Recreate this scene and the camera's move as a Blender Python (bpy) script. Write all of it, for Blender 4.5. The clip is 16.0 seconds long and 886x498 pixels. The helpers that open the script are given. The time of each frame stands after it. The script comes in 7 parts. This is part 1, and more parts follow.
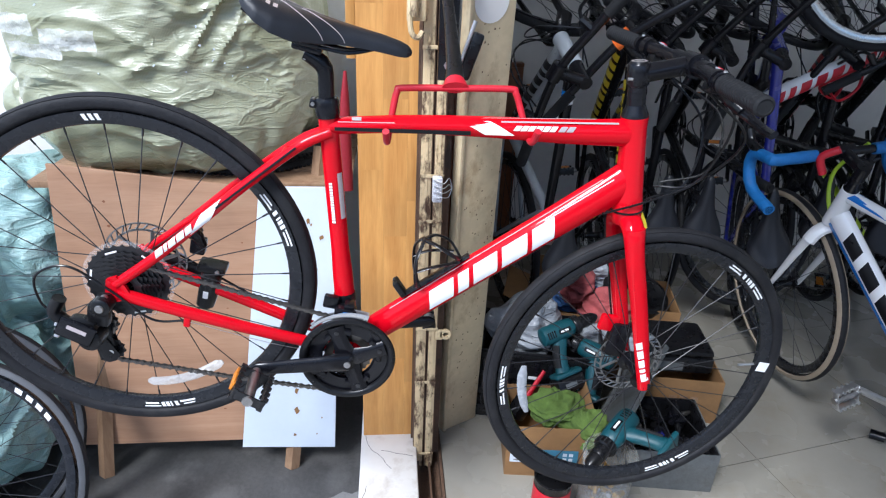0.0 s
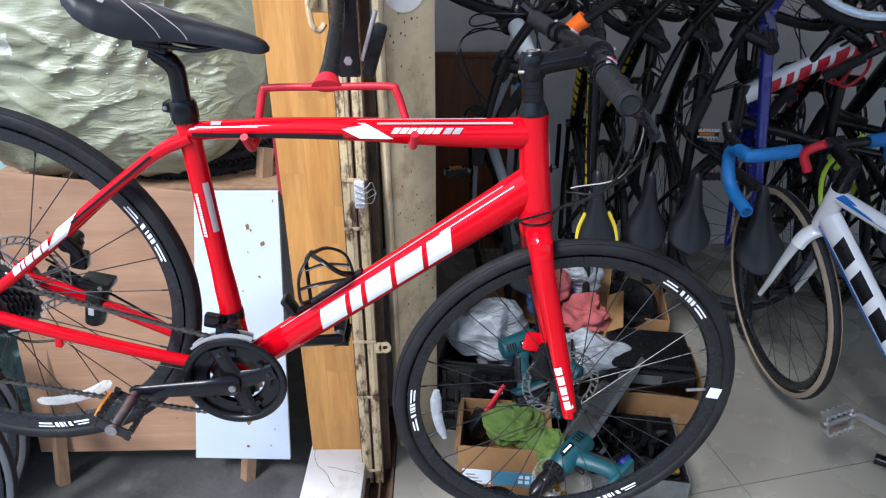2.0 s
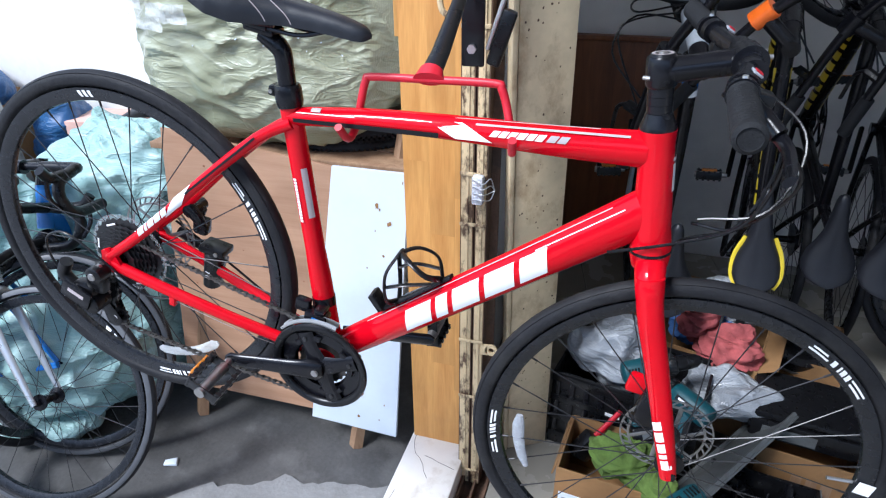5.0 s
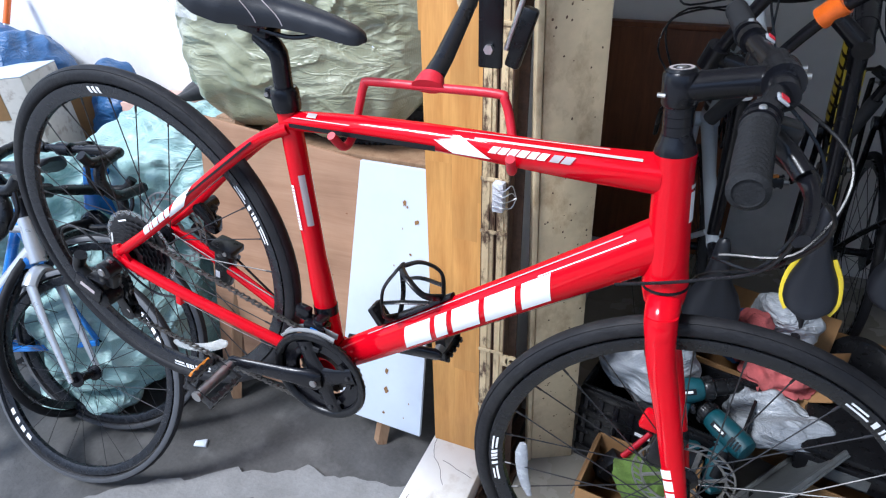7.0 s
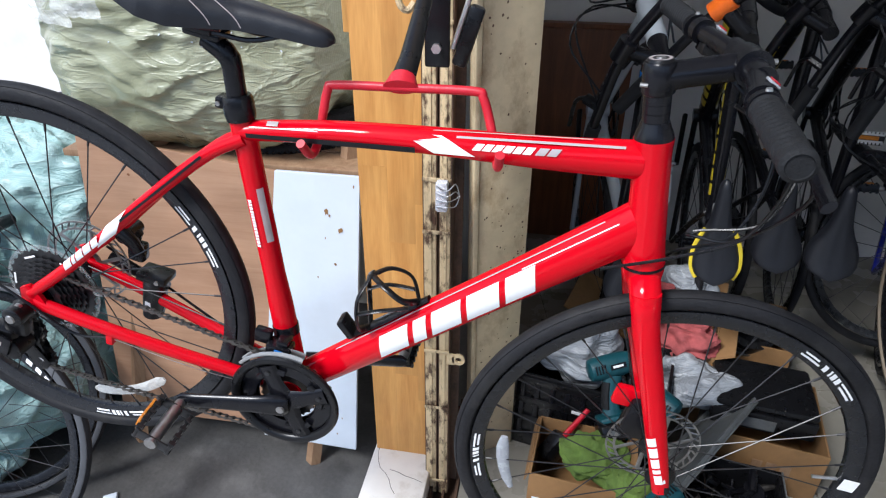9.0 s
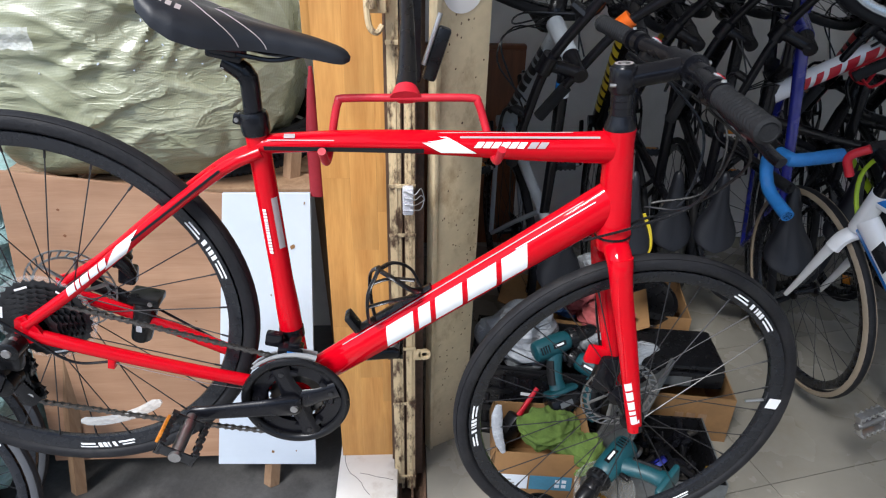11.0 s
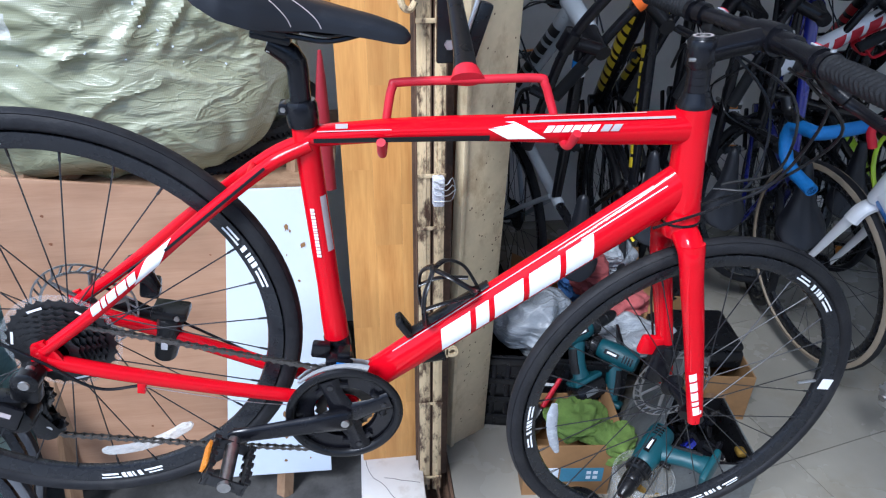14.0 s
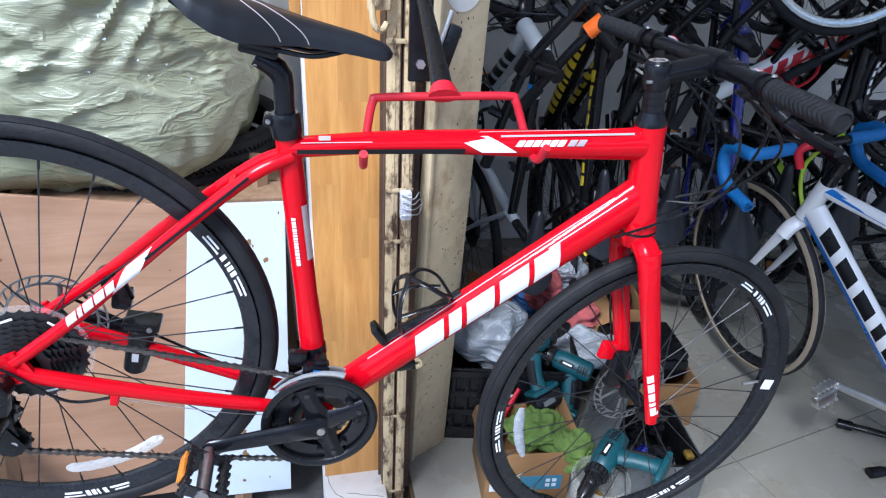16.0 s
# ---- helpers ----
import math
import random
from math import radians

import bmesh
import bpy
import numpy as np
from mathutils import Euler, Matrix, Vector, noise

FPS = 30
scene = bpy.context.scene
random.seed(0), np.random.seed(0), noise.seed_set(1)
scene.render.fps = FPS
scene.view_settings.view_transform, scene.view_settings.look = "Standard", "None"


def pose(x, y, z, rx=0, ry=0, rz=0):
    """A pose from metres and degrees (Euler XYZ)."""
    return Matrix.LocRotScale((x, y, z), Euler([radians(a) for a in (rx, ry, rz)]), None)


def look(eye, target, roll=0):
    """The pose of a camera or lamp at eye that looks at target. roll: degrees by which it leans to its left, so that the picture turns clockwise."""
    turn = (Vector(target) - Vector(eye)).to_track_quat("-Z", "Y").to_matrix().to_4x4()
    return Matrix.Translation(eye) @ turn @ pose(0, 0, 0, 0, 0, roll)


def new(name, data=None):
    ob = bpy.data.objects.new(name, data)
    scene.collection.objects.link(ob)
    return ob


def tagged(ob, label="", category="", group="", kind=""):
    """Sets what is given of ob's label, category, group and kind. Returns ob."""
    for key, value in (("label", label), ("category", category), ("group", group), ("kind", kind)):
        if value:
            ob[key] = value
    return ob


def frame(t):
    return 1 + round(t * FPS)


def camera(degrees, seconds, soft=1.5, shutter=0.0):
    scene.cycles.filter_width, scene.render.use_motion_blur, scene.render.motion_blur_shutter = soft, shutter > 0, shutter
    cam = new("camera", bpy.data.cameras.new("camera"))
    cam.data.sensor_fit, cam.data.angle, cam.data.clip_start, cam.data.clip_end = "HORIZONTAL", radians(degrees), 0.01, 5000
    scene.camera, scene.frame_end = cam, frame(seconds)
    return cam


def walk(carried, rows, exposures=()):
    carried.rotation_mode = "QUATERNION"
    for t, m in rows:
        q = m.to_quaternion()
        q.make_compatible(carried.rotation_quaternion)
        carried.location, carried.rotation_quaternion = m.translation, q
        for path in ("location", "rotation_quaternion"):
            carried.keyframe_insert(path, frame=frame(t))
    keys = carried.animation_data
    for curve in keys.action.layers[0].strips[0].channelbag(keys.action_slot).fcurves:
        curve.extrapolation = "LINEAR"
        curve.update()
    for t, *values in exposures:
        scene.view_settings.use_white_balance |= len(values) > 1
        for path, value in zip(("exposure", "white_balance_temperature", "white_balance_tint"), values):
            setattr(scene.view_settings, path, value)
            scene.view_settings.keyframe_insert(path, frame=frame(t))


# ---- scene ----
cam = camera(71.2, 16.0, soft=1.2)
PATH = [
    (0, (0.08, -1.079, 1.42), (0.257, 0.713, 0.549), 2.5),
    (0.5, (0.112, -1.068, 1.417), (0.311, 0.713, 0.528), 3.3),
    (1, (0.193, -1.036, 1.413), (0.263, 0.75, 0.516), 3.0),
    (1.5, (0.314, -1.004, 1.411), (0.354, 0.785, 0.516), 2.2),
    (2, (0.369, -0.969, 1.411), (0.393, 0.818, 0.513), 0.2),
    (2.5, (0.33, -0.936, 1.424), (0.371, 0.848, 0.521), -0.4),
    (3, (0.307, -0.906, 1.438), (0.315, 0.867, 0.513), 0.5),
    (3.5, (0.368, -0.879, 1.43), (0.13, 0.868, 0.486), 1.0),
    (4, (0.467, -0.86, 1.423), (0.056, 0.848, 0.466), 1.0),
    (4.2, (0.488, -0.867, 1.417), (0.01, 0.828, 0.469), 0.2),
    (6.3, (0.479, -0.768, 1.433), (-0.071, 0.862, 0.413), -1.2),
    (6.5, (0.495, -0.758, 1.429), (-0.099, 0.857, 0.409), -0.7),
    (7, (0.55, -0.729, 1.44), (-0.152, 0.839, 0.416), -1.3),
    (7.5, (0.556, -0.723, 1.441), (-0.177, 0.84, 0.43), -2.6),
    (8, (0.503, -0.726, 1.435), (-0.093, 0.898, 0.431), -1.5),
    (8.5, (0.429, -0.739, 1.434), (0.041, 0.943, 0.424), -1.0),
    (9, (0.391, -0.766, 1.433), (0.099, 0.931, 0.414), 0.4),
    (9.2, (0.39, -0.786, 1.43), (0.133, 0.915, 0.409), 0.2),
    (11.3, (0.144, -0.914, 1.442), (0.288, 0.845, 0.5), 1.2),
    (11.5, (0.107, -0.917, 1.441), (0.274, 0.835, 0.492), 1.0),
    (12, (0.086, -0.894, 1.432), (0.329, 0.834, 0.456), 1.5),
    (12.5, (0.107, -0.851, 1.422), (0.338, 0.875, 0.438), 2.2),
    (13, (0.128, -0.811, 1.418), (0.294, 0.919, 0.428), 3.0),
    (13.5, (0.115, -0.8, 1.41), (0.284, 0.932, 0.424), 2.3),
    (14, (0.055, -0.815, 1.416), (0.288, 0.909, 0.429), 0.8),
    (14.5, (0.01, -0.814, 1.417), (0.291, 0.901, 0.427), 1.3),
    (15, (0.003, -0.822, 1.423), (0.349, 0.901, 0.468), 1.5),
    (15.5, (0.001, -0.836, 1.422), (0.382, 0.892, 0.491), 2.2),
    (16, (0.0, -0.85, 1.415), (0.416, 0.877, 0.497), 3.3),
]
TONES = [(0, 0.76, 5800, 10), (1.5, 0.76, 5850, 10), (4, 0.83, 5700, 10), (6.5, 0.81, 5700, 10), (7.5, 0.76, 5850, 10), (8.5, 0.66, 6050, 10), (9.2, 0.63, 6100, 10), (11.5, 0.63, 6300, 10), (12.2, 0.66, 6300, 10), (13, 0.73, 5650, 10), (14, 0.76, 5520, 10), (16, 0.84, 5500, 10)]
walk(cam, [(t, look(eye, target, roll)) for t, eye, target, roll in PATH], TONES)


# ---- world, sun, exposure ----
world = bpy.data.worlds.new("sky")
scene.world = world
world.use_nodes = True
wn = world.node_tree.nodes
sky = wn.new("ShaderNodeTexSky")
sky.sky_type = "NISHITA"
sky.sun_disc = False
sky.sun_elevation = radians(50)
sky.sun_rotation = radians(220)
sky.air_density, sky.dust_density = 1.0, 1.0
world.node_tree.links.new(sky.outputs[0], wn["Background"].inputs[0])
wn["Background"].inputs[1].default_value = 0.15
sun = new("sun", bpy.data.lights.new("sun", "SUN"))
sun.data.energy, sun.data.angle, sun.data.color = 3.2, radians(16), (1.0, 0.985, 0.96)
sun.matrix_world = look((-4.3, -5.1, 8.0), (0, 0, 0))


# ---- materials ----
def surf(name, col, rough=0.5, var=0.12, scale=18.0, bump=0.08, metal=0.0, coat=0.0, stain=None, stain_amt=0.5, stain_scale=3.0, rand=0.0, fine=6.0, spec=0.5, lo=0.52, stretch=None, wrinkle=0.0, wrinkle_scale=7.0):
    """A node surface: two scales of tone, stains of another colour, fine relief."""
    m = bpy.data.materials.new(name)
    m.use_nodes = True
    nt = m.node_tree
    n, link = nt.nodes, nt.links.new
    b = n["Principled BSDF"]
    co = n.new("ShaderNodeTexCoord")
    big = n.new("ShaderNodeTexNoise")
    big.inputs["Scale"].default_value = scale
    big.inputs["Detail"].default_value = 6
    link(co.outputs["Object"], big.inputs["Vector"])
    small = n.new("ShaderNodeTexNoise")
    small.inputs["Scale"].default_value = scale * fine
    small.inputs["Detail"].default_value = 4
    link(co.outputs["Object"], small.inputs["Vector"])
    mix = n.new("ShaderNodeMath")
    mix.operation = "MULTIPLY_ADD"
    link(small.outputs[0], mix.inputs[0])
    mix.inputs[1].default_value = 0.5
    link(big.outputs[0], mix.inputs[2])
    ramp = n.new("ShaderNodeMapRange")
    ramp.inputs[1].default_value, ramp.inputs[2].default_value = 0.45, 1.05
    ramp.inputs[3].default_value, ramp.inputs[4].default_value = 1 - var, 1 + var
    link(mix.outputs[0], ramp.inputs[0])
    hsv = n.new("ShaderNodeHueSaturation")
    hsv.inputs["Color"].default_value = (*col, 1)
    link(ramp.outputs[0], hsv.inputs["Value"])
    last = hsv.outputs[0]
    if stain:
        st = n.new("ShaderNodeTexNoise")
        st.inputs["Scale"].default_value = stain_scale
        st.inputs["Detail"].default_value = 8
        st.inputs["Roughness"].default_value = 0.65
        if stretch:
            mp = n.new("ShaderNodeMapping")
            mp.inputs["Scale"].default_value = stretch
            link(co.outputs["Object"], mp.inputs[0])
            link(mp.outputs[0], st.inputs["Vector"])
        else:
            link(co.outputs["Object"], st.inputs["Vector"])
        sr = n.new("ShaderNodeMapRange")
        sr.inputs[1].default_value, sr.inputs[2].default_value = lo, lo + 0.12
        sr.inputs[4].default_value = stain_amt
        link(st.outputs[0], sr.inputs[0])
        mc = n.new("ShaderNodeMix")
        mc.data_type = "RGBA"
        link(sr.outputs[0], mc.inputs[0])
        link(last, mc.inputs[6])
        mc.inputs[7].default_value = (*stain, 1)
        last = mc.outputs[2]
    if rand:
        oi = n.new("ShaderNodeObjectInfo")
        rr = n.new("ShaderNodeMapRange")
        rr.inputs[3].default_value, rr.inputs[4].default_value = 1 - rand, 1 + rand
        link(oi.outputs["Random"], rr.inputs[0])
        h2 = n.new("ShaderNodeHueSaturation")
        link(last, h2.inputs["Color"])
        link(rr.outputs[0], h2.inputs["Value"])
        last = h2.outputs[0]
    link(last, b.inputs["Base Color"])
    rg = n.new("ShaderNodeMapRange")
    rg.inputs[3].default_value, rg.inputs[4].default_value = max(0.02, rough - 0.08), min(1, rough + 0.1)
    link(big.outputs[0], rg.inputs[0])
    link(rg.outputs[0], b.inputs["Roughness"])
    b.inputs["Metallic"].default_value = metal
    b.inputs["Coat Weight"].default_value = coat
    b.inputs["Coat Roughness"].default_value = 0.035
    b.inputs["Specular IOR Level"].default_value = spec
    if bump:
        bp = n.new("ShaderNodeBump")
        bp.inputs["Strength"].default_value = bump
        bp.inputs["Distance"].default_value = 0.01
        link(mix.outputs[0], bp.inputs["Height"])
        link(bp.outputs[0], b.inputs["Normal"])
        if wrinkle:
            rd = n.new("ShaderNodeTexNoise")
            rd.noise_type = "RIDGED_MULTIFRACTAL"
            rd.inputs["Scale"].default_value, rd.inputs["Detail"].default_value = wrinkle_scale, 3
            rd.inputs["Distortion"].default_value = 0.6
            mp2 = n.new("ShaderNodeMapping")
            mp2.inputs["Scale"].default_value = (0.7, 0.7, 1.5)
            mp2.inputs["Rotation"].default_value = (0.3, 0.5, 0.2)
            link(co.outputs["Object"], mp2.inputs[0])
            link(mp2.outputs[0], rd.inputs["Vector"])
            b2 = n.new("ShaderNodeBump")
            b2.inputs["Strength"].default_value, b2.inputs["Distance"].default_value = wrinkle, 0.03
            link(rd.outputs[0], b2.inputs["Height"])
            link(bp.outputs[0], b2.inputs["Normal"])
            link(b2.outputs[0], b.inputs["Normal"])
    return m


def wood(name, col, dark, scale=1.0, axis=2, rough=0.55, bands=7.0, rand=0.0):
    """Wood with grain along one axis."""
    m = bpy.data.materials.new(name)
    m.use_nodes = True
    n, link = m.node_tree.nodes, m.node_tree.links.new
    b = n["Principled BSDF"]
    co = n.new("ShaderNodeTexCoord")
    mp = n.new("ShaderNodeMapping")
    s = [bands * scale] * 3
    s[axis] = 0.55 * scale
    mp.inputs["Scale"].default_value = s
    link(co.outputs["Object"], mp.inputs[0])
    nz = n.new("ShaderNodeTexNoise")
    nz.inputs["Scale"].default_value, nz.inputs["Detail"].default_value = 4.0, 8
    nz.inputs["Distortion"].default_value = 1.2
    link(mp.outputs[0], nz.inputs["Vector"])
    fine = n.new("ShaderNodeTexNoise")
    fine.inputs["Scale"].default_value, fine.inputs["Detail"].default_value = 40.0, 5
    link(mp.outputs[0], fine.inputs["Vector"])
    ad = n.new("ShaderNodeMath")
    ad.operation = "MULTIPLY_ADD"
    link(fine.outputs[0], ad.inputs[0])
    ad.inputs[1].default_value = 0.35
    link(nz.outputs[0], ad.inputs[2])
    rp = n.new("ShaderNodeMapRange")
    rp.inputs[1].default_value, rp.inputs[2].default_value = 0.42, 0.95
    link(ad.outputs[0], rp.inputs[0])
    mc = n.new("ShaderNodeMix")
    mc.data_type = "RGBA"
    link(rp.outputs[0], mc.inputs[0])
    mc.inputs[6].default_value, mc.inputs[7].default_value = (*col, 1), (*dark, 1)
    st = n.new("ShaderNodeTexNoise")
    st.inputs["Scale"].default_value, st.inputs["Detail"].default_value = 5.0, 6
    link(co.outputs["Object"], st.inputs["Vector"])
    sr = n.new("ShaderNodeMapRange")
    sr.inputs[1].default_value, sr.inputs[2].default_value = 0.4, 0.8
    sr.inputs[3].default_value, sr.inputs[4].default_value = 1.08, 0.78
    link(st.outputs[0], sr.inputs[0])
    hv = n.new("ShaderNodeHueSaturation")
    link(mc.outputs[2], hv.inputs["Color"])
    link(sr.outputs[0], hv.inputs["Value"])
    oi = n.new("ShaderNodeObjectInfo")
    rr = n.new("ShaderNodeMapRange")
    rr.inputs[3].default_value, rr.inputs[4].default_value = 1 - rand, 1 + rand
    link(oi.outputs["Random"], rr.inputs[0])
    h2 = n.new("ShaderNodeHueSaturation")
    link(hv.outputs[0], h2.inputs["Color"])
    link(rr.outputs[0], h2.inputs["Value"])
    link(h2.outputs[0], b.inputs["Base Color"])
    b.inputs["Roughness"].default_value = rough
    bp = n.new("ShaderNodeBump")
    bp.inputs["Strength"].default_value, bp.inputs["Distance"].default_value = 0.12, 0.004
    link(ad.outputs[0], bp.inputs["Height"])
    link(bp.outputs[0], b.inputs["Normal"])
    return m


def tarp(name, col, pale, rough, coat, fold, scale):
    """Woven plastic sheet: crossed threads, long soft creases in three sizes, paler tint on the largest creases."""
    m = bpy.data.materials.new(name)
    m.use_nodes = True
    n, link = m.node_tree.nodes, m.node_tree.links.new
    b = n["Principled BSDF"]
    co = n.new("ShaderNodeTexCoord")
    height = None
    ridge = None
    for size, turn, amount in ((1.0, (0.2, 0.5, 0.1), 1.0), (2.3, (1.1, -0.4, 0.6), 0.45), (5.0, (-0.5, 0.9, 1.4), 0.2)):
        mp = n.new("ShaderNodeMapping")
        mp.inputs["Scale"].default_value = (0.45, 0.8, 1.5)
        mp.inputs["Rotation"].default_value = turn
        link(co.outputs["Object"], mp.inputs[0])
        nz = n.new("ShaderNodeTexNoise")
        nz.inputs["Scale"].default_value, nz.inputs["Detail"].default_value = scale * size, 2.0
        nz.inputs["Distortion"].default_value = 0.9
        link(mp.outputs[0], nz.inputs["Vector"])
        ab = n.new("ShaderNodeMath")
        ab.operation = "SUBTRACT"
        link(nz.outputs[0], ab.inputs[0])
        ab.inputs[1].default_value = 0.5
        ab2 = n.new("ShaderNodeMath")
        ab2.operation = "ABSOLUTE"
        link(ab.outputs[0], ab2.inputs[0])
        fold_line = n.new("ShaderNodeMapRange")
        fold_line.interpolation_type = "SMOOTHSTEP"
        fold_line.inputs[1].default_value, fold_line.inputs[2].default_value = 0.0, 0.07
        fold_line.inputs[3].default_value, fold_line.inputs[4].default_value = amount, 0.0
        link(ab2.outputs[0], fold_line.inputs[0])
        ridge = ridge or fold_line
        if height is None:
            height = fold_line.outputs[0]
        else:
            add = n.new("ShaderNodeMath")
            link(height, add.inputs[0])
            link(fold_line.outputs[0], add.inputs[1])
            height = add.outputs[0]
    group = n.new("ShaderNodeTexNoise")
    group.inputs["Scale"].default_value, group.inputs["Detail"].default_value = scale * 0.45, 2.0
    link(co.outputs["Object"], group.inputs["Vector"])
    where = n.new("ShaderNodeMapRange")
    where.inputs[1].default_value, where.inputs[2].default_value = 0.42, 0.62
    where.inputs[3].default_value = 0.15
    link(group.outputs[0], where.inputs[0])
    masked = n.new("ShaderNodeMath")
    masked.operation = "MULTIPLY"
    link(height, masked.inputs[0])
    link(where.outputs[0], masked.inputs[1])
    height = masked.outputs[0]
    weave = None
    for axis in ("X", "Z"):
        wv = n.new("ShaderNodeTexWave")
        wv.bands_direction = axis
        wv.inputs["Scale"].default_value, wv.inputs["Distortion"].default_value = 95.0, 0.6
        link(co.outputs["Object"], wv.inputs["Vector"])
        if weave is None:
            weave = wv.outputs[1]
        else:
            mul = n.new("ShaderNodeMath")
            mul.operation = "MULTIPLY"
            link(weave, mul.inputs[0])
            link(wv.outputs[1], mul.inputs[1])
            weave = mul.outputs[0]
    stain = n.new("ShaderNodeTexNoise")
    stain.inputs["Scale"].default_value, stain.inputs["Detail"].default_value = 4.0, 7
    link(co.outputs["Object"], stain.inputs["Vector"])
    pale_mix = n.new("ShaderNodeMath")
    pale_mix.operation = "MULTIPLY_ADD"
    link(ridge.outputs[0], pale_mix.inputs[0])
    pale_mix.inputs[1].default_value = 0.25
    link(stain.outputs[0], pale_mix.inputs[2])
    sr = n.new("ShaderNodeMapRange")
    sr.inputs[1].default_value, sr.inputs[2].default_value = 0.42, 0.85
    link(pale_mix.outputs[0], sr.inputs[0])
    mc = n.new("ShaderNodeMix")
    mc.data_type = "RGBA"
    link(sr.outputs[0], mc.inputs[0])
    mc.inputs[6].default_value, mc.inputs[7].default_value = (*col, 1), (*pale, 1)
    tone = n.new("ShaderNodeMapRange")
    tone.inputs[3].default_value, tone.inputs[4].default_value = 0.86, 1.10
    link(weave, tone.inputs[0])
    hv = n.new("ShaderNodeHueSaturation")
    link(mc.outputs[2], hv.inputs["Color"])
    link(tone.outputs[0], hv.inputs["Value"])
    link(hv.outputs[0], b.inputs["Base Color"])
    rg = n.new("ShaderNodeMapRange")
    rg.inputs[3].default_value, rg.inputs[4].default_value = rough - 0.12, rough + 0.16
    link(stain.outputs[0], rg.inputs[0])
    link(rg.outputs[0], b.inputs["Roughness"])
    b.inputs["Coat Weight"].default_value, b.inputs["Coat Roughness"].default_value = coat, 0.16
    b1 = n.new("ShaderNodeBump")
    b1.inputs["Strength"].default_value, b1.inputs["Distance"].default_value = fold, 0.012
    link(height, b1.inputs["Height"])
    b2 = n.new("ShaderNodeBump")
    b2.inputs["Strength"].default_value, b2.inputs["Distance"].default_value = 0.25, 0.0012
    link(weave, b2.inputs["Height"])
    link(b1.outputs[0], b2.inputs["Normal"])
    link(b2.outputs[0], b.inputs["Normal"])
    return m


def clear(name, col=(0.9, 0.95, 1.0), rough=0.25, alpha=0.35, bump=0.4):
    m = surf(name, col, rough, var=0.08, scale=30, bump=bump)
    m.node_tree.nodes["Principled BSDF"].inputs["Alpha"].default_value = alpha
    return m


RED = surf("red_gloss_paint", (0.56, 0.0012, 0.009), 0.34, var=0.03, scale=40, bump=0.0, coat=0.52, spec=0.0)
RED_DULL = surf("red_rubber", (0.50, 0.008, 0.022), 0.42, var=0.1, scale=60, bump=0.1)
WHITE_DECAL = surf("white_decal", (0.85, 0.85, 0.85), 0.3, var=0.04, scale=80, bump=0.0, coat=0.4)
GREY_DECAL = surf("grey_decal", (0.42, 0.36, 0.36), 0.3, var=0.05, scale=80, bump=0.0, coat=0.4)
BLACK_DECAL = surf("black_decal", (0.008, 0.008, 0.010), 0.3, var=0.05, scale=80, bump=0.0, coat=0.1, spec=0.2)
TYRE = surf("tyre_rubber", (0.014, 0.014, 0.016), 0.60, var=0.25, scale=25, bump=0.2, stain=(0.040, 0.039, 0.037), stain_amt=0.35, stain_scale=9, spec=0.2)
RIM = surf("black_rim", (0.012, 0.013, 0.016), 0.26, var=0.1, scale=50, bump=0.02, spec=0.4)
SILVER = surf("silver_alloy", (0.62, 0.62, 0.62), 0.3, var=0.1, scale=60, bump=0.03, metal=0.9)
STEEL = surf("dull_steel", (0.35, 0.34, 0.33), 0.35, var=0.2, scale=80, bump=0.05, metal=0.9)
CHAIN = surf("oily_chain", (0.13, 0.12, 0.11), 0.30, var=0.35, scale=160, bump=0.1, metal=0.85)
ROTOR = surf("drilled_disc_steel", (0.30, 0.30, 0.30), 0.34, var=0.25, scale=90, bump=0.05, metal=0.9)
COG = surf("dark_sprocket_steel", (0.035, 0.035, 0.037), 0.32, var=0.3, scale=90, bump=0.05, metal=0.6)
SPOKE = surf("black_spoke", (0.016, 0.016, 0.018), 0.36, var=0.1, scale=50, bump=0.0, metal=0.1)
BLACK = surf("black_alloy", (0.006, 0.006, 0.008), 0.24, var=0.15, scale=40, bump=0.02, spec=0.30)
BLACKPL = surf("black_plastic", (0.007, 0.007, 0.008), 0.28, var=0.15, scale=60, bump=0.04, spec=0.30)
GRIP = surf("grip_rubber", (0.013, 0.0135, 0.015), 0.72, var=0.2, scale=90, bump=0.3, spec=0.25)
SADDLE = surf("saddle_vinyl", (0.011, 0.012, 0.016), 0.44, var=0.12, scale=60, bump=0.10, spec=0.42, fine=12)
AMBER = surf("amber_reflector", (0.75, 0.25, 0.02), 0.3, var=0.25, scale=200, bump=0.5)
REFLECT = surf("clear_reflector", (0.75, 0.75, 0.78), 0.25, var=0.2, scale=200, bump=0.5)
PINE = wood("pale_pine", (0.67, 0.35, 0.10), (0.46, 0.20, 0.046), axis=2, rand=0.035)
PLY = wood("plywood_sheet", (0.37, 0.218, 0.132), (0.27, 0.143, 0.079), axis=0, scale=0.8, rough=0.7)
OLDWOOD = wood("old_wood", (0.30, 0.19, 0.11), (0.17, 0.09, 0.045), axis=2, rough=0.75)
BROWN = wood("brown_board", (0.24, 0.085, 0.03), (0.13, 0.042, 0.014), axis=2, rough=0.5)
CREAM = surf("chipped_cream_paint", (0.62, 0.48, 0.28), 0.55, var=0.15, scale=14, bump=0.2, stain=(0.085, 0.045, 0.025), stain_amt=1.0, stain_scale=42, lo=0.50, stretch=(1, 1, 0.45))
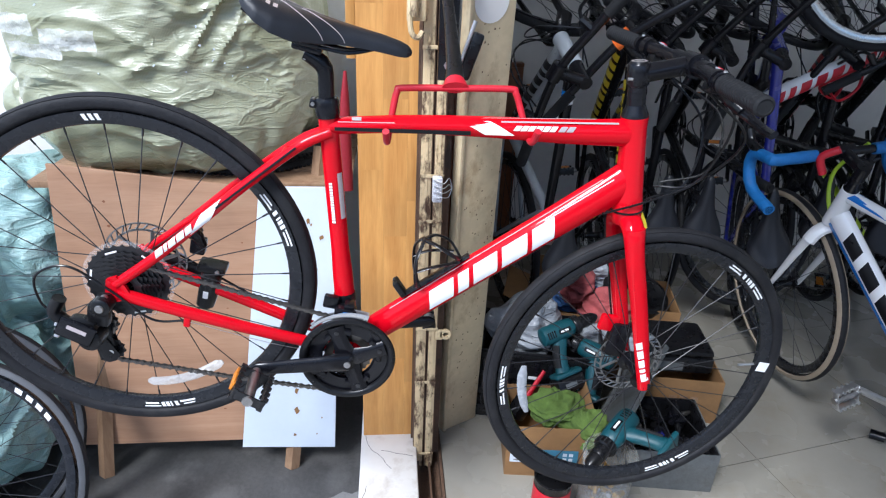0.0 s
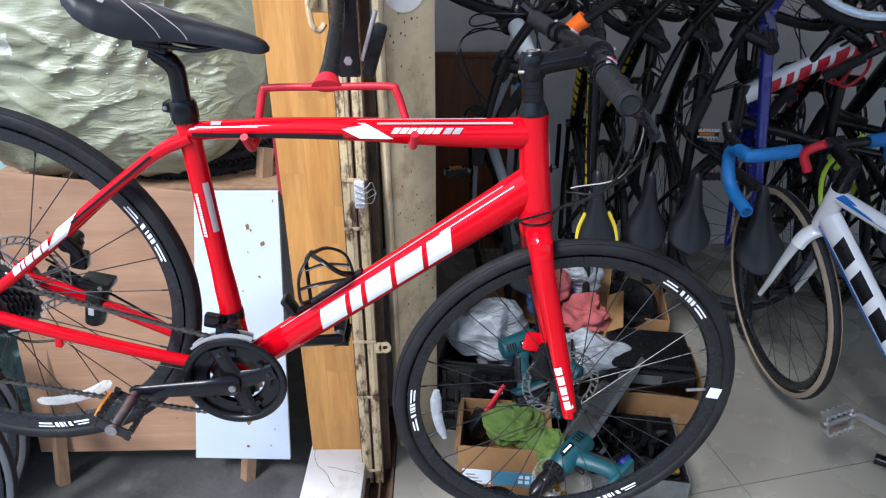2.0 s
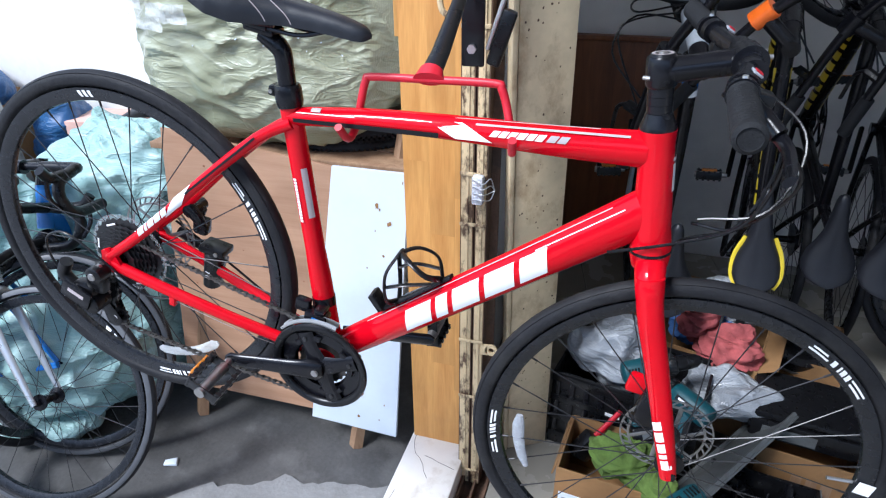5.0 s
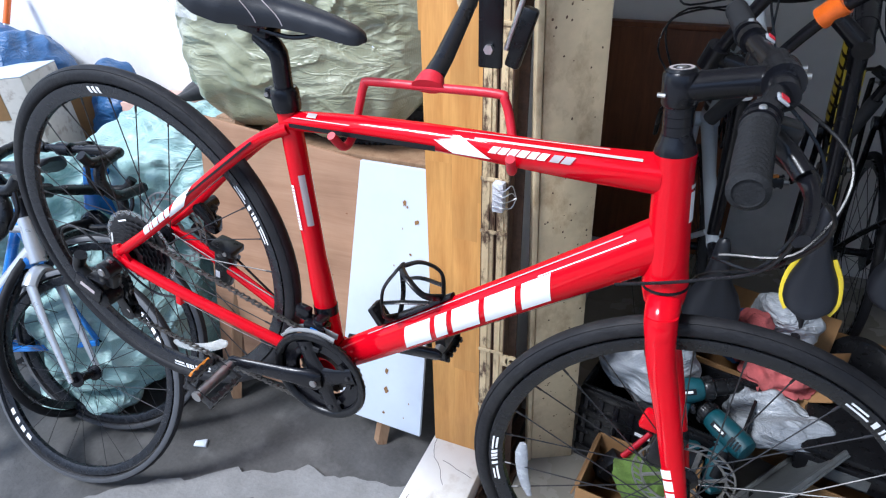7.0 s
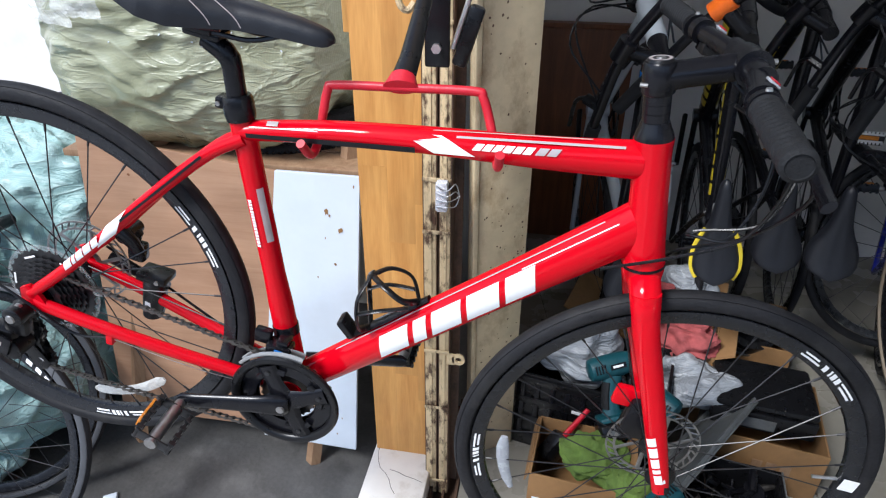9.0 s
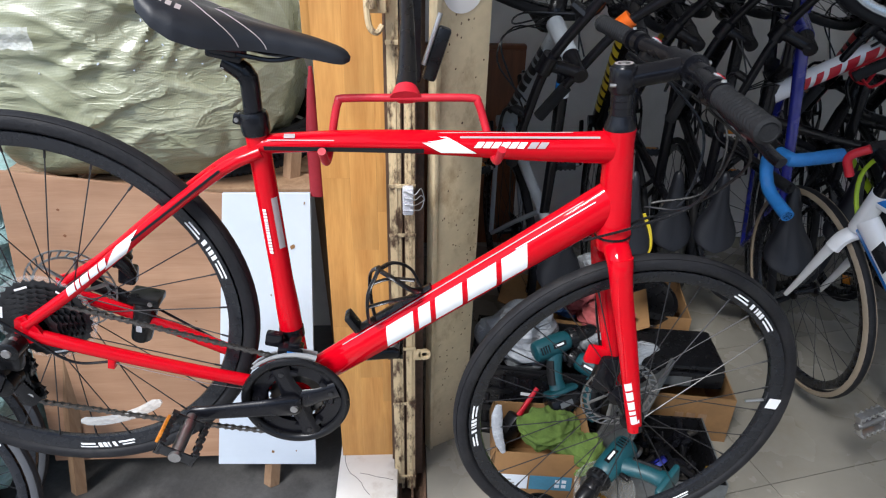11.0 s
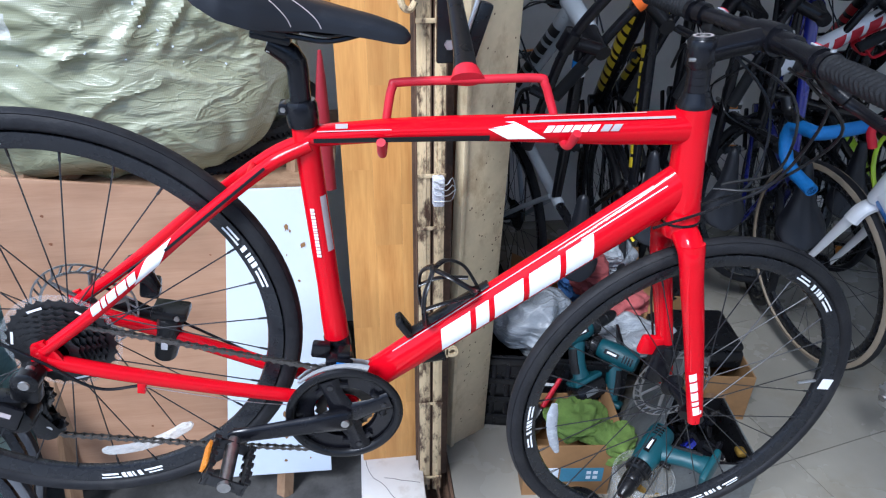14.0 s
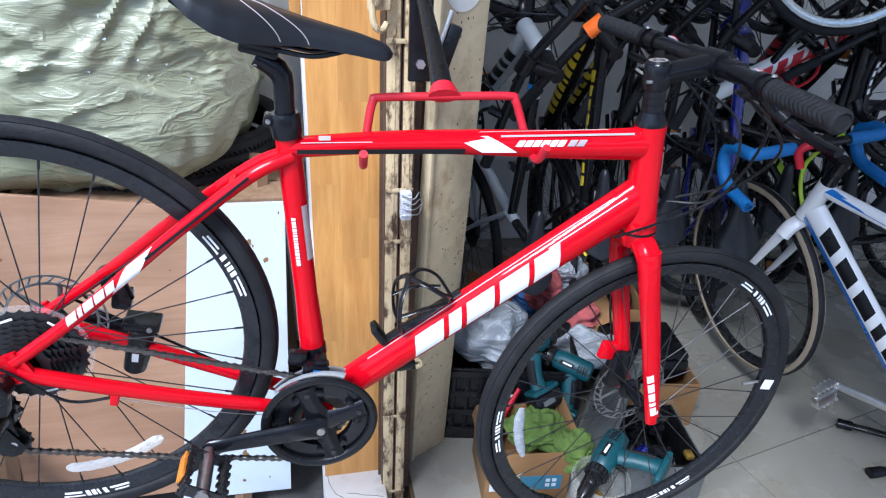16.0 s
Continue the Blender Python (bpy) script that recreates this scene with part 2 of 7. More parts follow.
CREAM2 = surf("dirty_cream_board", (0.60, 0.49, 0.31), 0.55, var=0.18, scale=8, bump=0.15, stain=(0.26, 0.165, 0.08), stain_amt=0.75, stain_scale=7, stretch=(1, 1, 0.6))
RUST = surf("rusty_steel", (0.10, 0.055, 0.032), 0.75, var=0.5, scale=18, bump=0.4, stain=(0.03, 0.022, 0.018), stain_amt=0.8, stain_scale=9)
WHITEBOARD = surf("white_melamine", (0.58, 0.64, 0.71), 0.34, var=0.03, scale=9, bump=0.02, stain=(0.46, 0.48, 0.50), stain_amt=0.25, stain_scale=3)
WALLWHITE = surf("white_render", (0.80, 0.79, 0.76), 0.85, var=0.06, scale=4, bump=0.3, stain=(0.62, 0.55, 0.46), stain_amt=0.35, stain_scale=2.5)
WALLGREY = surf("grey_white_wall", (0.80, 0.775, 0.735), 0.6, var=0.08, scale=3, bump=0.1, stain=(0.60, 0.58, 0.54), stain_amt=0.4, stain_scale=2)
MORTAR = surf("tile_joint", (0.07, 0.06, 0.05), 0.9, var=0.2, scale=20, bump=0.2)
TILE = surf("pale_floor_tile", (0.255, 0.238, 0.20), 0.26, var=0.06, scale=5, bump=0.03, stain=(0.22, 0.195, 0.15), stain_amt=0.7, stain_scale=4, rand=0.05)
MARBLE = surf("white_sill_stone", (0.72, 0.70, 0.66), 0.4, var=0.06, scale=6, bump=0.08, stain=(0.42, 0.36, 0.29), stain_amt=0.55, stain_scale=7)
DARKFLOOR = surf("dark_worn_concrete", (0.060, 0.058, 0.056), 0.58, var=0.35, scale=9, bump=0.25, stain=(0.115, 0.112, 0.108), stain_amt=0.55, stain_scale=7, fine=9)
CEMENT = surf("pale_cement", (0.19, 0.187, 0.182), 0.9, var=0.2, scale=12, bump=0.5, stain=(0.12, 0.117, 0.112), stain_amt=0.5, stain_scale=6)
ROADMAT = surf("street_concrete", (0.36, 0.355, 0.345), 0.9, var=0.2, scale=6, bump=0.3)
# for the added wall out of view that bounces daylight
FACADE = surf("unseen_street_wall", (0.44, 0.42, 0.39), 0.9, var=0.12, scale=2, bump=0.2)
CARD = surf("cardboard", (0.235, 0.125, 0.047), 0.85, var=0.12, scale=12, bump=0.1, stain=(0.17, 0.09, 0.035), stain_amt=0.5, stain_scale=8)
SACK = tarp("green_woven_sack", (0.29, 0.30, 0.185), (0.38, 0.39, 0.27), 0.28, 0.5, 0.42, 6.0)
TEAL = tarp("teal_plastic_sheet", (0.25, 0.41, 0.39), (0.35, 0.49, 0.47), 0.46, 0.10, 0.5, 8.0)
BLUETARP = tarp("blue_plastic_sheet", (0.014, 0.075, 0.20), (0.03, 0.12, 0.29), 0.42, 0.15, 0.5, 8.0)
CLEARBAG = tarp("milky_plastic_bag", (0.24, 0.26, 0.285), (0.36, 0.38, 0.405), 0.42, 0.15, 0.6, 12.0)
DRILLTEAL = surf("teal_tool_plastic", (0.006, 0.062, 0.078), 0.45, var=0.12, scale=40, bump=0.08)
CLOTHGREEN = surf("green_cloth", (0.095, 0.152, 0.028), 0.95, var=0.25, scale=30, bump=0.4)
CLOTHPINK = surf("pink_cloth", (0.30, 0.065, 0.065), 0.95, var=0.25, scale=25, bump=0.4)
BLUECLOTH = surf("blue_cloth", (0.05, 0.13, 0.33), 0.9, var=0.3, scale=20, bump=0.3)
BLUETAPE = surf("blue_bar_tape", (0.010, 0.125, 0.36), 0.6, var=0.15, scale=60, bump=0.3)
WHITEPAINT = surf("white_frame_paint", (0.80, 0.80, 0.80), 0.22, var=0.04, scale=20, bump=0.0, coat=0.6)
BLUEPAINT = surf("blue_frame_paint", (0.02, 0.16, 0.50), 0.25, var=0.06, scale=20, bump=0.0, coat=0.6)
NAVYPAINT = surf("deep_blue_frame_paint", (0.015, 0.02, 0.22), 0.25, var=0.1, scale=20, bump=0.0, coat=0.6)
GREYPAINT = surf("grey_frame_paint", (0.42, 0.46, 0.50), 0.3, var=0.06, scale=20, bump=0.0, coat=0.5)
YELLOW = surf("yellow_frame_paint", (0.62, 0.47, 0.02), 0.3, var=0.08, scale=20, bump=0.0, coat=0.5)
LIME = surf("lime_cable", (0.42, 0.60, 0.02), 0.4, var=0.1, scale=40, bump=0.0)
ORANGE = surf("orange_alloy", (0.80, 0.14, 0.008), 0.32, var=0.1, scale=60, bump=0.0, coat=0.3)
SILVERPAINT = surf("silver_fork_paint", (0.46, 0.48, 0.50), 0.28, var=0.06, scale=20, bump=0.0, coat=0.5, metal=0.5)
TANWALL = surf("tan_sidewall", (0.30, 0.24, 0.17), 0.7, var=0.1, scale=30, bump=0.1)
GREYWALL = surf("grey_sidewall", (0.075, 0.078, 0.085), 0.5, var=0.12, scale=30, bump=0.05)
WHITERIM = surf("silver_rim", (0.58, 0.58, 0.56), 0.25, var=0.1, scale=40, bump=0.02, metal=0.95)

CLEARREF = surf("clear_reflector_plastic", (0.32, 0.335, 0.36), 0.25, var=0.15, scale=90, bump=0.3)
JAR = clear("clear_jar_plastic", (0.55, 0.55, 0.52), 0.12, 0.20)
BRASS = surf("brass_fittings", (0.50, 0.30, 0.06), 0.35, var=0.2, scale=60, bump=0.05, metal=0.8)
PRINTBLUE = surf("blue_print", (0.045, 0.17, 0.26), 0.8, var=0.15, scale=30, bump=0.0)
TRAYGREY = surf("dull_grey_tray", (0.15, 0.158, 0.158), 0.36, var=0.25, scale=25, bump=0.05, stain=(0.09, 0.085, 0.075), stain_amt=0.6, stain_scale=12, metal=0.3)
TAPE = clear("clear_wrap", (0.92, 0.93, 0.90), 0.12, 0.42, 1.0)
GUARD = clear("clear_guard", (0.8, 0.8, 0.8), 0.15, 0.10)


# ---- mesh helpers ----
def part(name, bm, material, parent, label="", smooth=True):
    me = bpy.data.meshes.new(name)
    bm.to_mesh(me)
    bm.free()
    me.materials.append(material)
    if smooth:
        me.polygons.foreach_set("use_smooth", [True] * len(me.polygons))
        me.set_sharp_from_angle(angle=radians(40))
    ob = new(name, me)
    ob.parent = parent
    if label:
        ob["label"] = label
    return ob


def thing(name, label, category, m=None, group="", kind=""):
    ob = new(name)
    ob.empty_display_size = 0.05
    ob.matrix_basis = m or Matrix.Identity(4)
    return tagged(ob, label, category, group, kind)


def solid(name, bm, material, label, category, group="", kind="", smooth=True):
    ob = part(name, bm, material, None, "", smooth)
    return tagged(ob, label, category, group, kind)


def V(*a):
    return Vector(a)


def smooth_line(pts, n=6):
    """A Catmull-Rom line through the points."""
    pts = [Vector(p) for p in pts]
    ext = [2 * pts[0] - pts[1]] + pts + [2 * pts[-1] - pts[-2]]
    out = []
    for i in range(1, len(ext) - 2):
        a, b, c, d = ext[i - 1 : i + 3]
        for k in range(n):
            t = k / n
            out.append(0.5 * (2 * b + (c - a) * t + (2 * a - 5 * b + 4 * c - d) * t * t + (3 * b - a - 3 * c + d) * t ** 3))
    out.append(pts[-1])
    return out


def tube(bm, pts, radii, seg=12, ref=(0, 1, 0), caps=True):
    """A swept tube. radii: one number, or one a point; each a number or (across ref, along ref)."""
    pts = [Vector(p) for p in pts]
    if not isinstance(radii, list):
        radii = [radii] * len(pts)
    rings = []
    side = None
    for i, p in enumerate(pts):
        t = (pts[min(i + 1, len(pts) - 1)] - pts[max(i - 1, 0)]).normalized()
        if side is None:
            r = Vector(ref)
            if abs(r.normalized().dot(t)) > 0.95:
                r = Vector((0, 0, 1)) if abs(t.z) < 0.9 else Vector((1, 0, 0))
            side = r
        side = (side - t * side.dot(t)).normalized()
        up = t.cross(side)
        ra = radii[i]
        ra, rb = ra if isinstance(ra, tuple) else (ra, ra)
        rings.append([bm.verts.new(p + up * math.cos(2 * math.pi * k / seg) * ra + side * math.sin(2 * math.pi * k / seg) * rb) for k in range(seg)])
    for a, b in zip(rings, rings[1:]):
        for k in range(seg):
            bm.faces.new((a[k], a[(k + 1) % seg], b[(k + 1) % seg], b[k]))
    if caps:
        bm.faces.new(rings[0][::-1])
        bm.faces.new(rings[-1])
    return bm


def rod(pts, radii, seg=12, ref=(0, 1, 0)):
    return tube(bmesh.new(), pts, radii, seg, ref)


def lathe(bm, profile, seg=48, axis="y", at=(0, 0, 0), closed=True):
    """Turns (radius, along) pairs round an axis."""
    at = Vector(at)
    rings = []
    for k in range(seg):
        c, s = math.cos(2 * math.pi * k / seg), math.sin(2 * math.pi * k / seg)
        ring = []
        for r, h in profile:
            p = {"y": (r * c, h, r * s), "z": (r * c, r * s, h), "x": (h, r * c, r * s)}[axis]
            ring.append(bm.verts.new(at + Vector(p)))
        rings.append(ring)
    n = len(profile)
    for k in range(seg):
        a, b = rings[k], rings[(k + 1) % seg]
        for j in range(n if closed else n - 1):
            bm.faces.new((a[j], a[(j + 1) % n], b[(j + 1) % n], b[j]))
    bmesh.ops.recalc_face_normals(bm, faces=bm.faces)
    return bm


def block(bm, lo, hi, m=None, bev=0.0):
    """A box from corner to corner, bevelled, moved by m."""
    made = bmesh.ops.create_cube(bm, size=1)["verts"]
    lo, hi = Vector(lo), Vector(hi)
    for v in made:
        v.co = Vector(((v.co[i] + 0.5) * (hi[i] - lo[i]) + lo[i]) for i in range(3))
    if bev:
        edges = list({e for v in made for e in v.link_edges})
        got = bmesh.ops.bevel(bm, geom=edges, offset=bev, segments=2, affect="EDGES", profile=0.5)
        made = list({v for f in got["faces"] for v in f.verts} | {v for v in made if v.is_valid})
        made = list({v for v in made} | {w for v in made for e in v.link_edges for w in e.verts})
    if m:
        bmesh.ops.transform(bm, matrix=m, verts=made)
    return bm


def slab(lo, hi, m=None, bev=0.003):
    return block(bmesh.new(), lo, hi, m, bev)


def sheet(bm, outline, thick):
    """A flat plate in the xz plane: outline of (x, z), thickness along y."""
    front = [bm.verts.new((x, -thick / 2, z)) for x, z in outline]
    back = [bm.verts.new((x, thick / 2, z)) for x, z in outline]
    bm.faces.new(front)
    bm.faces.new(back[::-1])
    n = len(front)
    for k in range(n):
        bm.faces.new((front[k], back[k], back[(k + 1) % n], front[(k + 1) % n]))
    bmesh.ops.recalc_face_normals(bm, faces=bm.faces)
    return bm


def lumpy(lo, hi, seed, amount, scale, power=2.6, seg=(48, 32), folds=0.0, sag=0.0, creases=0.0, foot=None):
    """A rounded, creased bag that fills a box."""
    bm = bmesh.new()
    lo, hi = Vector(lo), Vector(hi)
    mid, half = (lo + hi) / 2, (hi - lo) / 2
    bmesh.ops.create_uvsphere(bm, u_segments=seg[0], v_segments=seg[1], radius=1)
    off = Vector((seed * 7.3, seed * 3.1, seed * 1.7))
    for v in bm.verts:
        d = v.co.normalized()
        pw = power + (foot - power) * max(0.0, -d.z) if foot else power
        k = (abs(d.x) ** pw + abs(d.y) ** pw + abs(d.z) ** pw) ** (-1 / pw)
        p = d * k
        w = Vector((p.x * half.x, p.y * half.y, p.z * half.z))
        q = (w + off) * scale
        n1 = noise.noise(q) * amount + noise.noise(q * 2.7) * amount * 0.4
        if folds:
            q2 = Vector((w.x * 2.0, w.y * 2.0, w.z * 7.0)) * scale * 0.6 + off
            q2 += 0.8 * Vector((noise.noise(q * 0.7), noise.noise(q * 0.7 + Vector((9, 1, 4))), noise.noise(q * 0.7 + Vector((3, 8, 2)))))
            n1 += folds * (1 - abs(noise.noise(q2)) * 4)
        if creases:
            warp = Vector((noise.noise(w * 3.1 + off), noise.noise(w * 3.1 + off + Vector((4, 2, 9))), noise.noise(w * 3.1 + off + Vector((7, 5, 1)))))
            for f, tilt, amp in ((3.2, 0.5, 1.0), (5.5, -0.9, 0.75), (9.0, 0.2, 0.5)):
                u = w.x + w.y * 0.6
                q3 = Vector((u * 0.45 + w.z * tilt * 0.5, w.y * 0.5, w.z - u * tilt)) * f + warp * 1.1 + off * f * 0.1
                n1 += creases * amp * (math.exp(-((noise.noise(q3) / 0.13) ** 2)) - 0.3) * max(0.0, 0.55 + 0.9 * noise.noise(q * 0.9 + Vector((f, 0, 0))))
        v.co = mid + w + d * n1
        v.co.z -= sag * max(0, abs(p.x) - 0.3) ** 2 * half.z
    return bm


def crumple(bm, seed, amount, scale):
    off = Vector((seed * 5.1, seed * 2.3, seed * 9.7))
    for v in bm.verts:
        q = v.co * scale + off
        v.co += amount * Vector((noise.noise(q), noise.noise(q + Vector((11, 0, 3))), noise.noise(q + Vector((2, 17, 5)))))
    return bm


def patch(bm, a, b, ra, rb, u0, u1, w0, w1, slant=0.0, lift=0.0007, nu=4, nw=6, sidesign=-1):
    """A decal that hugs a tube's side: along u0..u1 of a-b, round from angle w0 to w1 (degrees; 0 is the side that faces -y, positive up)."""
    a, b = Vector(a), Vector(b)
    t = (b - a).normalized()
    side = Vector((0, sidesign, 0))
    side = (side - t * side.dot(t)).normalized()
    up = Vector((-t.z, 0, t.x)).normalized()
    grid = []
    for i in range(nu + 1):
        row = []
        for j in range(nw + 1):
            f = j / nw
            u = u0 + (u1 - u0) * i / nu + slant * (f - 0.5)
            w = radians(w0 + (w1 - w0) * f)
            ea = ra[0] + (ra[1] - ra[0]) * u + lift
            eb = rb[0] + (rb[1] - rb[0]) * u + lift
            row.append(bm.verts.new(a + (b - a) * u + side * math.cos(w) * eb + up * math.sin(w) * ea))
        grid.append(row)
    for i in range(nu):
        for j in range(nw):
            bm.faces.new((grid[i][j], grid[i + 1][j], grid[i + 1][j + 1], grid[i][j + 1]))
    return bm


def axes(origin, fwd, up):
    """The pose of a thing whose x points to fwd and whose z points about up."""
    f = Vector(fwd).normalized()
    u = Vector(up)
    u = (u - f * u.dot(f)).normalized()
    left = u.cross(f)
    m = Matrix((f, left, u)).transposed().to_4x4()
    m.translation = origin
    return m


PANEL_R, PANEL_T = 0.71, 0.94


# ---- bicycle parts ----
def wheel(bike, name, m, R=0.343, tw=0.0155, rim_mat=None, tyre_mat=None, spokes=28, detail=True, decals=(), side=-1, decal_mat=None, wall=None):
    """A spoked wheel about its own y axis: rim > tyre, hub, spokes, decals."""
    rr = R - 0.029
    rim = part(name, lathe(bmesh.new(), [(rr, -0.0115), (rr, 0.0115), (rr - 0.009, 0.0118), (rr - 0.023, 0.0065), (rr - 0.025, 0), (rr - 0.023, -0.0065), (rr - 0.009, -0.0118)], 72 if detail else 48), rim_mat or RIM, bike)
    rim.matrix_basis = m
    prof = []
    for k in range(14):
        a = 2 * math.pi * k / 14
        prof.append((R - tw + tw * math.cos(a), tw * 0.98 * math.sin(a)))
    if detail:
        prof = []
        for deg in (180, 128, 112, 104, 96, 78, 62, 50, 48.5, 46, 44.5, 30, 12, 0):
            r_ = tw * (0.90 if deg in (48.5, 46) else 1.04 if deg == 112 else 1.0)
            prof.append((R - tw + r_ * math.cos(radians(deg)), r_ * math.sin(radians(deg))))
        prof = prof + [(r_, -y_) for r_, y_ in prof[-2:0:-1]]
    part("tyre", lathe(bmesh.new(), prof, 96 if detail else 48), tyre_mat or TYRE, rim)
    if wall:
        part("sidewall", lathe(bmesh.new(), [(R - 0.006, -0.0128), (R - 0.011, -0.0162), (R - 0.020, -0.0168), (R - 0.022, 0), (R - 0.020, 0.0168), (R - 0.011, 0.0162), (R - 0.006, 0.0128)], 64), wall, rim)
    part("hub", lathe(bmesh.new(), [(0.0, -0.05), (0.008, -0.05), (0.009, -0.037), (0.024, -0.036), (0.024, -0.031), (0.013, -0.027), (0.012, 0.027), (0.024, 0.031), (0.024, 0.036), (0.009, 0.037), (0.008, 0.05), (0.0, 0.05)], 20, closed=False), BLACK, rim)
    kinds = {}
    joined = bmesh.new()
    for k in range(spokes):
        s = 1 if k % 2 else -1
        lean = radians(34 if (k // 2) % 2 else -34)
        p0 = V(0.022 * math.cos(lean), 0.033 * s, 0.022 * math.sin(lean))
        p1 = V(rr - 0.024, 0.002 * s, 0)
        if detail:
            if (s, lean) not in kinds:
                bm = rod([p0, p1], 0.0011, 5)
                tube(bm, [p1 - (p1 - p0).normalized() * 0.013, p1], 0.0019, 6)
                me = bpy.data.meshes.new("spoke")
                bm.to_mesh(me)
                bm.free()
                me.materials.append(SPOKE)
                kinds[s, lean] = me
            sp = new("spoke", kinds[s, lean])
            sp.parent = rim
            sp.rotation_euler = (0, 2 * math.pi * (k + 0.5) / spokes, 0)
        else:
            q = Matrix.Rotation(2 * math.pi * k / spokes, 3, "Y")
            tube(joined, [q @ p0, q @ p1], 0.0011, 4, caps=False)
    if detail:
        joined.free()
    else:
        tagged(part("spokes", joined, SPOKE, rim), kind="stuff")
    for centre, span, pieces in decals:
        bm = bmesh.new()
        spans = []
        if pieces < 6:
            spans = [(-0.5 + 1.0 * j / pieces, -0.5 + (j + 0.62) / pieces, 0.0, 1.0) for j in range(pieces)]
        else:
            spans = [(-0.5, -0.20, 0.08, 0.34), (-0.47, -0.22, 0.62, 0.92), (0.20, 0.5, 0.62, 0.92), (0.24, 0.46, 0.10, 0.36)]
            spans += [(-0.17 + 0.085 * j, -0.17 + 0.085 * j + (0.062, 0.062, 0.03, 0.062)[j % 4], 0.05, 0.95) for j in range(4)]
        for f0, f1, e0, e1 in spans:
            rows = []
            for i in range(4):
                rows.append([])
                for e in (e0, (e0 + e1) / 2, e1):
                    a = radians(centre + span * (f0 + (f1 - f0) * i / 3)) + 0.012 * (0.5 - e)
                    rows[-1].append(bm.verts.new(((rr - 0.0045 - 0.0115 * e) * math.cos(a), side * (0.01225 if e < 0.4 else 0.0124 - 0.0032 * (e - 0.4)), (rr - 0.0045 - 0.0115 * e) * math.sin(a))))
            for u, w in zip(rows, rows[1:]):
                for j2 in range(2):
                    bm.faces.new((u[j2], u[j2 + 1], w[j2 + 1], w[j2]))
        bmesh.ops.recalc_face_normals(bm, faces=bm.faces)
        part("rim_decal", bm, decal_mat or WHITE_DECAL, rim, "white rim lettering bars")
    return rim


SADDLE_LINE = ((0.0, 0.58, 0.634, 0.612), (0.04, 0.84, 0.633, 0.602), (0.12, 0.99, 0.628, 0.588), (0.22, 1.0, 0.623, 0.577), (0.34, 0.86, 0.619, 0.572), (0.46, 0.62, 0.616, 0.575), (0.58, 0.44, 0.614, 0.580), (0.72, 0.34, 0.612, 0.583), (0.84, 0.28, 0.610, 0.584), (0.93, 0.23, 0.607, 0.584), (0.97, 0.18, 0.604, 0.585), (0.99, 0.12, 0.600, 0.587), (1.0, 0.04, 0.596, 0.590))


def saddle_at(s, a, x0, x1, wide, lift):
    """The place on a saddle's skin: s from tail to nose, a round from one skirt over the top to the other."""
    for (sa, *va), (sb, *vb) in zip(SADDLE_LINE, SADDLE_LINE[1:]):
        if sa <= s <= sb:
            f = (s - sa) / (sb - sa)
            w, top, low = (p + (q - p) * f for p, q in zip(va, vb))
            break
    y = wide * w * math.cos(a)
    dome = max(0.0, math.sin(a)) ** 0.62
    dip = 0.003 * math.exp(-((y / 0.010) ** 2)) * math.sin(math.pi * min(1.0, s / 0.8))
    return V(x0 + (x1 - x0) * s - 0.012 * (1 - s) ** 3 * abs(math.cos(a)) * -1, y, low + (top - low) * dome - dip + lift)


def saddle_shape(x0, x1, lift=0.0, wide=0.072):
    """A lofted saddle from its tail at x0 to its nose at x1."""
    bm = bmesh.new()
    n, m = 56, 22
    rows = [[bm.verts.new(saddle_at(i / n, math.pi * k / m, x0, x1, wide, lift)) for k in range(m + 1)] for i in range(n + 1)]
    for row in rows:
        mid = (row[0].co + row[-1].co) / 2
        row.append(bm.verts.new(mid + V(0, (row[-1].co.y - mid.y) * 0.75, 0.006)))
        row.append(bm.verts.new(mid + V(0, (row[0].co.y - mid.y) * 0.75, 0.006)))
    for a, b in zip(rows, rows[1:]):
        for k in range(m + 3):
            j = (k + 1) % (m + 3)
            bm.faces.new((a[k], b[k], b[j], a[j]))
    bm.faces.new(rows[0])
    bm.faces.new(rows[-1][::-1])
    bmesh.ops.recalc_face_normals(bm, faces=bm.faces)
    return bm


def toothed(r, teeth, tooth, hole, thick, y, slots=0):
    """A toothed ring about the y axis."""
    bm = bmesh.new()
    n = teeth * 4
    rings = []
    for k in range(n):
        a = 2 * math.pi * k / n
        ro = r + (tooth if k % 4 == 0 else tooth * 0.25 if k % 2 else 0)
        c, s = math.cos(a), math.sin(a)
        rings.append([bm.verts.new((q * c, y + h, q * s)) for q, h in ((hole, -thick / 2), (ro, -thick / 2), (ro, thick / 2), (hole, thick / 2))])
    for k in range(n):
        a, b = rings[k], rings[(k + 1) % n]
        for j in range(4):
            bm.faces.new((a[j], a[(j + 1) % 4], b[(j + 1) % 4], b[j]))
    bmesh.ops.recalc_face_normals(bm, faces=bm.faces)
    return bm


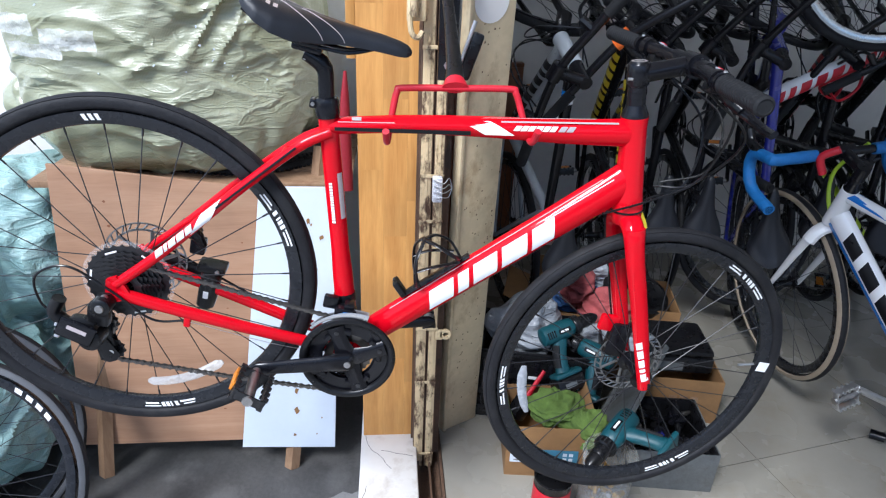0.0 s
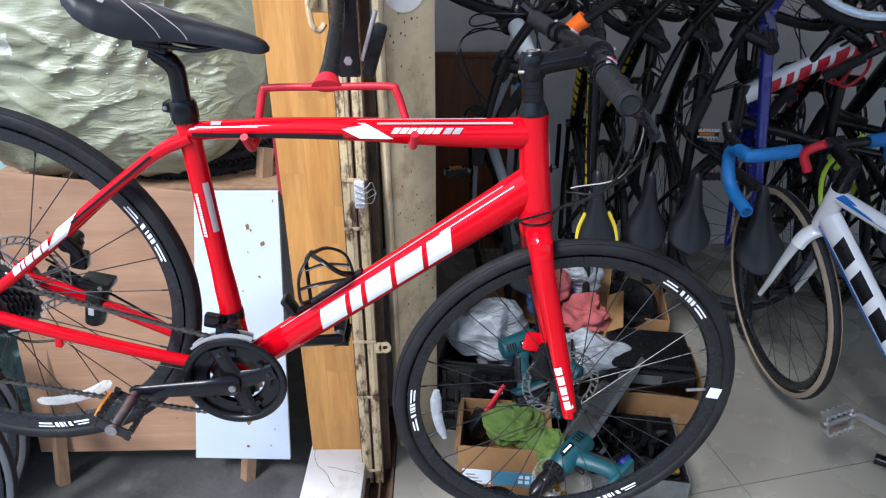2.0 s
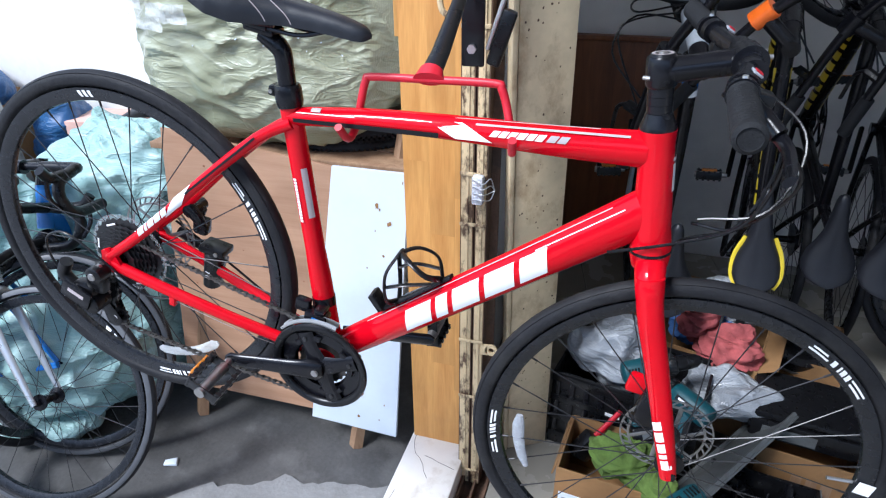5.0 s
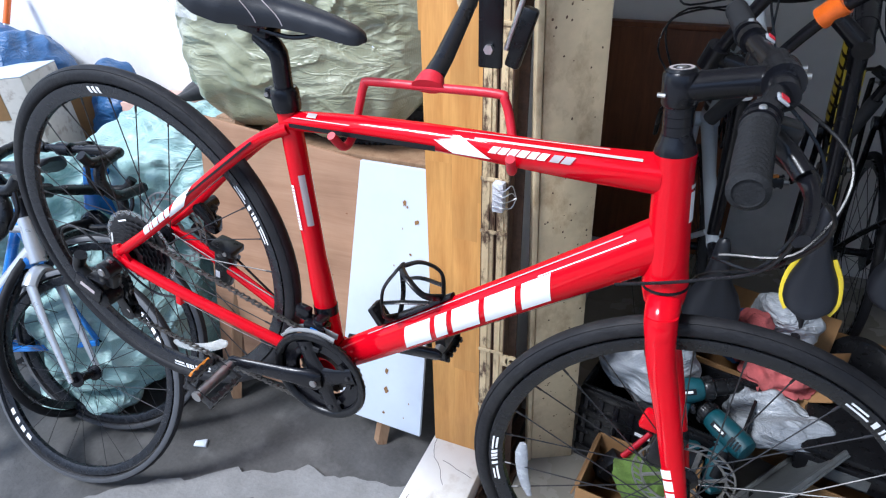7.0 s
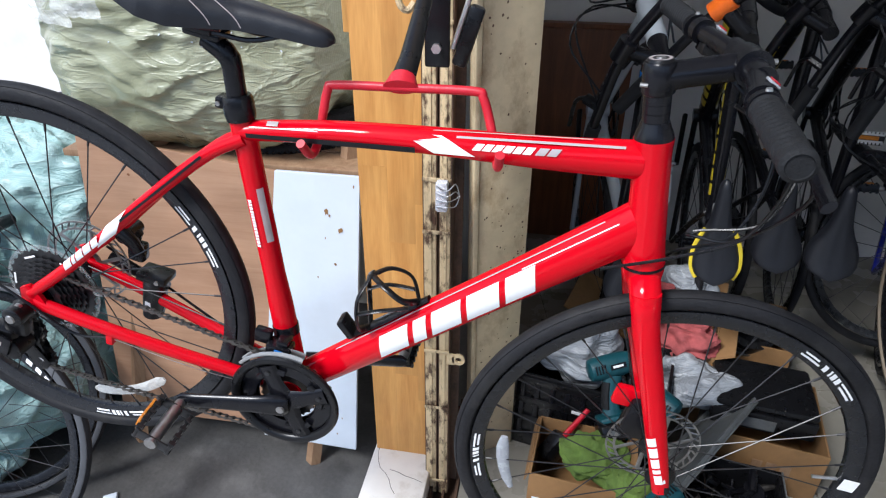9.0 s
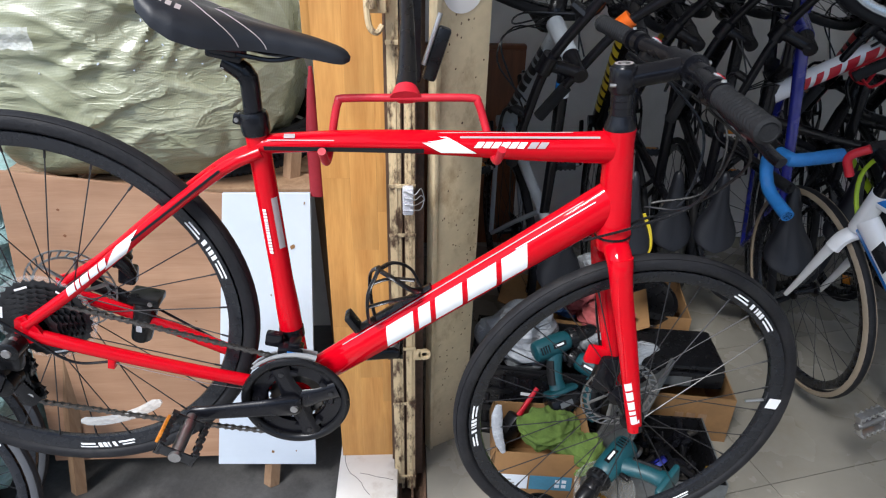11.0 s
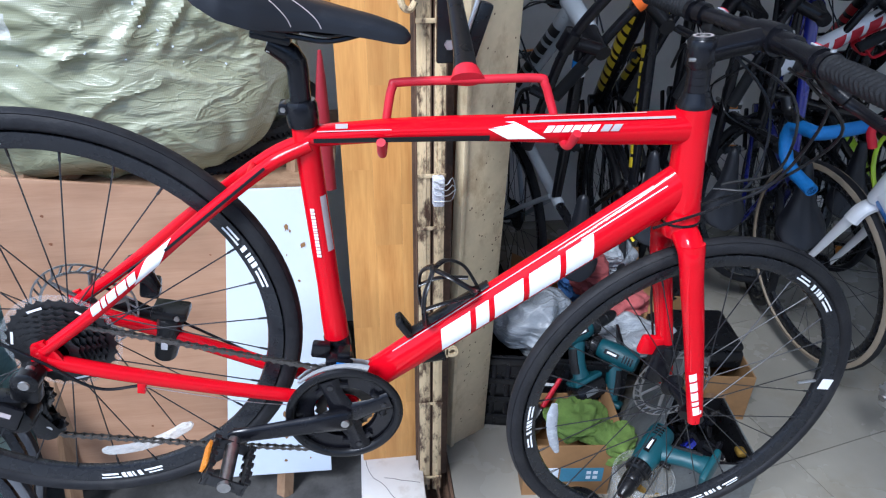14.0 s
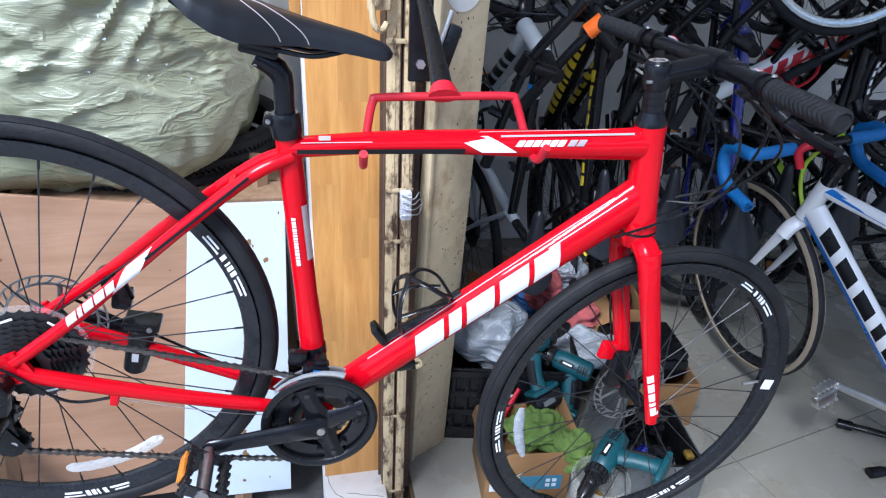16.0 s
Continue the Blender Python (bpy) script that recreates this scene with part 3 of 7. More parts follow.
def rotor(y, r=0.08):
    """A drilled brake disc: a band of slanted bars between two rims, on arms."""
    bm = bmesh.new()
    lathe(bm, [(r, y - 0.0009), (r, y + 0.0009), (r - 0.003, y + 0.0009), (r - 0.003, y - 0.0009)], 48)
    lathe(bm, [(r - 0.013, y - 0.0009), (r - 0.013, y + 0.0009), (r - 0.017, y + 0.0009), (r - 0.017, y - 0.0009)], 48)
    for k in range(30):
        a = 2 * math.pi * k / 30
        p = V((r - 0.002) * math.cos(a), y, (r - 0.002) * math.sin(a))
        q = V((r - 0.015) * math.cos(a + 0.16), y, (r - 0.015) * math.sin(a + 0.16))
        tube(bm, [p, q], (0.0019, 0.0009), 4)
    for k in range(6):
        a = 2 * math.pi * k / 6
        tube(bm, [V(0.018 * math.cos(a), y, 0.018 * math.sin(a)), V((r - 0.015) * math.cos(a + 0.5), y, (r - 0.015) * math.sin(a + 0.5))], (0.004, 0.0009), 6)
    lathe(bm, [(0.024, y - 0.001), (0.024, y + 0.001), (0.014, y + 0.001), (0.014, y - 0.001)], 24)
    return bm


def chain_run(bm, pts, pitch=0.0127):
    """Links along a line: pairs of side plates with rollers between."""
    pts = [Vector(p) for p in pts]
    lens = [(b - a).length for a, b in zip(pts, pts[1:])]
    total = sum(lens)

    def at(d):
        for a, b, l in zip(pts, pts[1:], lens):
            if d <= l:
                return a + (b - a) * (d / l)
            d -= l
        return pts[-1]

    for k in range(int(total / pitch)):
        a, b = at(k * pitch), at((k + 1) * pitch)
        off = 0.0034 if k % 2 else 0.0024
        for s in (-1, 1):
            e = V(0, s * off, 0)
            tube(bm, [a + e - (b - a) * 0.25, a + e, (a + b) / 2 + e, b + e, b + e + (b - a) * 0.25], [(0.0020, 0.0005), (0.0045, 0.0007), (0.0021, 0.0006), (0.0045, 0.0007), (0.0020, 0.0005)], 6)
        tube(bm, [a + V(0, -0.0045, 0), a + V(0, 0.0045, 0)], 0.0022, 6)
    return bm


def pedal(bike, at, turn=0.0, out=-1, cage_mat=None):
    """A caged pedal with its axle along y; at: the axle's inner end."""
    m = Matrix.Translation(at) @ Matrix.Rotation(radians(turn), 4, "Y")
    bm = rod([V(0, 0, 0), V(0, out * 0.02, 0), V(0, out * 0.095, 0)], [0.008, 0.011, 0.010], 12)
    body = part("pedal", bm, STEEL, bike, "dark metal caged pedal")
    body.matrix_basis = m
    for z in (-0.028, 0.028):
        bm = bmesh.new()
        block(bm, (-0.012, min(out * 0.015, out * 0.09), z - 0.003), (0.012, max(out * 0.015, out * 0.09), z + 0.003), None, 0.001)
        for k in range(5):
            y = out * (0.02 + k * 0.016)
            for x in (-0.012, 0.012):
                block(bm, (x - 0.003, y - 0.003, z - 0.005), (x + 0.003, y + 0.003, z + 0.005))
        part("cage", bm, cage_mat or BLACKPL, body)
    for y in (out * 0.017, out * 0.088):
        part("cage_end", slab((-0.010, y - 0.002, -0.03), (0.010, y + 0.002, 0.03)), cage_mat or BLACKPL, body)
    return body


def big_word(parent, mat, a, b, ra, rb, u0, u1, w0, w1, widths=(1.15, 0.5, 1.1, 1.15, 1.0), slant=0.0, gap=0.22, sidesign=-1, label=""):
    """A row of plain slanted blocks along a tube, each one a part."""
    total = sum(widths) + gap * (len(widths) - 1)
    u = u0
    for w in widths:
        du = (u1 - u0) * w / total
        part("decal_block", patch(bmesh.new(), a, b, ra, rb, u, u + du, w0, w1, slant, nu=2, sidesign=sidesign), mat, parent, label)
        u += du + (u1 - u0) * gap / total


def grip_mesh(y0, y1, r=0.0165):
    """A rubber grip along y with zigzag ribs and a plain end."""
    bm = bmesh.new()
    n, m = 96, 44
    rings = []
    for i in range(n + 1):
        f = i / n
        row = []
        for k in range(m):
            a = 2 * math.pi * k / m
            zig = abs((a * 4 / math.pi) % 2 - 1)
            rib = math.sin(2 * math.pi * (f * 15 + 0.9 * zig))
            rr = r + 0.0012 * math.sin(math.pi * f) + (0.0009 * max(-0.6, min(0.6, rib * 1.4)) if 0.05 < f < 0.93 else 0.0016)
            row.append(bm.verts.new((rr * math.cos(a), y0 + (y1 - y0) * f, rr * math.sin(a))))
        rings.append(row)
    s = 1 if y1 > y0 else -1
    for q, dy in ((0.82, 0.0030), (0.78, 0.0012), (0.30, 0.0012)):
        rings.append([bm.verts.new((r * q * math.cos(2 * math.pi * k / m), y1 + s * dy, r * q * math.sin(2 * math.pi * k / m))) for k in range(m)])
    for a, b in zip(rings, rings[1:]):
        for k in range(m):
            bm.faces.new((a[k], a[(k + 1) % m], b[(k + 1) % m], b[k]))
    bm.faces.new(rings[-1])
    bm.faces.new(rings[0])
    bmesh.ops.recalc_face_normals(bm, faces=bm.faces)
    return bm


# ---- the red bicycle on its hanger ----
TILT_NOSE = 13.0
BB = Vector((0.0, 0.0, 0.68))
bike = thing("hybrid_bicycle", "glossy red hybrid bicycle hung by its top tube on a hanger", "bicycle", pose(*BB, 0, TILT_NOSE, 0))

REAR, FRONT = V(-0.4263, 0, 0.0682), V(0.6286, 0, 0.0602)
SEAT_T, HEAD_T, HEAD_B = V(-0.1304, 0, 0.457), V(0.402, 0, 0.5877), V(0.457, 0, 0.4205)
STEER_AX = (HEAD_T - HEAD_B).normalized()
S = Matrix.Translation(HEAD_B) @ Matrix.Rotation(radians(3.4), 4, STEER_AX) @ Matrix.Translation(-HEAD_B)

bm = bmesh.new()
DT_A, DT_B = V(0.012, 0, 0.012), V(0.438, 0, 0.476)
tube(bm, [DT_A, DT_A.lerp(DT_B, 0.1), DT_A.lerp(DT_B, 0.3), DT_A.lerp(DT_B, 0.7), DT_A.lerp(DT_B, 0.9), DT_B], [(0.026, 0.024), (0.028, 0.023), (0.030, 0.024), (0.031, 0.025), (0.034, 0.0245), (0.036, 0.022)], 20)
TT = smooth_line([V(-0.125, 0, 0.438), V(0.0, 0, 0.4725), V(0.134, 0, 0.5015), V(0.28, 0, 0.529), V(0.400, 0, 0.556)], 4)
nt = len(TT)
tube(bm, TT, [(0.0145 + 0.0115 * (k / (nt - 1)) ** 1.5, 0.018 + 0.004 * k / (nt - 1)) for k in range(nt)], 20)
tube(bm, [V(0, 0, 0), V(-0.02, 0, 0.07), V(-0.045, 0, 0.158), V(-0.06, 0, 0.21), SEAT_T], [0.021, 0.0205, 0.0195, 0.0172, 0.0172], 20)
tube(bm, [HEAD_B - STEER_AX * 0.004, HEAD_B + STEER_AX * 0.03, HEAD_B + STEER_AX * 0.10, HEAD_T - STEER_AX * 0.02, HEAD_T], [0.0295, 0.027, 0.0245, 0.0235, 0.025], 24)
tube(bm, [V(0, -0.036, 0), V(0, 0.036, 0)], 0.0225, 24)
part("frame", bm, RED, bike, "gloss red frame tubes with smooth welds")
for s in (-1, 1):
    bm = bmesh.new()
    tube(bm, smooth_line([V(-0.118, s * 0.014, 0.432), V(-0.17, s * 0.022, 0.393), V(-0.26, s * 0.034, 0.290), V(-0.36, s * 0.052, 0.163), V(-0.437, s * 0.064, 0.078)], 5), (0.0095, 0.0085), 12)
    part("seat_stay", bm, RED, bike)
    bm = bmesh.new()
    tube(bm, smooth_line([V(-0.020, s * 0.026, -0.002), V(-0.09, s * 0.030, 0.006), V(-0.2, s * 0.044, 0.023), V(-0.33, s * 0.058, 0.045), V(-0.432, s * 0.064, 0.062)], 5), (0.0125, 0.0095), 12)
    part("chain_stay", bm, RED, bike)
    bm = sheet(bmesh.new(), [(-0.452, 0.088), (-0.436, 0.098), (-0.418, 0.080), (-0.405, 0.060), (-0.430, 0.046), (-0.452, 0.055)], 0.007)
    bmesh.ops.translate(bm, verts=bm.verts, vec=(0, s * 0.0655, 0))
    part("dropout", bm, RED, bike)
part("stay_bridge", rod([V(-0.19, -0.022, 0.375), V(-0.19, 0.022, 0.375)], 0.006, 10), RED, bike)
part("cable_stop", slab((-0.315, -0.062, 0.012), (-0.303, -0.050, 0.036), None, 0.002), RED, bike)

# decals on the tubes
big_word(bike, WHITE_DECAL, DT_A, DT_B, (0.028, 0.034), (0.024, 0.0255), 0.285, 0.735, -34, 38, slant=0.035, label="large white block decal")
bm = patch(bmesh.new(), DT_A, DT_B, (0.028, 0.034), (0.024, 0.0255), 0.16, 0.93, 62, 66)
part("pinstripe", bm, GREY_DECAL, bike)
bm = patch(bmesh.new(), DT_A, DT_B, (0.028, 0.034), (0.024, 0.0255), 0.72, 0.955, 40, 43)
part("pinstripe", bm, WHITE_DECAL, bike)
bm = patch(bmesh.new(), DT_A, DT_B, (0.028, 0.034), (0.024, 0.0255), 0.25, 0.85, -62, -56)
part("pinstripe", bm, BLACK_DECAL, bike)
ta, tb = V(-0.125, 0, 0.4405), V(0.400, 0, 0.556)
tra, trb = (0.0165, 0.027), (0.0185, 0.0225)
part("top_tube_flash", patch(bmesh.new(), ta, tb, tra, trb, 0.465, 0.565, -14, 50, -0.085), WHITE_DECAL, bike, "white flash on the top tube")
part("pinstripe", patch(bmesh.new(), ta, tb, tra, trb, 0.02, 0.46, -20, 2), BLACK_DECAL, bike)
part("pinstripe", patch(bmesh.new(), ta, tb, tra, trb, 0.56, 0.955, 44, 52), GREY_DECAL, bike)
part("pinstripe", patch(bmesh.new(), ta, tb, tra, trb, 0.47, 0.88, 70, 74), GREY_DECAL, bike)
part("pinstripe", patch(bmesh.new(), ta, tb, tra, trb, 0.03, 0.42, 30, 34), GREY_DECAL, bike)
big_word(bike, WHITE_DECAL, ta, tb, tra, trb, 0.605, 0.745, 8, 30, widths=(1, 1, 1, 1.1, 1, 1), slant=0.012, gap=0.2)
big_word(bike, GREY_DECAL, ta, tb, tra, trb, 0.755, 0.805, 8, 30, widths=(1, 1), slant=0.012, gap=0.2)
part("frame_sticker", patch(bmesh.new(), ta, tb, tra, trb, 0.075, 0.105, 42, 66), GREY_DECAL, bike)
big_word(bike, WHITE_DECAL, SEAT_T, V(0, 0, 0), (0.0176, 0.021), (0.0176, 0.021), 0.25, 0.415, -24, -6, widths=(1, 1, 1, 1, 0.5, 0.8, 0.8, 0.5, 1, 1, 1, 1, 1, 1, 1), gap=0.3)
part("seat_tube_badge", patch(bmesh.new(), SEAT_T, V(0, 0, 0), (0.0176, 0.021), (0.0176, 0.021), 0.215, 0.40, 26, 58), GREY_DECAL, bike, "grey and white badge")
sa, sb = V(-0.437, -0.064, 0.078), V(-0.17, -0.022, 0.393)
part("stay_flash", patch(bmesh.new(), sa, sb, (0.0095, 0.0095), (0.0088, 0.0088), 0.455, 0.565, -50, 62, 0.10, lift=0.0012), WHITE_DECAL, bike, "white flash on the seat stay")
big_word(bike, WHITE_DECAL, sa, sb, (0.0095, 0.0095), (0.0088, 0.0088), 0.235, 0.435, -30, 40, slant=0.02, gap=0.2)
part("pinstripe", patch(bmesh.new(), sa, sb, (0.0095, 0.0095), (0.0088, 0.0088), 0.57, 1.0, 2, 24, lift=0.0012), BLACK_DECAL, bike)
bm = bmesh.new()
for a0, a1, z0, z1 in ((-55, -10, -0.085, -0.045), (-50, -14, -0.041, -0.036)):
    patch(bm, HEAD_T, HEAD_B, (0.0245, 0.0265), (0.0245, 0.0265), -z1 / 0.176, -z0 / 0.176, 60, 100)
part("head_badge", bm, WHITE_DECAL, bike, "white badge on the head tube")

# seat post and saddle
bm = rod([*smooth_line([SEAT_T - V(-0.0285, 0, 0.1), SEAT_T, V(-0.1412, 0, 0.500), V(-0.1462, 0, 0.523)], 4), V(-0.1495, 0, 0.532), V(-0.157, 0, 0.540), V(-0.168, 0, 0.545), V(-0.186, 0, 0.550)], [0.0138] * 13 + [0.0145, 0.0150, 0.0145, 0.0120], 20)
part("seat_post", bm, BLACK, bike, "matt black seat post with a setback head")
bm = slab((-0.208, -0.019, 0.5535), (-0.158, 0.019, 0.5650), None, 0.004)
block(bm, (-0.204, -0.029, 0.563), (-0.164, 0.029, 0.5735), None, 0.003)
part("post_clamp", bm, BLACK, bike)
part("clamp_bolt", rod([V(-0.183, -0.006, 0.540), V(-0.183, -0.006, 0.5535)], 0.0045, 8), STEEL, bike)
d = (SEAT_T - V(0, 0, 0)).normalized()
bm = rod([SEAT_T - d * 0.004, SEAT_T + d * 0.004, SEAT_T + d * 0.024, SEAT_T + d * 0.03], [0.0200, 0.0215, 0.0215, 0.019], 20)
block(bm, (-0.164, -0.012, 0.464), (-0.150, 0.012, 0.480), None, 0.003)
part("seat_collar", bm, BLACK, bike, "black seat collar")
part("bolt", rod([V(-0.158, -0.0125, 0.472), V(-0.158, -0.0150, 0.472)], 0.0034, 10), STEEL, bike)
SD0, SD1 = -0.306, -0.014
sad = part("saddle", saddle_shape(SD0, SD1), SADDLE, bike, "black vinyl saddle with pale seams")
for s in (-1, 1):
    bm = rod(smooth_line([V(-0.282, s * 0.036, 0.600), V(-0.258, s * 0.033, 0.582), V(-0.215, s * 0.024, 0.5685), V(-0.150, s * 0.022, 0.5680), V(-0.110, s * 0.018, 0.5715), V(-0.062, s * 0.008, 0.592)], 6), 0.0034, 8)
    part("saddle_rail", bm, BLACK, sad)
    part("shell_rib", rod(smooth_line([V(-0.285, s * 0.050, 0.600), V(-0.250, s * 0.048, 0.584), V(-0.205, s * 0.043, 0.574), V(-0.150, s * 0.030, 0.577)], 4), (0.0035, 0.006), 8), BLACKPL, sad)
    for s0, s1 in ((0.22, 0.50), (0.36, 0.62)):
        pts = []
        for j in range(15):
            f = j / 14
            a = math.pi * (0.5 + s * (0.035 + 0.455 * f))
            pts.append(saddle_at(s0 + (s1 - s0) * (1.35 * f - 0.35 * f * f), a, SD0, SD1, 0.072, 0.0003))
        part("seam", rod(pts, 0.0007, 6), GREY_DECAL, sad, "pale stitched seam")
    for k in range(5):
        bm = bmesh.new()
        ring = [bm.verts.new(saddle_at(sv, math.pi * (0.5 - s * av), SD0, SD1, 0.072, 0.0006)) for sv, av in ((0.045 + 0.042 * k, 0.20), (0.070 + 0.042 * k, 0.20), (0.070 + 0.042 * k, 0.26), (0.045 + 0.042 * k, 0.26))]
        bm.faces.new(ring)
        part("print_bar", bm, GREY_DECAL, sad, "grey printed bars", smooth=False)

# wheels
wheel(bike, "rear_wheel", Matrix.Translation(REAR) @ Matrix.Rotation(radians(6), 4, "Y"), decals=((112, 6, 3), (42, 22, 9), (-66, 20, 8)))
fw = wheel(bike, "front_wheel", S @ Matrix.Translation(FRONT), decals=((60, 24, 9), (196, 20, 8), (-52, 22, 9)))
part("valve_label", slab((0.283, -0.0135, 0.052), (0.309, -0.0125, 0.076), Matrix.Rotation(radians(0), 4, "Y"), 0.0), WHITE_DECAL, fw)
bm = bmesh.new()
tube(bm, [V(0.258 * math.cos(radians(a)), -0.004, 0.258 * math.sin(radians(a))) for a in (187, 192, 198, 204, 210, 215)], [(0.006, 0.003), (0.011, 0.004), (0.011, 0.004), (0.010, 0.004), (0.009, 0.004), (0.005, 0.003)], 10)
part("wheel_reflector", bm, CLEARREF, fw, "clear plastic wheel reflector")
part("valve", rod([V(0.285, 0, 0.062), V(0.245, 0, 0.053)], 0.003, 8), SILVER, fw)
part("brake_disc", rotor(0.036), ROTOR, fw, "drilled steel brake disc")
rw = [o for o in bike.children if o.name.startswith("rear_wheel")][0]
part("brake_disc", rotor(0.062), ROTOR, rw, "drilled steel brake disc")
part("spoke_guard", lathe(bmesh.new(), [(0.082, -0.0275), (0.03, -0.0265), (0.03, -0.0255), (0.082, -0.0265)], 40), GUARD, rw, "clear plastic spoke guard")
for k in range(7):
    r = (0.072, 0.060, 0.053, 0.047, 0.041, 0.036, 0.031)[k]
    cg = part("sprocket", toothed(r, 30 - 3 * k, 0.0042, 0.018, 0.0016, -0.029 - 0.0040 * k), COG, rw)
part("reflector_strip", rod(smooth_line([V(0.070, -0.010, -0.234), V(0.105, -0.012, -0.220), V(0.138, -0.012, -0.201), V(0.170, -0.012, -0.174), V(0.200, -0.010, -0.140)], 4), [(0.0045, 0.002)] + [(0.0105, 0.003)] * 15 + [(0.0045, 0.002)], 10), TAPE, rw, "clear plastic wheel reflector")
for k in range(5):
    a = radians(68 + 58 * k)
    q = Matrix.Rotation(-a, 4, "Y")
    part("print_bar", slab((0.0625, -0.0340, -0.011), (0.0660, -0.0336, 0.011), q, 0), WHITE_DECAL, rw, smooth=False)

# fork, headset, stem, bar
CROWN = HEAD_B - STEER_AX * 0.012
bm = bmesh.new()
tube(bm, [HEAD_B - STEER_AX * 0.005, CROWN, HEAD_B - STEER_AX * 0.03], [0.027, 0.029, 0.026], 20)
tube(bm, smooth_line([V(0.482, -0.0485, 0.345), V(0.468, -0.041, 0.385), V(0.4645, 0, 0.402), V(0.468, 0.041, 0.385), V(0.482, 0.0485, 0.345)], 4), [(0.013 + 0.006 * math.sin(math.pi * k / 16) ** 0.6, 0.015 + 0.0075 * math.sin(math.pi * k / 16) ** 0.6) for k in range(17)], 16, ref=(1, 0, 0))
fork = part("fork", bm, RED, bike, "gloss red rigid fork")
fork.matrix_basis = S
for s in (-1, 1):
    bm = rod(smooth_line([V(0.466, s * 0.043, 0.393), V(0.487, s * 0.050, 0.338), V(0.532, s * 0.052, 0.250), V(0.579, s * 0.053, 0.155), V(0.613, s * 0.054, 0.085), V(0.6286, s * 0.0545, 0.052)], 5), [(0.0205 - 0.0070 * (k / 25), 0.016 - 0.006 * k / 25) for k in range(26)], 14)
    part("fork_blade", bm, RED, fork)
    part("axle_nut", rod([FRONT + V(0, s * 0.05, 0), FRONT + V(0, s * 0.064, 0)], 0.009, 8), BLACK, fork)
big_word(fork, WHITE_DECAL, V(0.620, -0.054, 0.070), V(0.563, -0.053, 0.17), (0.0145, 0.0160), (0.0105, 0.012), 0.05, 0.95, -32, 32, gap=0.25)
bm = bmesh.new()
block(bm, (0.560, 0.028, 0.066), (0.606, 0.056, 0.146), None, 0.006)
part("disc_caliper", bm, BLACK, fork)
part("caliper_mount", slab((0.530, 0.040, 0.120), (0.575, 0.056, 0.160), None, 0.006), RED, fork)
bm = rod([HEAD_T, HEAD_T + STEER_AX * 0.006, HEAD_T + STEER_AX * 0.014, HEAD_T + STEER_AX * 0.022], [0.0245, 0.0235, 0.020, 0.0175], 24)
part("headset_cap", bm, BLACK, bike)
part("lower_seal", rod([HEAD_B - STEER_AX * 0.006, HEAD_B - STEER_AX * 0.002], 0.0302, 24), BLACK, bike)
for k in range(3):
    a = HEAD_T + STEER_AX * (0.0225 + k * 0.0110)
    part("spacer", rod([a, a + STEER_AX * 0.0104], 0.0168, 20), BLACK, bike)
STEM0 = HEAD_T + STEER_AX * 0.075
CLAMP = V(0.4695, 0, 0.698)
bm = rod([HEAD_T + STEER_AX * 0.0555, HEAD_T + STEER_AX * 0.058, HEAD_T + STEER_AX * 0.091, HEAD_T + STEER_AX * 0.094], [0.0180, 0.0200, 0.0200, 0.018], 20)
tube(bm, [STEM0, STEM0.lerp(CLAMP, 0.3), CLAMP], [(0.019, 0.019), (0.0165, 0.016), (0.0165, 0.018)], 16)
tube(bm, [CLAMP + V(0, -0.022, 0), CLAMP + V(0, 0.022, 0)], 0.0215, 18)
stem = part("stem", bm, BLACK, bike, "matt black stem")
stem.matrix_basis = S
part("cap_print", lathe(bmesh.new(), [(0.0095, 0.0), (0.0135, 0.0)], 28, "z", closed=False), GREY_DECAL, stem).matrix_basis = axes(HEAD_T + STEER_AX * 0.0979, STEER_AX.cross(V(0, 1, 0)), STEER_AX)
part("top_cap", rod([HEAD_T + STEER_AX * 0.0942, HEAD_T + STEER_AX * 0.0975], [0.0165, 0.0150], 20), BLACKPL, stem)
part("cap_bolt", rod([HEAD_T + STEER_AX * 0.0976, HEAD_T + STEER_AX * 0.0990], [0.006, 0.0045], 10), STEEL, stem)
for s in (-1, 1):
    part("bolt", rod([CLAMP + V(0.017, s * 0.016, 0.012), CLAMP + V(0.0215, s * 0.016, 0.0135)], 0.0034, 8), STEEL, stem)
    part("bolt", rod([STEM0 + V(-0.0205, s * 0.010, -0.012 + 0.02 * (s > 0)), STEM0 + V(-0.012, s * 0.012, -0.010 + 0.02 * (s > 0))], 0.0028, 8), STEEL, stem)
bm = rod(smooth_line([CLAMP + V(-0.041, -0.282, -0.004), CLAMP + V(-0.030, -0.157, -0.002), CLAMP + V(-0.006, -0.05, 0.0), CLAMP, CLAMP + V(-0.006, 0.05, 0.0), CLAMP + V(-0.030, 0.157, -0.002), CLAMP + V(-0.041, 0.282, -0.004)], 5), 0.0118, 14, ref=(1, 0, 0))
tube(bm, [CLAMP + V(-0.002, -0.06, 0), CLAMP + V(0, 0, 0), CLAMP + V(-0.002, 0.06, 0)], 0.0158, 14, ref=(1, 0, 0))
bar = part("handlebar", bm, BLACK, bike, "black flat handlebar")
bar.matrix_basis = S @ Matrix.Translation(CLAMP) @ Matrix.Rotation(radians(3.2), 4, "X") @ Matrix.Translation(-CLAMP)
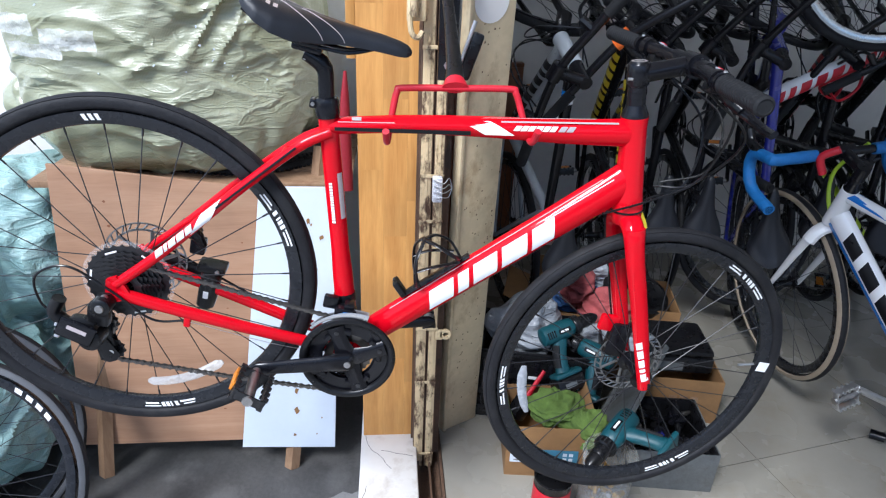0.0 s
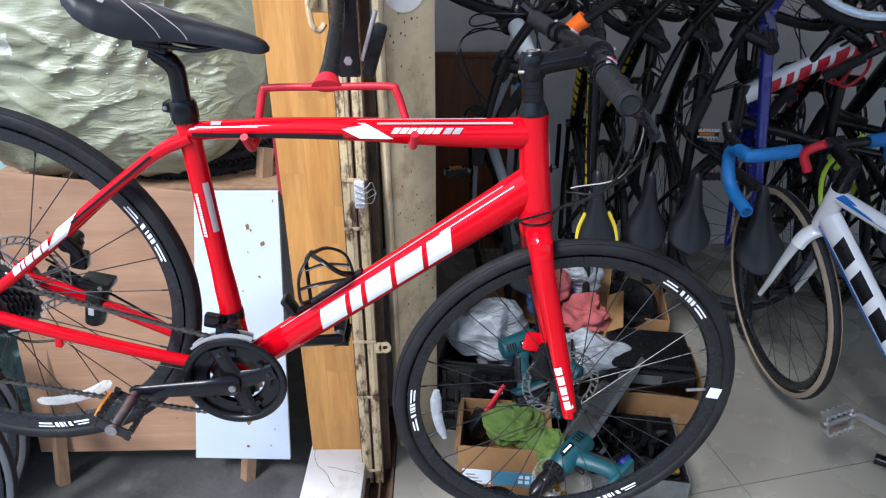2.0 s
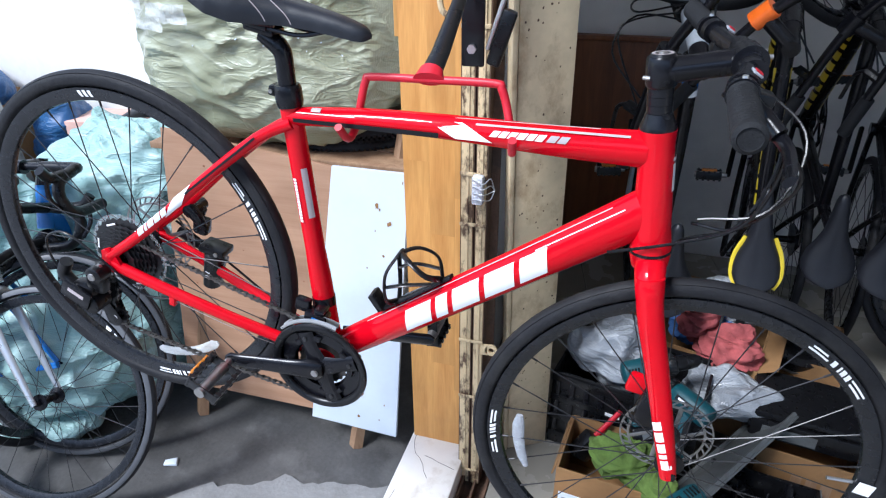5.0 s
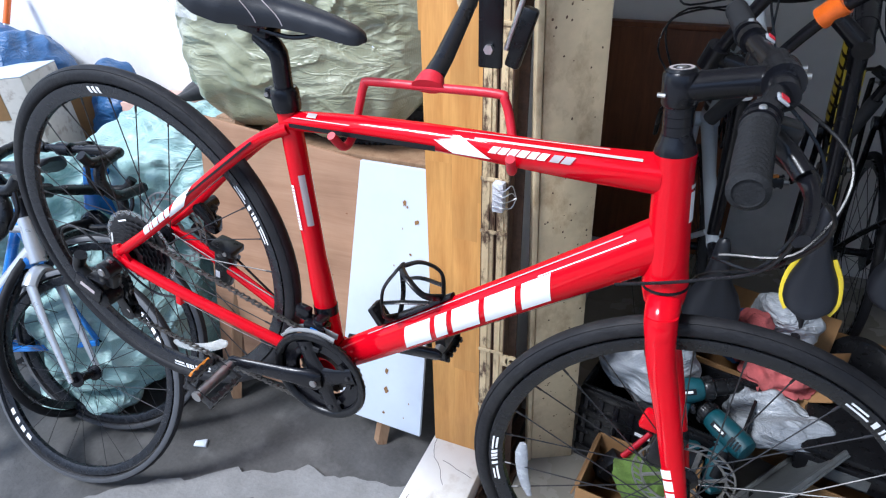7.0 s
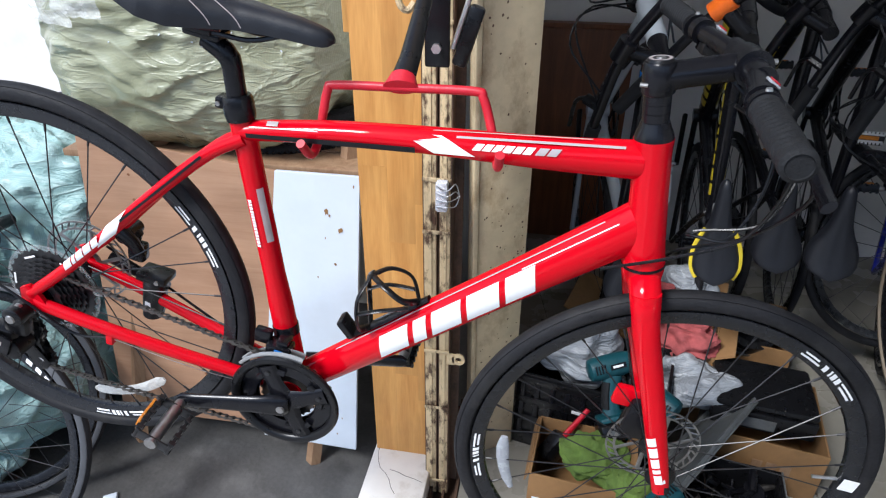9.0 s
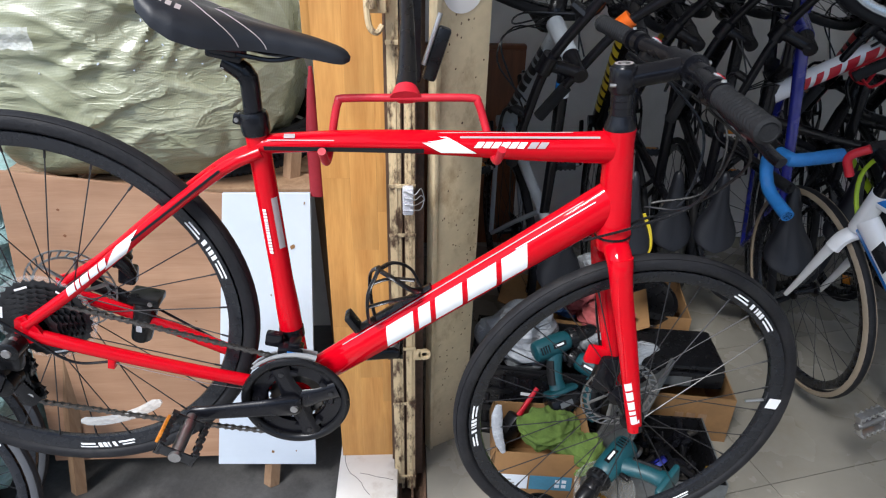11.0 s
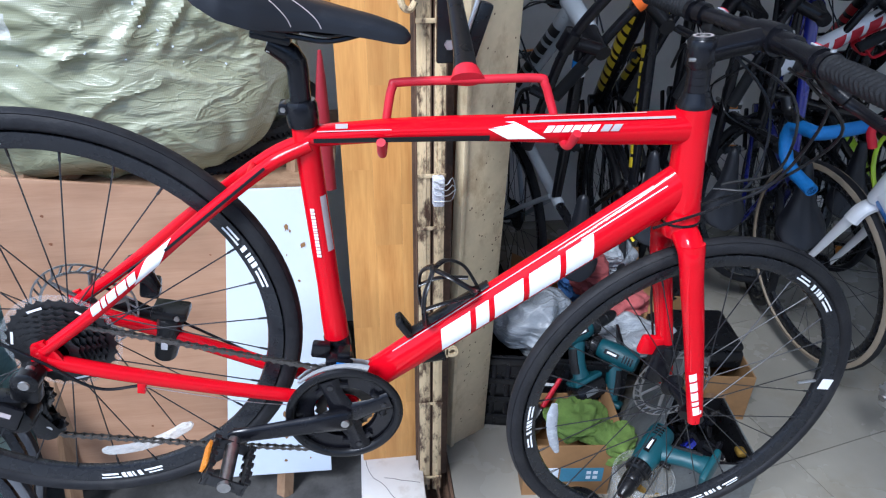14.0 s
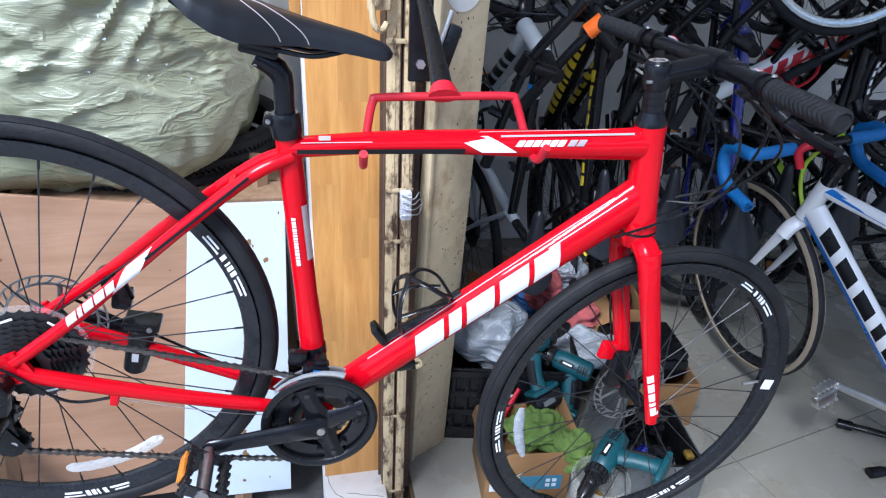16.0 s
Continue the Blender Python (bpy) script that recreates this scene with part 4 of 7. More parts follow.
for s in (-1, 1):
    g = part("grip", grip_mesh(0, s * 0.124, 0.0135), GRIP, bar, "dark grey ribbed rubber grip")
    g.matrix_basis = Matrix.Translation(CLAMP + V(-0.0300, s * 0.160, -0.002)) @ Matrix.Rotation(radians(s * 5.0), 4, "Z") @ Matrix.Rotation(radians(-s * 1.0), 4, "X")
    bm = rod([CLAMP + V(-0.024, s * 0.126, -0.001), CLAMP + V(-0.027, s * 0.140, -0.001)], 0.0165, 16)
    tube(bm, smooth_line([CLAMP + V(-0.022, s * 0.133, -0.008), CLAMP + V(0.008, s * 0.132, -0.024), CLAMP + V(0.026, s * 0.150, -0.034)], 4), (0.010, 0.009), 10)
    part("lever_body", bm, BLACK, bar)
    part("brake_lever", rod(smooth_line([CLAMP + V(0.024, s * 0.14, -0.034), CLAMP + V(0.034, s * 0.17, -0.040), CLAMP + V(0.028, s * 0.22, -0.044), CLAMP + V(0.018, s * 0.255, -0.042)], 4), (0.0075, 0.0045), 10), BLACK, bar, "black two-finger brake lever")
    bm = slab((-0.016, -0.014, -0.010), (0.026, 0.014, 0.010), Matrix.Translation(CLAMP + V(-0.010, s * 0.110, -0.014)), 0.004)
    part("shifter", bm, BLACKPL, bar)
    part("gear_window", slab((-0.006, -0.009, 0), (0.006, 0.009, 0.003), Matrix.Translation(CLAMP + V(-0.012, s * 0.106, 0.010)) @ Matrix.Rotation(radians(20), 4, "Y"), 0.001), CLEARREF, bar)
    part("gear_mark", slab((-0.004, -0.006, 0), (0.004, 0.006, 0.0012), Matrix.Translation(CLAMP + V(-0.0105, s * 0.106, 0.0130)) @ Matrix.Rotation(radians(20), 4, "Y"), 0.0), RED_DULL, bar)
    part("grip_ring", rod([CLAMP + V(-0.0285, s * 0.150, -0.002), CLAMP + V(-0.0295, s * 0.159, -0.002)], 0.0170, 18), BLACK, bar)
    part("ring_screw", rod([CLAMP + V(-0.033, s * 0.1545, 0.0135), CLAMP + V(-0.034, s * 0.1545, 0.0165)], [0.0036, 0.0030], 10), SILVER, bar)

# cables
def cable(pts, r=0.0023, mat=None, parent=None, name="cable"):
    return part(name, rod(smooth_line(pts, 8), r, 7), mat or BLACKPL, parent or bike)


cable([V(0.440, -0.10, 0.674), V(0.530, -0.09, 0.64), V(0.545, -0.05, 0.52), V(0.482, -0.035, 0.455), V(0.40, -0.032, 0.405)])
cable([V(0.455, -0.12, 0.668), V(0.560, -0.10, 0.61), V(0.545, -0.03, 0.50), V(0.497, 0.01, 0.470)])
cable([V(0.462, 0.10, 0.676), V(0.570, 0.07, 0.60), V(0.555, 0.01, 0.49), V(0.492, 0.028, 0.42), V(0.50, 0.058, 0.28), V(0.565, 0.060, 0.13)])
cable([V(0.462, 0.12, 0.670), V(0.585, 0.05, 0.625), V(0.575, -0.01, 0.53), V(0.500, 0.0, 0.482)])
cable([V(-0.309, -0.056, 0.024), V(-0.37, -0.066, 0.020), V(-0.44, -0.080, 0.075), V(-0.510, -0.086, 0.112), V(-0.562, -0.082, 0.078), V(-0.552, -0.078, 0.020), V(-0.515, -0.078, 0.006)])
cable([V(-0.309, -0.056, 0.022), V(-0.15, -0.040, -0.006), V(-0.02, -0.01, -0.028)], 0.0007, SILVER)
cable([V(-0.40, 0.075, 0.10), V(-0.30, 0.072, 0.060), V(-0.18, 0.052, 0.025), V(-0.05, 0.035, -0.015)], 0.0025)

# crankset, chain, gears
bm = bmesh.new()
lathe(bm, [(0.0935, -0.0535), (0.0950, -0.0565), (0.0930, -0.0605), (0.0885, -0.0622), (0.0835, -0.0612), (0.0795, -0.0570), (0.0790, -0.0540), (0.084, -0.0530)], 56)
crank = part("crankset", bm, BLACKPL, bike, "black plastic chain guard ring")
for r, y, t in ((0.083, -0.0495, 42), (0.066, -0.044, 32), (0.046, -0.039, 22)):
    part("chainring", toothed(r, t, 0.004, r - (0.030 if r > 0.08 else 0.016), 0.003, y), CHAIN if r < 0.05 else BLACK, crank)
for k in range(4):
    a = radians(30 + 90 * k)
    part("spider_arm", rod([V(0, -0.056, 0), V(0.045 * math.cos(a), -0.056, 0.045 * math.sin(a)), V(0.078 * math.cos(a), -0.056, 0.078 * math.sin(a))], [(0.024, 0.007), (0.015, 0.006), (0.018, 0.005)], 10), BLACK, crank)
    part("ring_bolt", rod([V(0.066 * math.cos(a), -0.0635, 0.066 * math.sin(a)), V(0.066 * math.cos(a), -0.050, 0.066 * math.sin(a))], 0.0045, 10), COG, crank)
    part("arm_lug", rod([V(0.060 * math.cos(a + 0.42), -0.0545, 0.060 * math.sin(a + 0.42)), V(0.069 * math.cos(a), -0.0545, 0.069 * math.sin(a)), V(0.060 * math.cos(a - 0.42), -0.0545, 0.060 * math.sin(a - 0.42))], (0.006, 0.004), 8), BLACK, crank)
CR = V(-0.166, 0, -0.040)
bm = rod([V(0, -0.064, 0) - CR * 0.06, V(0, -0.066, 0), V(0, -0.072, 0) + CR * 0.3, V(0, -0.080, 0) + CR * 0.85, V(0, -0.082, 0) + CR, V(0, -0.082, 0) + CR * 1.06], [(0.016, 0.006), (0.023, 0.012), (0.0175, 0.009), (0.0140, 0.007), (0.0150, 0.008), (0.008, 0.005)], 16)
part("crank_arm", bm, BLACK, crank, "black crank arm")
part("crank_bolt", rod([V(0, -0.076, 0), V(0, -0.079, 0)], [0.0075, 0.0065], 12), STEEL, crank)
bm = rod([V(0, 0.050, 0), V(0, 0.066, 0) - CR * 0.4, V(0, 0.076, 0) - CR, V(0, 0.076, 0) - CR * 1.06], [(0.018, 0.010), (0.013, 0.008), (0.013, 0.007), (0.006, 0.005)], 12)
part("crank_arm", bm, BLACK, crank)
pd = pedal(bike, V(0, -0.086, 0) + CR, -70, cage_mat=COG)
part("reflector", slab((-0.0095, -0.072, 0.0325), (0.0095, -0.026, 0.0375), None, 0.001), AMBER, pd, "amber pedal reflector")
pedal(bike, V(0, 0.080, 0) - CR, -16, 1)
bm = bmesh.new()
up = []
for k in range(9):
    a = radians(-82 + k * 23.5)
    up.append(V(0.086 * math.cos(a), -0.0495, 0.086 * math.sin(a)))
up.append(REAR + V(0.012, -0.044, 0.048))
chain_run(bm, up)
PUL1, PUL2 = V(-0.452, -0.052, -0.014), V(-0.437, -0.054, -0.070)
chain_run(bm, [V(0.012, -0.0495, -0.086), V(-0.2, -0.052, -0.093), PUL2 + V(0.01, 0, -0.022), PUL2 + V(-0.018, 0, -0.012), PUL1 + V(0.017, 0, 0.0), REAR + V(-0.040, -0.044, -0.03)])
tagged(part("chain", bm, CHAIN, bike, "oily steel chain"), kind="stuff")
for p in (PUL1, PUL2):
    bm = toothed(0.019, 11, 0.004, 0.004, 0.005, 0)
    bmesh.ops.translate(bm, verts=bm.verts, vec=p)
    part("jockey_wheel", bm, BLACKPL, bike)
bm = bmesh.new()
for s in (-0.008, 0.008):
    tube(bm, [PUL1 + V(-0.006, s, 0.012), PUL1.lerp(PUL2, 0.5) + V(-0.010, s, 0), PUL2 + V(0.004, s, -0.016)], [(0.012, 0.0012), (0.016, 0.0012), (0.012, 0.0012)], 10)
block(bm, (-0.505, -0.098, -0.032), (-0.455, -0.066, 0.010), Matrix.Translation((0, 0, 0)), 0.009)
block(bm, (-0.475, -0.092, 0.000), (-0.435, -0.068, 0.046), None, 0.008)
tube(bm, smooth_line([V(-0.500, -0.082, -0.012), V(-0.530, -0.082, 0.010), V(-0.522, -0.082, 0.042)], 4), [0.012] * 9, 12)
tube(bm, [V(-0.452, -0.074, 0.062), V(-0.445, -0.076, 0.022)], (0.011, 0.008), 12)
tube(bm, [V(-0.449, -0.066, 0.046), V(-0.449, -0.070, 0.046), V(-0.449, -0.098, 0.046), V(-0.449, -0.101, 0.046)], [0.013, 0.017, 0.017, 0.013], 18)
tube(bm, [V(-0.463, -0.062, -0.026), V(-0.463, -0.066, -0.026), V(-0.463, -0.100, -0.026), V(-0.463, -0.104, -0.026)], [0.016, 0.021, 0.021, 0.016], 20)
tube(bm, [PUL1 + V(-0.012, -0.012, 0.006), PUL1.lerp(PUL2, 0.5) + V(-0.016, -0.012, 0), PUL2 + V(0.000, -0.012, -0.012), PUL2 + V(0.004, -0.012, -0.020)], [(0.015, 0.0015), (0.011, 0.0015), (0.019, 0.0015), (0.008, 0.0015)], 14)
der = part("rear_derailleur", bm, BLACKPL, bike, "black rear derailleur with a long cage")
part("link_plate", slab((-0.516, -0.110, -0.026), (-0.452, -0.103, 0.016), Matrix.Translation((-0.484, 0, -0.005)) @ Matrix.Rotation(radians(18), 4, "Y") @ Matrix.Translation((0.484, 0, 0.005)), 0.005), BLACK, der, "glossy black outer link")
part("print_bar", slab((-0.500, -0.1108, -0.004), (-0.466, -0.1100, 0.004), Matrix.Translation((-0.484, 0, -0.005)) @ Matrix.Rotation(radians(18), 4, "Y") @ Matrix.Translation((0.484, 0, 0.005)), 0), GREY_DECAL, der, smooth=False)
part("pivot_cap", rod([V(-0.449, -0.1012, 0.046), V(-0.449, -0.1035, 0.046)], [0.008, 0.007], 12), STEEL, der)
part("derailleur_link", slab((-0.508, -0.104, -0.024), (-0.462, -0.097, 0.000), None, 0.004), STEEL, der)
part("pivot_bolt", rod([V(-0.448, -0.080, 0.058), V(-0.448, -0.086, 0.058)], 0.007, 12), STEEL, der)
part("pivot_bolt", rod([V(-0.468, -0.096, -0.018), V(-0.468, -0.101, -0.018)], 0.006, 12), STEEL, der)
part("cage_bolt", rod([PUL2 + V(0, -0.009, 0), PUL2 + V(0, -0.013, 0)], 0.0055, 10), SILVER, der)
part("cage_bolt", rod([PUL1 + V(0, -0.009, 0), PUL1 + V(0, -0.013, 0)], 0.0055, 10), SILVER, der)
part("cable_barrel", rod([V(-0.525, -0.080, 0.006), V(-0.542, -0.079, 0.010)], [0.005, 0.004], 10), STEEL, der)
for k in range(3):
    part("adjust_screw", rod([V(-0.517, -0.094 - 0.0, -0.030 + 0.012 * k), V(-0.524, -0.094, -0.030 + 0.012 * k)], 0.0035, 8), SILVER, der)
bm = bmesh.new()
for s in (-1, 1):
    pts = []
    for k in range(8):
        a = radians(78 + k * 10)
        pts.append(V(0.098 * math.cos(a), -0.0495 + s * 0.006, 0.098 * math.sin(a) + 0.003))
    tube(bm, pts, [(0.007 - 0.0006 * k, 0.0009) for k in range(8)], 8)
part("front_derailleur", bm, SILVER, bike, "silver front derailleur cage")
bm = bmesh.new()
block(bm, (-0.046, -0.050, 0.088), (-0.004, -0.022, 0.106), None, 0.004)
block(bm, (-0.070, -0.040, 0.096), (-0.042, -0.024, 0.122), None, 0.004)
block(bm, (-0.030, -0.046, 0.104), (-0.010, -0.020, 0.116), None, 0.003)
part("derailleur_body", bm, BLACK, bike)
tube(b2 := bmesh.new(), [V(-0.028, -0.002, 0.100), V(-0.033, 0, 0.116)], 0.0215, 18)
part("derailleur_clamp", b2, BLACK, bike)
part("blue_mark", slab((-0.030, -0.0515, 0.092), (-0.016, -0.050, 0.101), None, 0.0), BLUEPAINT, bike)
bm = bmesh.new()
block(bm, (-0.372, 0.052, 0.136), (-0.326, 0.080, 0.170), Matrix.Translation((-0.348, 0, 0.153)) @ Matrix.Rotation(radians(35), 4, "Y") @ Matrix.Translation((0.348, 0, -0.153)), 0.012)
tube(bm, [V(-0.350, 0.046, 0.166), V(-0.330, 0.046, 0.150), V(-0.318, 0.050, 0.130)], [0.014, 0.012, 0.008], 12)
tube(bm, [V(-0.345, 0.040, 0.158), V(-0.345, 0.085, 0.158)], 0.013, 14)
block(bm, (-0.345, 0.050, 0.105), (-0.315, 0.075, 0.140), None, 0.006)
part("disc_caliper", bm, BLACK, bike)
bm = rod([V(-0.297, 0.060, 0.076), V(-0.297, 0.060, 0.072), V(-0.300, 0.060, 0.020), V(-0.303, 0.060, -0.008), V(-0.303, 0.060, -0.014)], [(0.016, 0.018), (0.021, 0.024), (0.020, 0.022), (0.018, 0.020), (0.012, 0.014)], 20)
block(bm, (-0.325, 0.040, 0.074), (-0.270, 0.082, 0.090), None, 0.004)
mount = part("stand_mount", bm, BLACKPL, bike, "black kickstand mount on the far chain stay")
part("print_bar", slab((-0.306, 0.0375, 0.018), (-0.296, 0.0385, 0.034), None, 0), WHITE_DECAL, mount, smooth=False)
part("bolt", rod([V(-0.284, 0.041, 0.082), V(-0.284, 0.037, 0.082)], 0.0045, 8), STEEL, mount)
bm = rod([V(-0.285, 0.078, 0.045), V(-0.40, 0.085, 0.070)], (0.012, 0.009), 10)
part("kickstand", bm, BLACKPL, bike)

# bottle cage on the down tube
dt = (DT_B - DT_A).normalized()
nrm = V(-dt.z, 0, dt.x)
c0 = DT_A.lerp(DT_B, 0.30) + nrm * 0.033
bm = bmesh.new()
tube(bm, [c0 - dt * 0.045, c0 + dt * 0.02, c0 + dt * 0.105], [(0.004, 0.011), (0.004, 0.014), (0.004, 0.009)], 8)
block(bm, (-0.006, -0.016, 0.0), (0.006, 0.016, 0.036), Matrix.Translation(c0 - dt * 0.048) @ Matrix.Rotation(radians(-45), 4, "Y"), 0.003)
for s in (-1, 1):
    tube(bm, smooth_line([c0 - dt * 0.012, c0 - dt * 0.008 + nrm * 0.022 + V(0, s * 0.034, 0), c0 + dt * 0.020 + nrm * 0.062 + V(0, s * 0.034, 0), c0 + dt * 0.046 + nrm * 0.076 + V(0, s * 0.012, 0), c0 + dt * 0.05 + nrm * 0.077], 5), (0.0028, 0.0055), 8)
    tube(bm, smooth_line([c0 + dt * 0.05 + nrm * 0.077, c0 + dt * 0.070 + nrm * 0.062 + V(0, s * 0.026, 0), c0 + dt * 0.085 + nrm * 0.03 + V(0, s * 0.034, 0), c0 + dt * 0.088 + nrm * 0.002], 5), (0.0028, 0.0055), 8)
    tube(bm, smooth_line([c0 + dt * 0.005 + nrm * 0.045 + V(0, s * 0.036, 0), c0 + dt * 0.04 + nrm * 0.035 + V(0, s * 0.037, 0), c0 + dt * 0.08 + nrm * 0.012 + V(0, s * 0.026, 0)], 4), (0.0025, 0.005), 8)
part("bottle_cage", bm, BLACKPL, bike, "glossy black plastic bottle cage")


# ---- plainer bicycles ----
def plain_bike(label, m, paint, fork_mat, bar="flat", tape=None, group="", tyre_wall=None, rim=None, second=None, word=None, saddle_trim=None, steer=0.0, wheels=(True, True), stem_mat=None, cage=None, fat=1.0, cranks=True, side=-1, post=True, band=False, accent=None, front=True, down=None, crank_at=None, pedal_mat=None, half_bar=0.31, words=(1.1, 1, 1, 1.1, 1, 1, 0.6, 1), top_word=None, sit=0.0):
    b = thing("bicycle", label, "bicycle", m, group)
    rear, front = V(-0.42, 0, 0.07), V(0.59, 0, 0.07)
    st, ht, hb = V(-0.15, 0, 0.47), V(0.375, 0, 0.53), V(0.425, 0, 0.40)
    ax = (ht - hb).normalized()
    sm = Matrix.Translation(hb) @ Matrix.Rotation(radians(steer), 4, ax) @ Matrix.Translation(-hb)
    da, db = V(0.01, 0, 0.01), V(0.405, 0, 0.43)
    part("down_tube", rod([da, da.lerp(db, 0.5), db], [(0.026 * fat, 0.023), (0.029 * fat, 0.025), (0.031 * fat, 0.024)], 14), down or paint, b)
    part("top_tube", rod([V(-0.14, 0, 0.44), V(0.12, 0, 0.48), V(0.39, 0, 0.505)], [(0.014 * (fat if top_word else 1), 0.015), (0.016 * (fat if top_word else 1), 0.017), (0.019 * (fat if top_word else 1), 0.019)], 14), second or paint, b)
    part("seat_tube", rod([V(0, 0, 0), st], [0.019, 0.0165], 14), paint, b)
    part("head_tube", rod([hb, ht], [0.025, 0.023], 16), paint, b)
    part("bottom_bracket", rod([V(0, -0.035, 0), V(0, 0.035, 0)], 0.022, 14), paint, b)
    for s in (-1, 1):
        part("seat_stay", rod([V(-0.135, s * 0.014, 0.43), V(-0.26, s * 0.038, 0.27), V(-0.42, s * 0.062, 0.075)], (0.0085, 0.0075), 8), paint, b)
        part("chain_stay", rod([V(-0.02, s * 0.026, 0), V(-0.2, s * 0.044, 0.025), V(-0.42, s * 0.062, 0.065)], (0.011, 0.009), 8), paint, b)
    fk = None if not front else part("fork", rod(smooth_line([V(0.438, -0.048, 0.335), V(0.434, -0.03, 0.365), V(0.430, 0, 0.38), V(0.434, 0.03, 0.365), V(0.438, 0.048, 0.335)], 3), (0.017, 0.024), 10, (1, 0, 0)), fork_mat, b)
    for s in (-1, 1) if front else ():
        fk.matrix_basis = sm
        part("fork_blade", rod(smooth_line([V(0.437, s * 0.046, 0.35), V(0.482, s * 0.052, 0.262), V(0.537, s * 0.053, 0.160), V(0.59, s * 0.054, 0.066)], 3), [(0.0175 - 0.0095 * k / 9, 0.010 - 0.003 * k / 9) for k in range(10)], 10), fork_mat, fk)
    if wheels[0]:
        wheel(b, "rear_wheel", Matrix.Translation(rear), 0.336, 0.0128, rim, None, 24, False, ((20, 24, 4), (150, 24, 4)), side, wall=tyre_wall)
    if wheels[1]:
        wheel(b, "front_wheel", sm @ Matrix.Translation(front), 0.336, 0.0128, rim, None, 24, False, ((40, 24, 4), (220, 24, 4)), side, wall=tyre_wall)
    if post:
        part("seat_post", rod([st, V(-0.172, 0, 0.58)], 0.0138, 12), BLACK, b)
        sd = part("saddle", saddle_shape(-0.31, -0.04, 0.012, 0.068 if not saddle_trim else 0.057), SADDLE, b)
        sd.location = (sit, 0, 0)
        if saddle_trim:
            for s in (-1, 1):
                part("trim", rod(smooth_line([V(-0.300, s * 0.042, 0.624), V(-0.27, s * 0.0555, 0.616), V(-0.22, s * 0.052, 0.605), V(-0.17, s * 0.032, 0.604)], 4), (0.0020, 0.0060), 8), saddle_trim, sd)
        part("saddle_rail", rod([V(-0.25, 0.02, 0.592), V(-0.11, 0.018, 0.588)], 0.0035, 6), STEEL, sd)
        part("saddle_rail", rod([V(-0.25, -0.02, 0.592), V(-0.11, -0.018, 0.588)], 0.0035, 6), STEEL, sd)
    stop = ht + ax * 0.07
    clamp = stop + V(0.085, 0, 0.022)
    bm = rod([ht, ht + ax * 0.03, ht + ax * 0.085], [0.022, 0.018, 0.019], 14)
    tube(bm, [stop, clamp], (0.017, 0.017), 12)
    sp = part("stem", bm, BLACK, b)
    sp.matrix_basis = sm
    if not front:
        bar = "none"
    part("face_plate", rod([clamp + V(0.004, -0.024, 0), clamp + V(0.004, 0.024, 0)], 0.022, 14), stem_mat or BLACK, sp)
    if bar == "drop":
        hw = 0.205
        pts = smooth_line([clamp, clamp + V(0, hw * 0.9, 0), clamp + V(0.02, hw, 0), clamp + V(0.085, hw + 0.004, -0.010), clamp + V(0.105, hw + 0.006, -0.055), clamp + V(0.07, hw + 0.008, -0.115), clamp + V(-0.04, hw + 0.010, -0.135)], 5)
        pts2 = [V(p.x, -p.y, p.z) for p in pts]
        hb2 = part("handlebar", tube(rod(pts, 0.0125, 10, (0, 0, 1)), pts2, 0.0125, 10, (0, 0, 1)), BLACK, b)
        hb2.matrix_basis = sm
        for q in (pts, pts2):
            cut = q[2:]
            tp = part("bar_tape", rod(cut, [0.0165 + 0.0010 * (k % 2) for k in range(len(cut))], 12, (0, 0, 1)), tape or BLACKPL, hb2)
            s = 1 if q is pts else -1
            bm = rod(smooth_line([clamp + V(0.06, s * (hw + 0.004), 0.002), clamp + V(0.115, s * (hw + 0.004), 0.012), clamp + V(0.14, s * (hw + 0.004), 0.045)], 4), (0.016, 0.014), 10)
            part("brake_hood", bm, BLACKPL, hb2)
            part("brake_lever", rod(smooth_line([clamp + V(0.13, s * (hw + 0.004), 0.01), clamp + V(0.14, s * (hw + 0.004), -0.04), clamp + V(0.115, s * (hw + 0.004), -0.09)], 4), (0.007, 0.006), 8), BLACK, hb2)
    elif bar == "flat":
        pts = smooth_line([clamp + V(-0.05, 0.31, 0.012), clamp + V(-0.02, 0.16, 0.012), clamp, clamp + V(-0.02, -0.16, 0.012), clamp + V(-0.05, -0.31, 0.012)], 5)
        hb2 = part("handlebar", rod(pts, 0.0125, 10, (1, 0, 0)), BLACK, b)
        hb2.matrix_basis = sm
        for s in (-1, 1):
            part("grip", rod([clamp + V(-0.03, s * 0.20, 0.012), clamp + V(-0.05, s * 0.31, 0.012)], 0.0165, 12), GRIP, hb2)
            bm = rod([clamp + V(-0.015, s * 0.15, 0.008), clamp + V(0.02, s * 0.155, -0.006)], (0.015, 0.012), 8)
            tube(bm, smooth_line([clamp + V(0.02, s * 0.155, -0.008), clamp + V(0.036, s * 0.18, -0.012), clamp + V(0.02, s * 0.25, -0.012)], 3), (0.007, 0.005), 8)
            part("brake_lever", bm, BLACKPL, hb2)
        for k in range(3):
            part("cable", rod(smooth_line([clamp + V(0.0, (-0.14, 0.12, 0.14)[k], 0.0), clamp + V(0.11, (-0.08, 0.07, 0.05)[k], -0.02 - 0.02 * k), clamp + V(0.10, 0.01 * k, -0.12), clamp + V(-0.02, (-0.03, 0.03, 0.0)[k], -0.24)], 5), 0.0023, 6), BLACKPL, hb2)
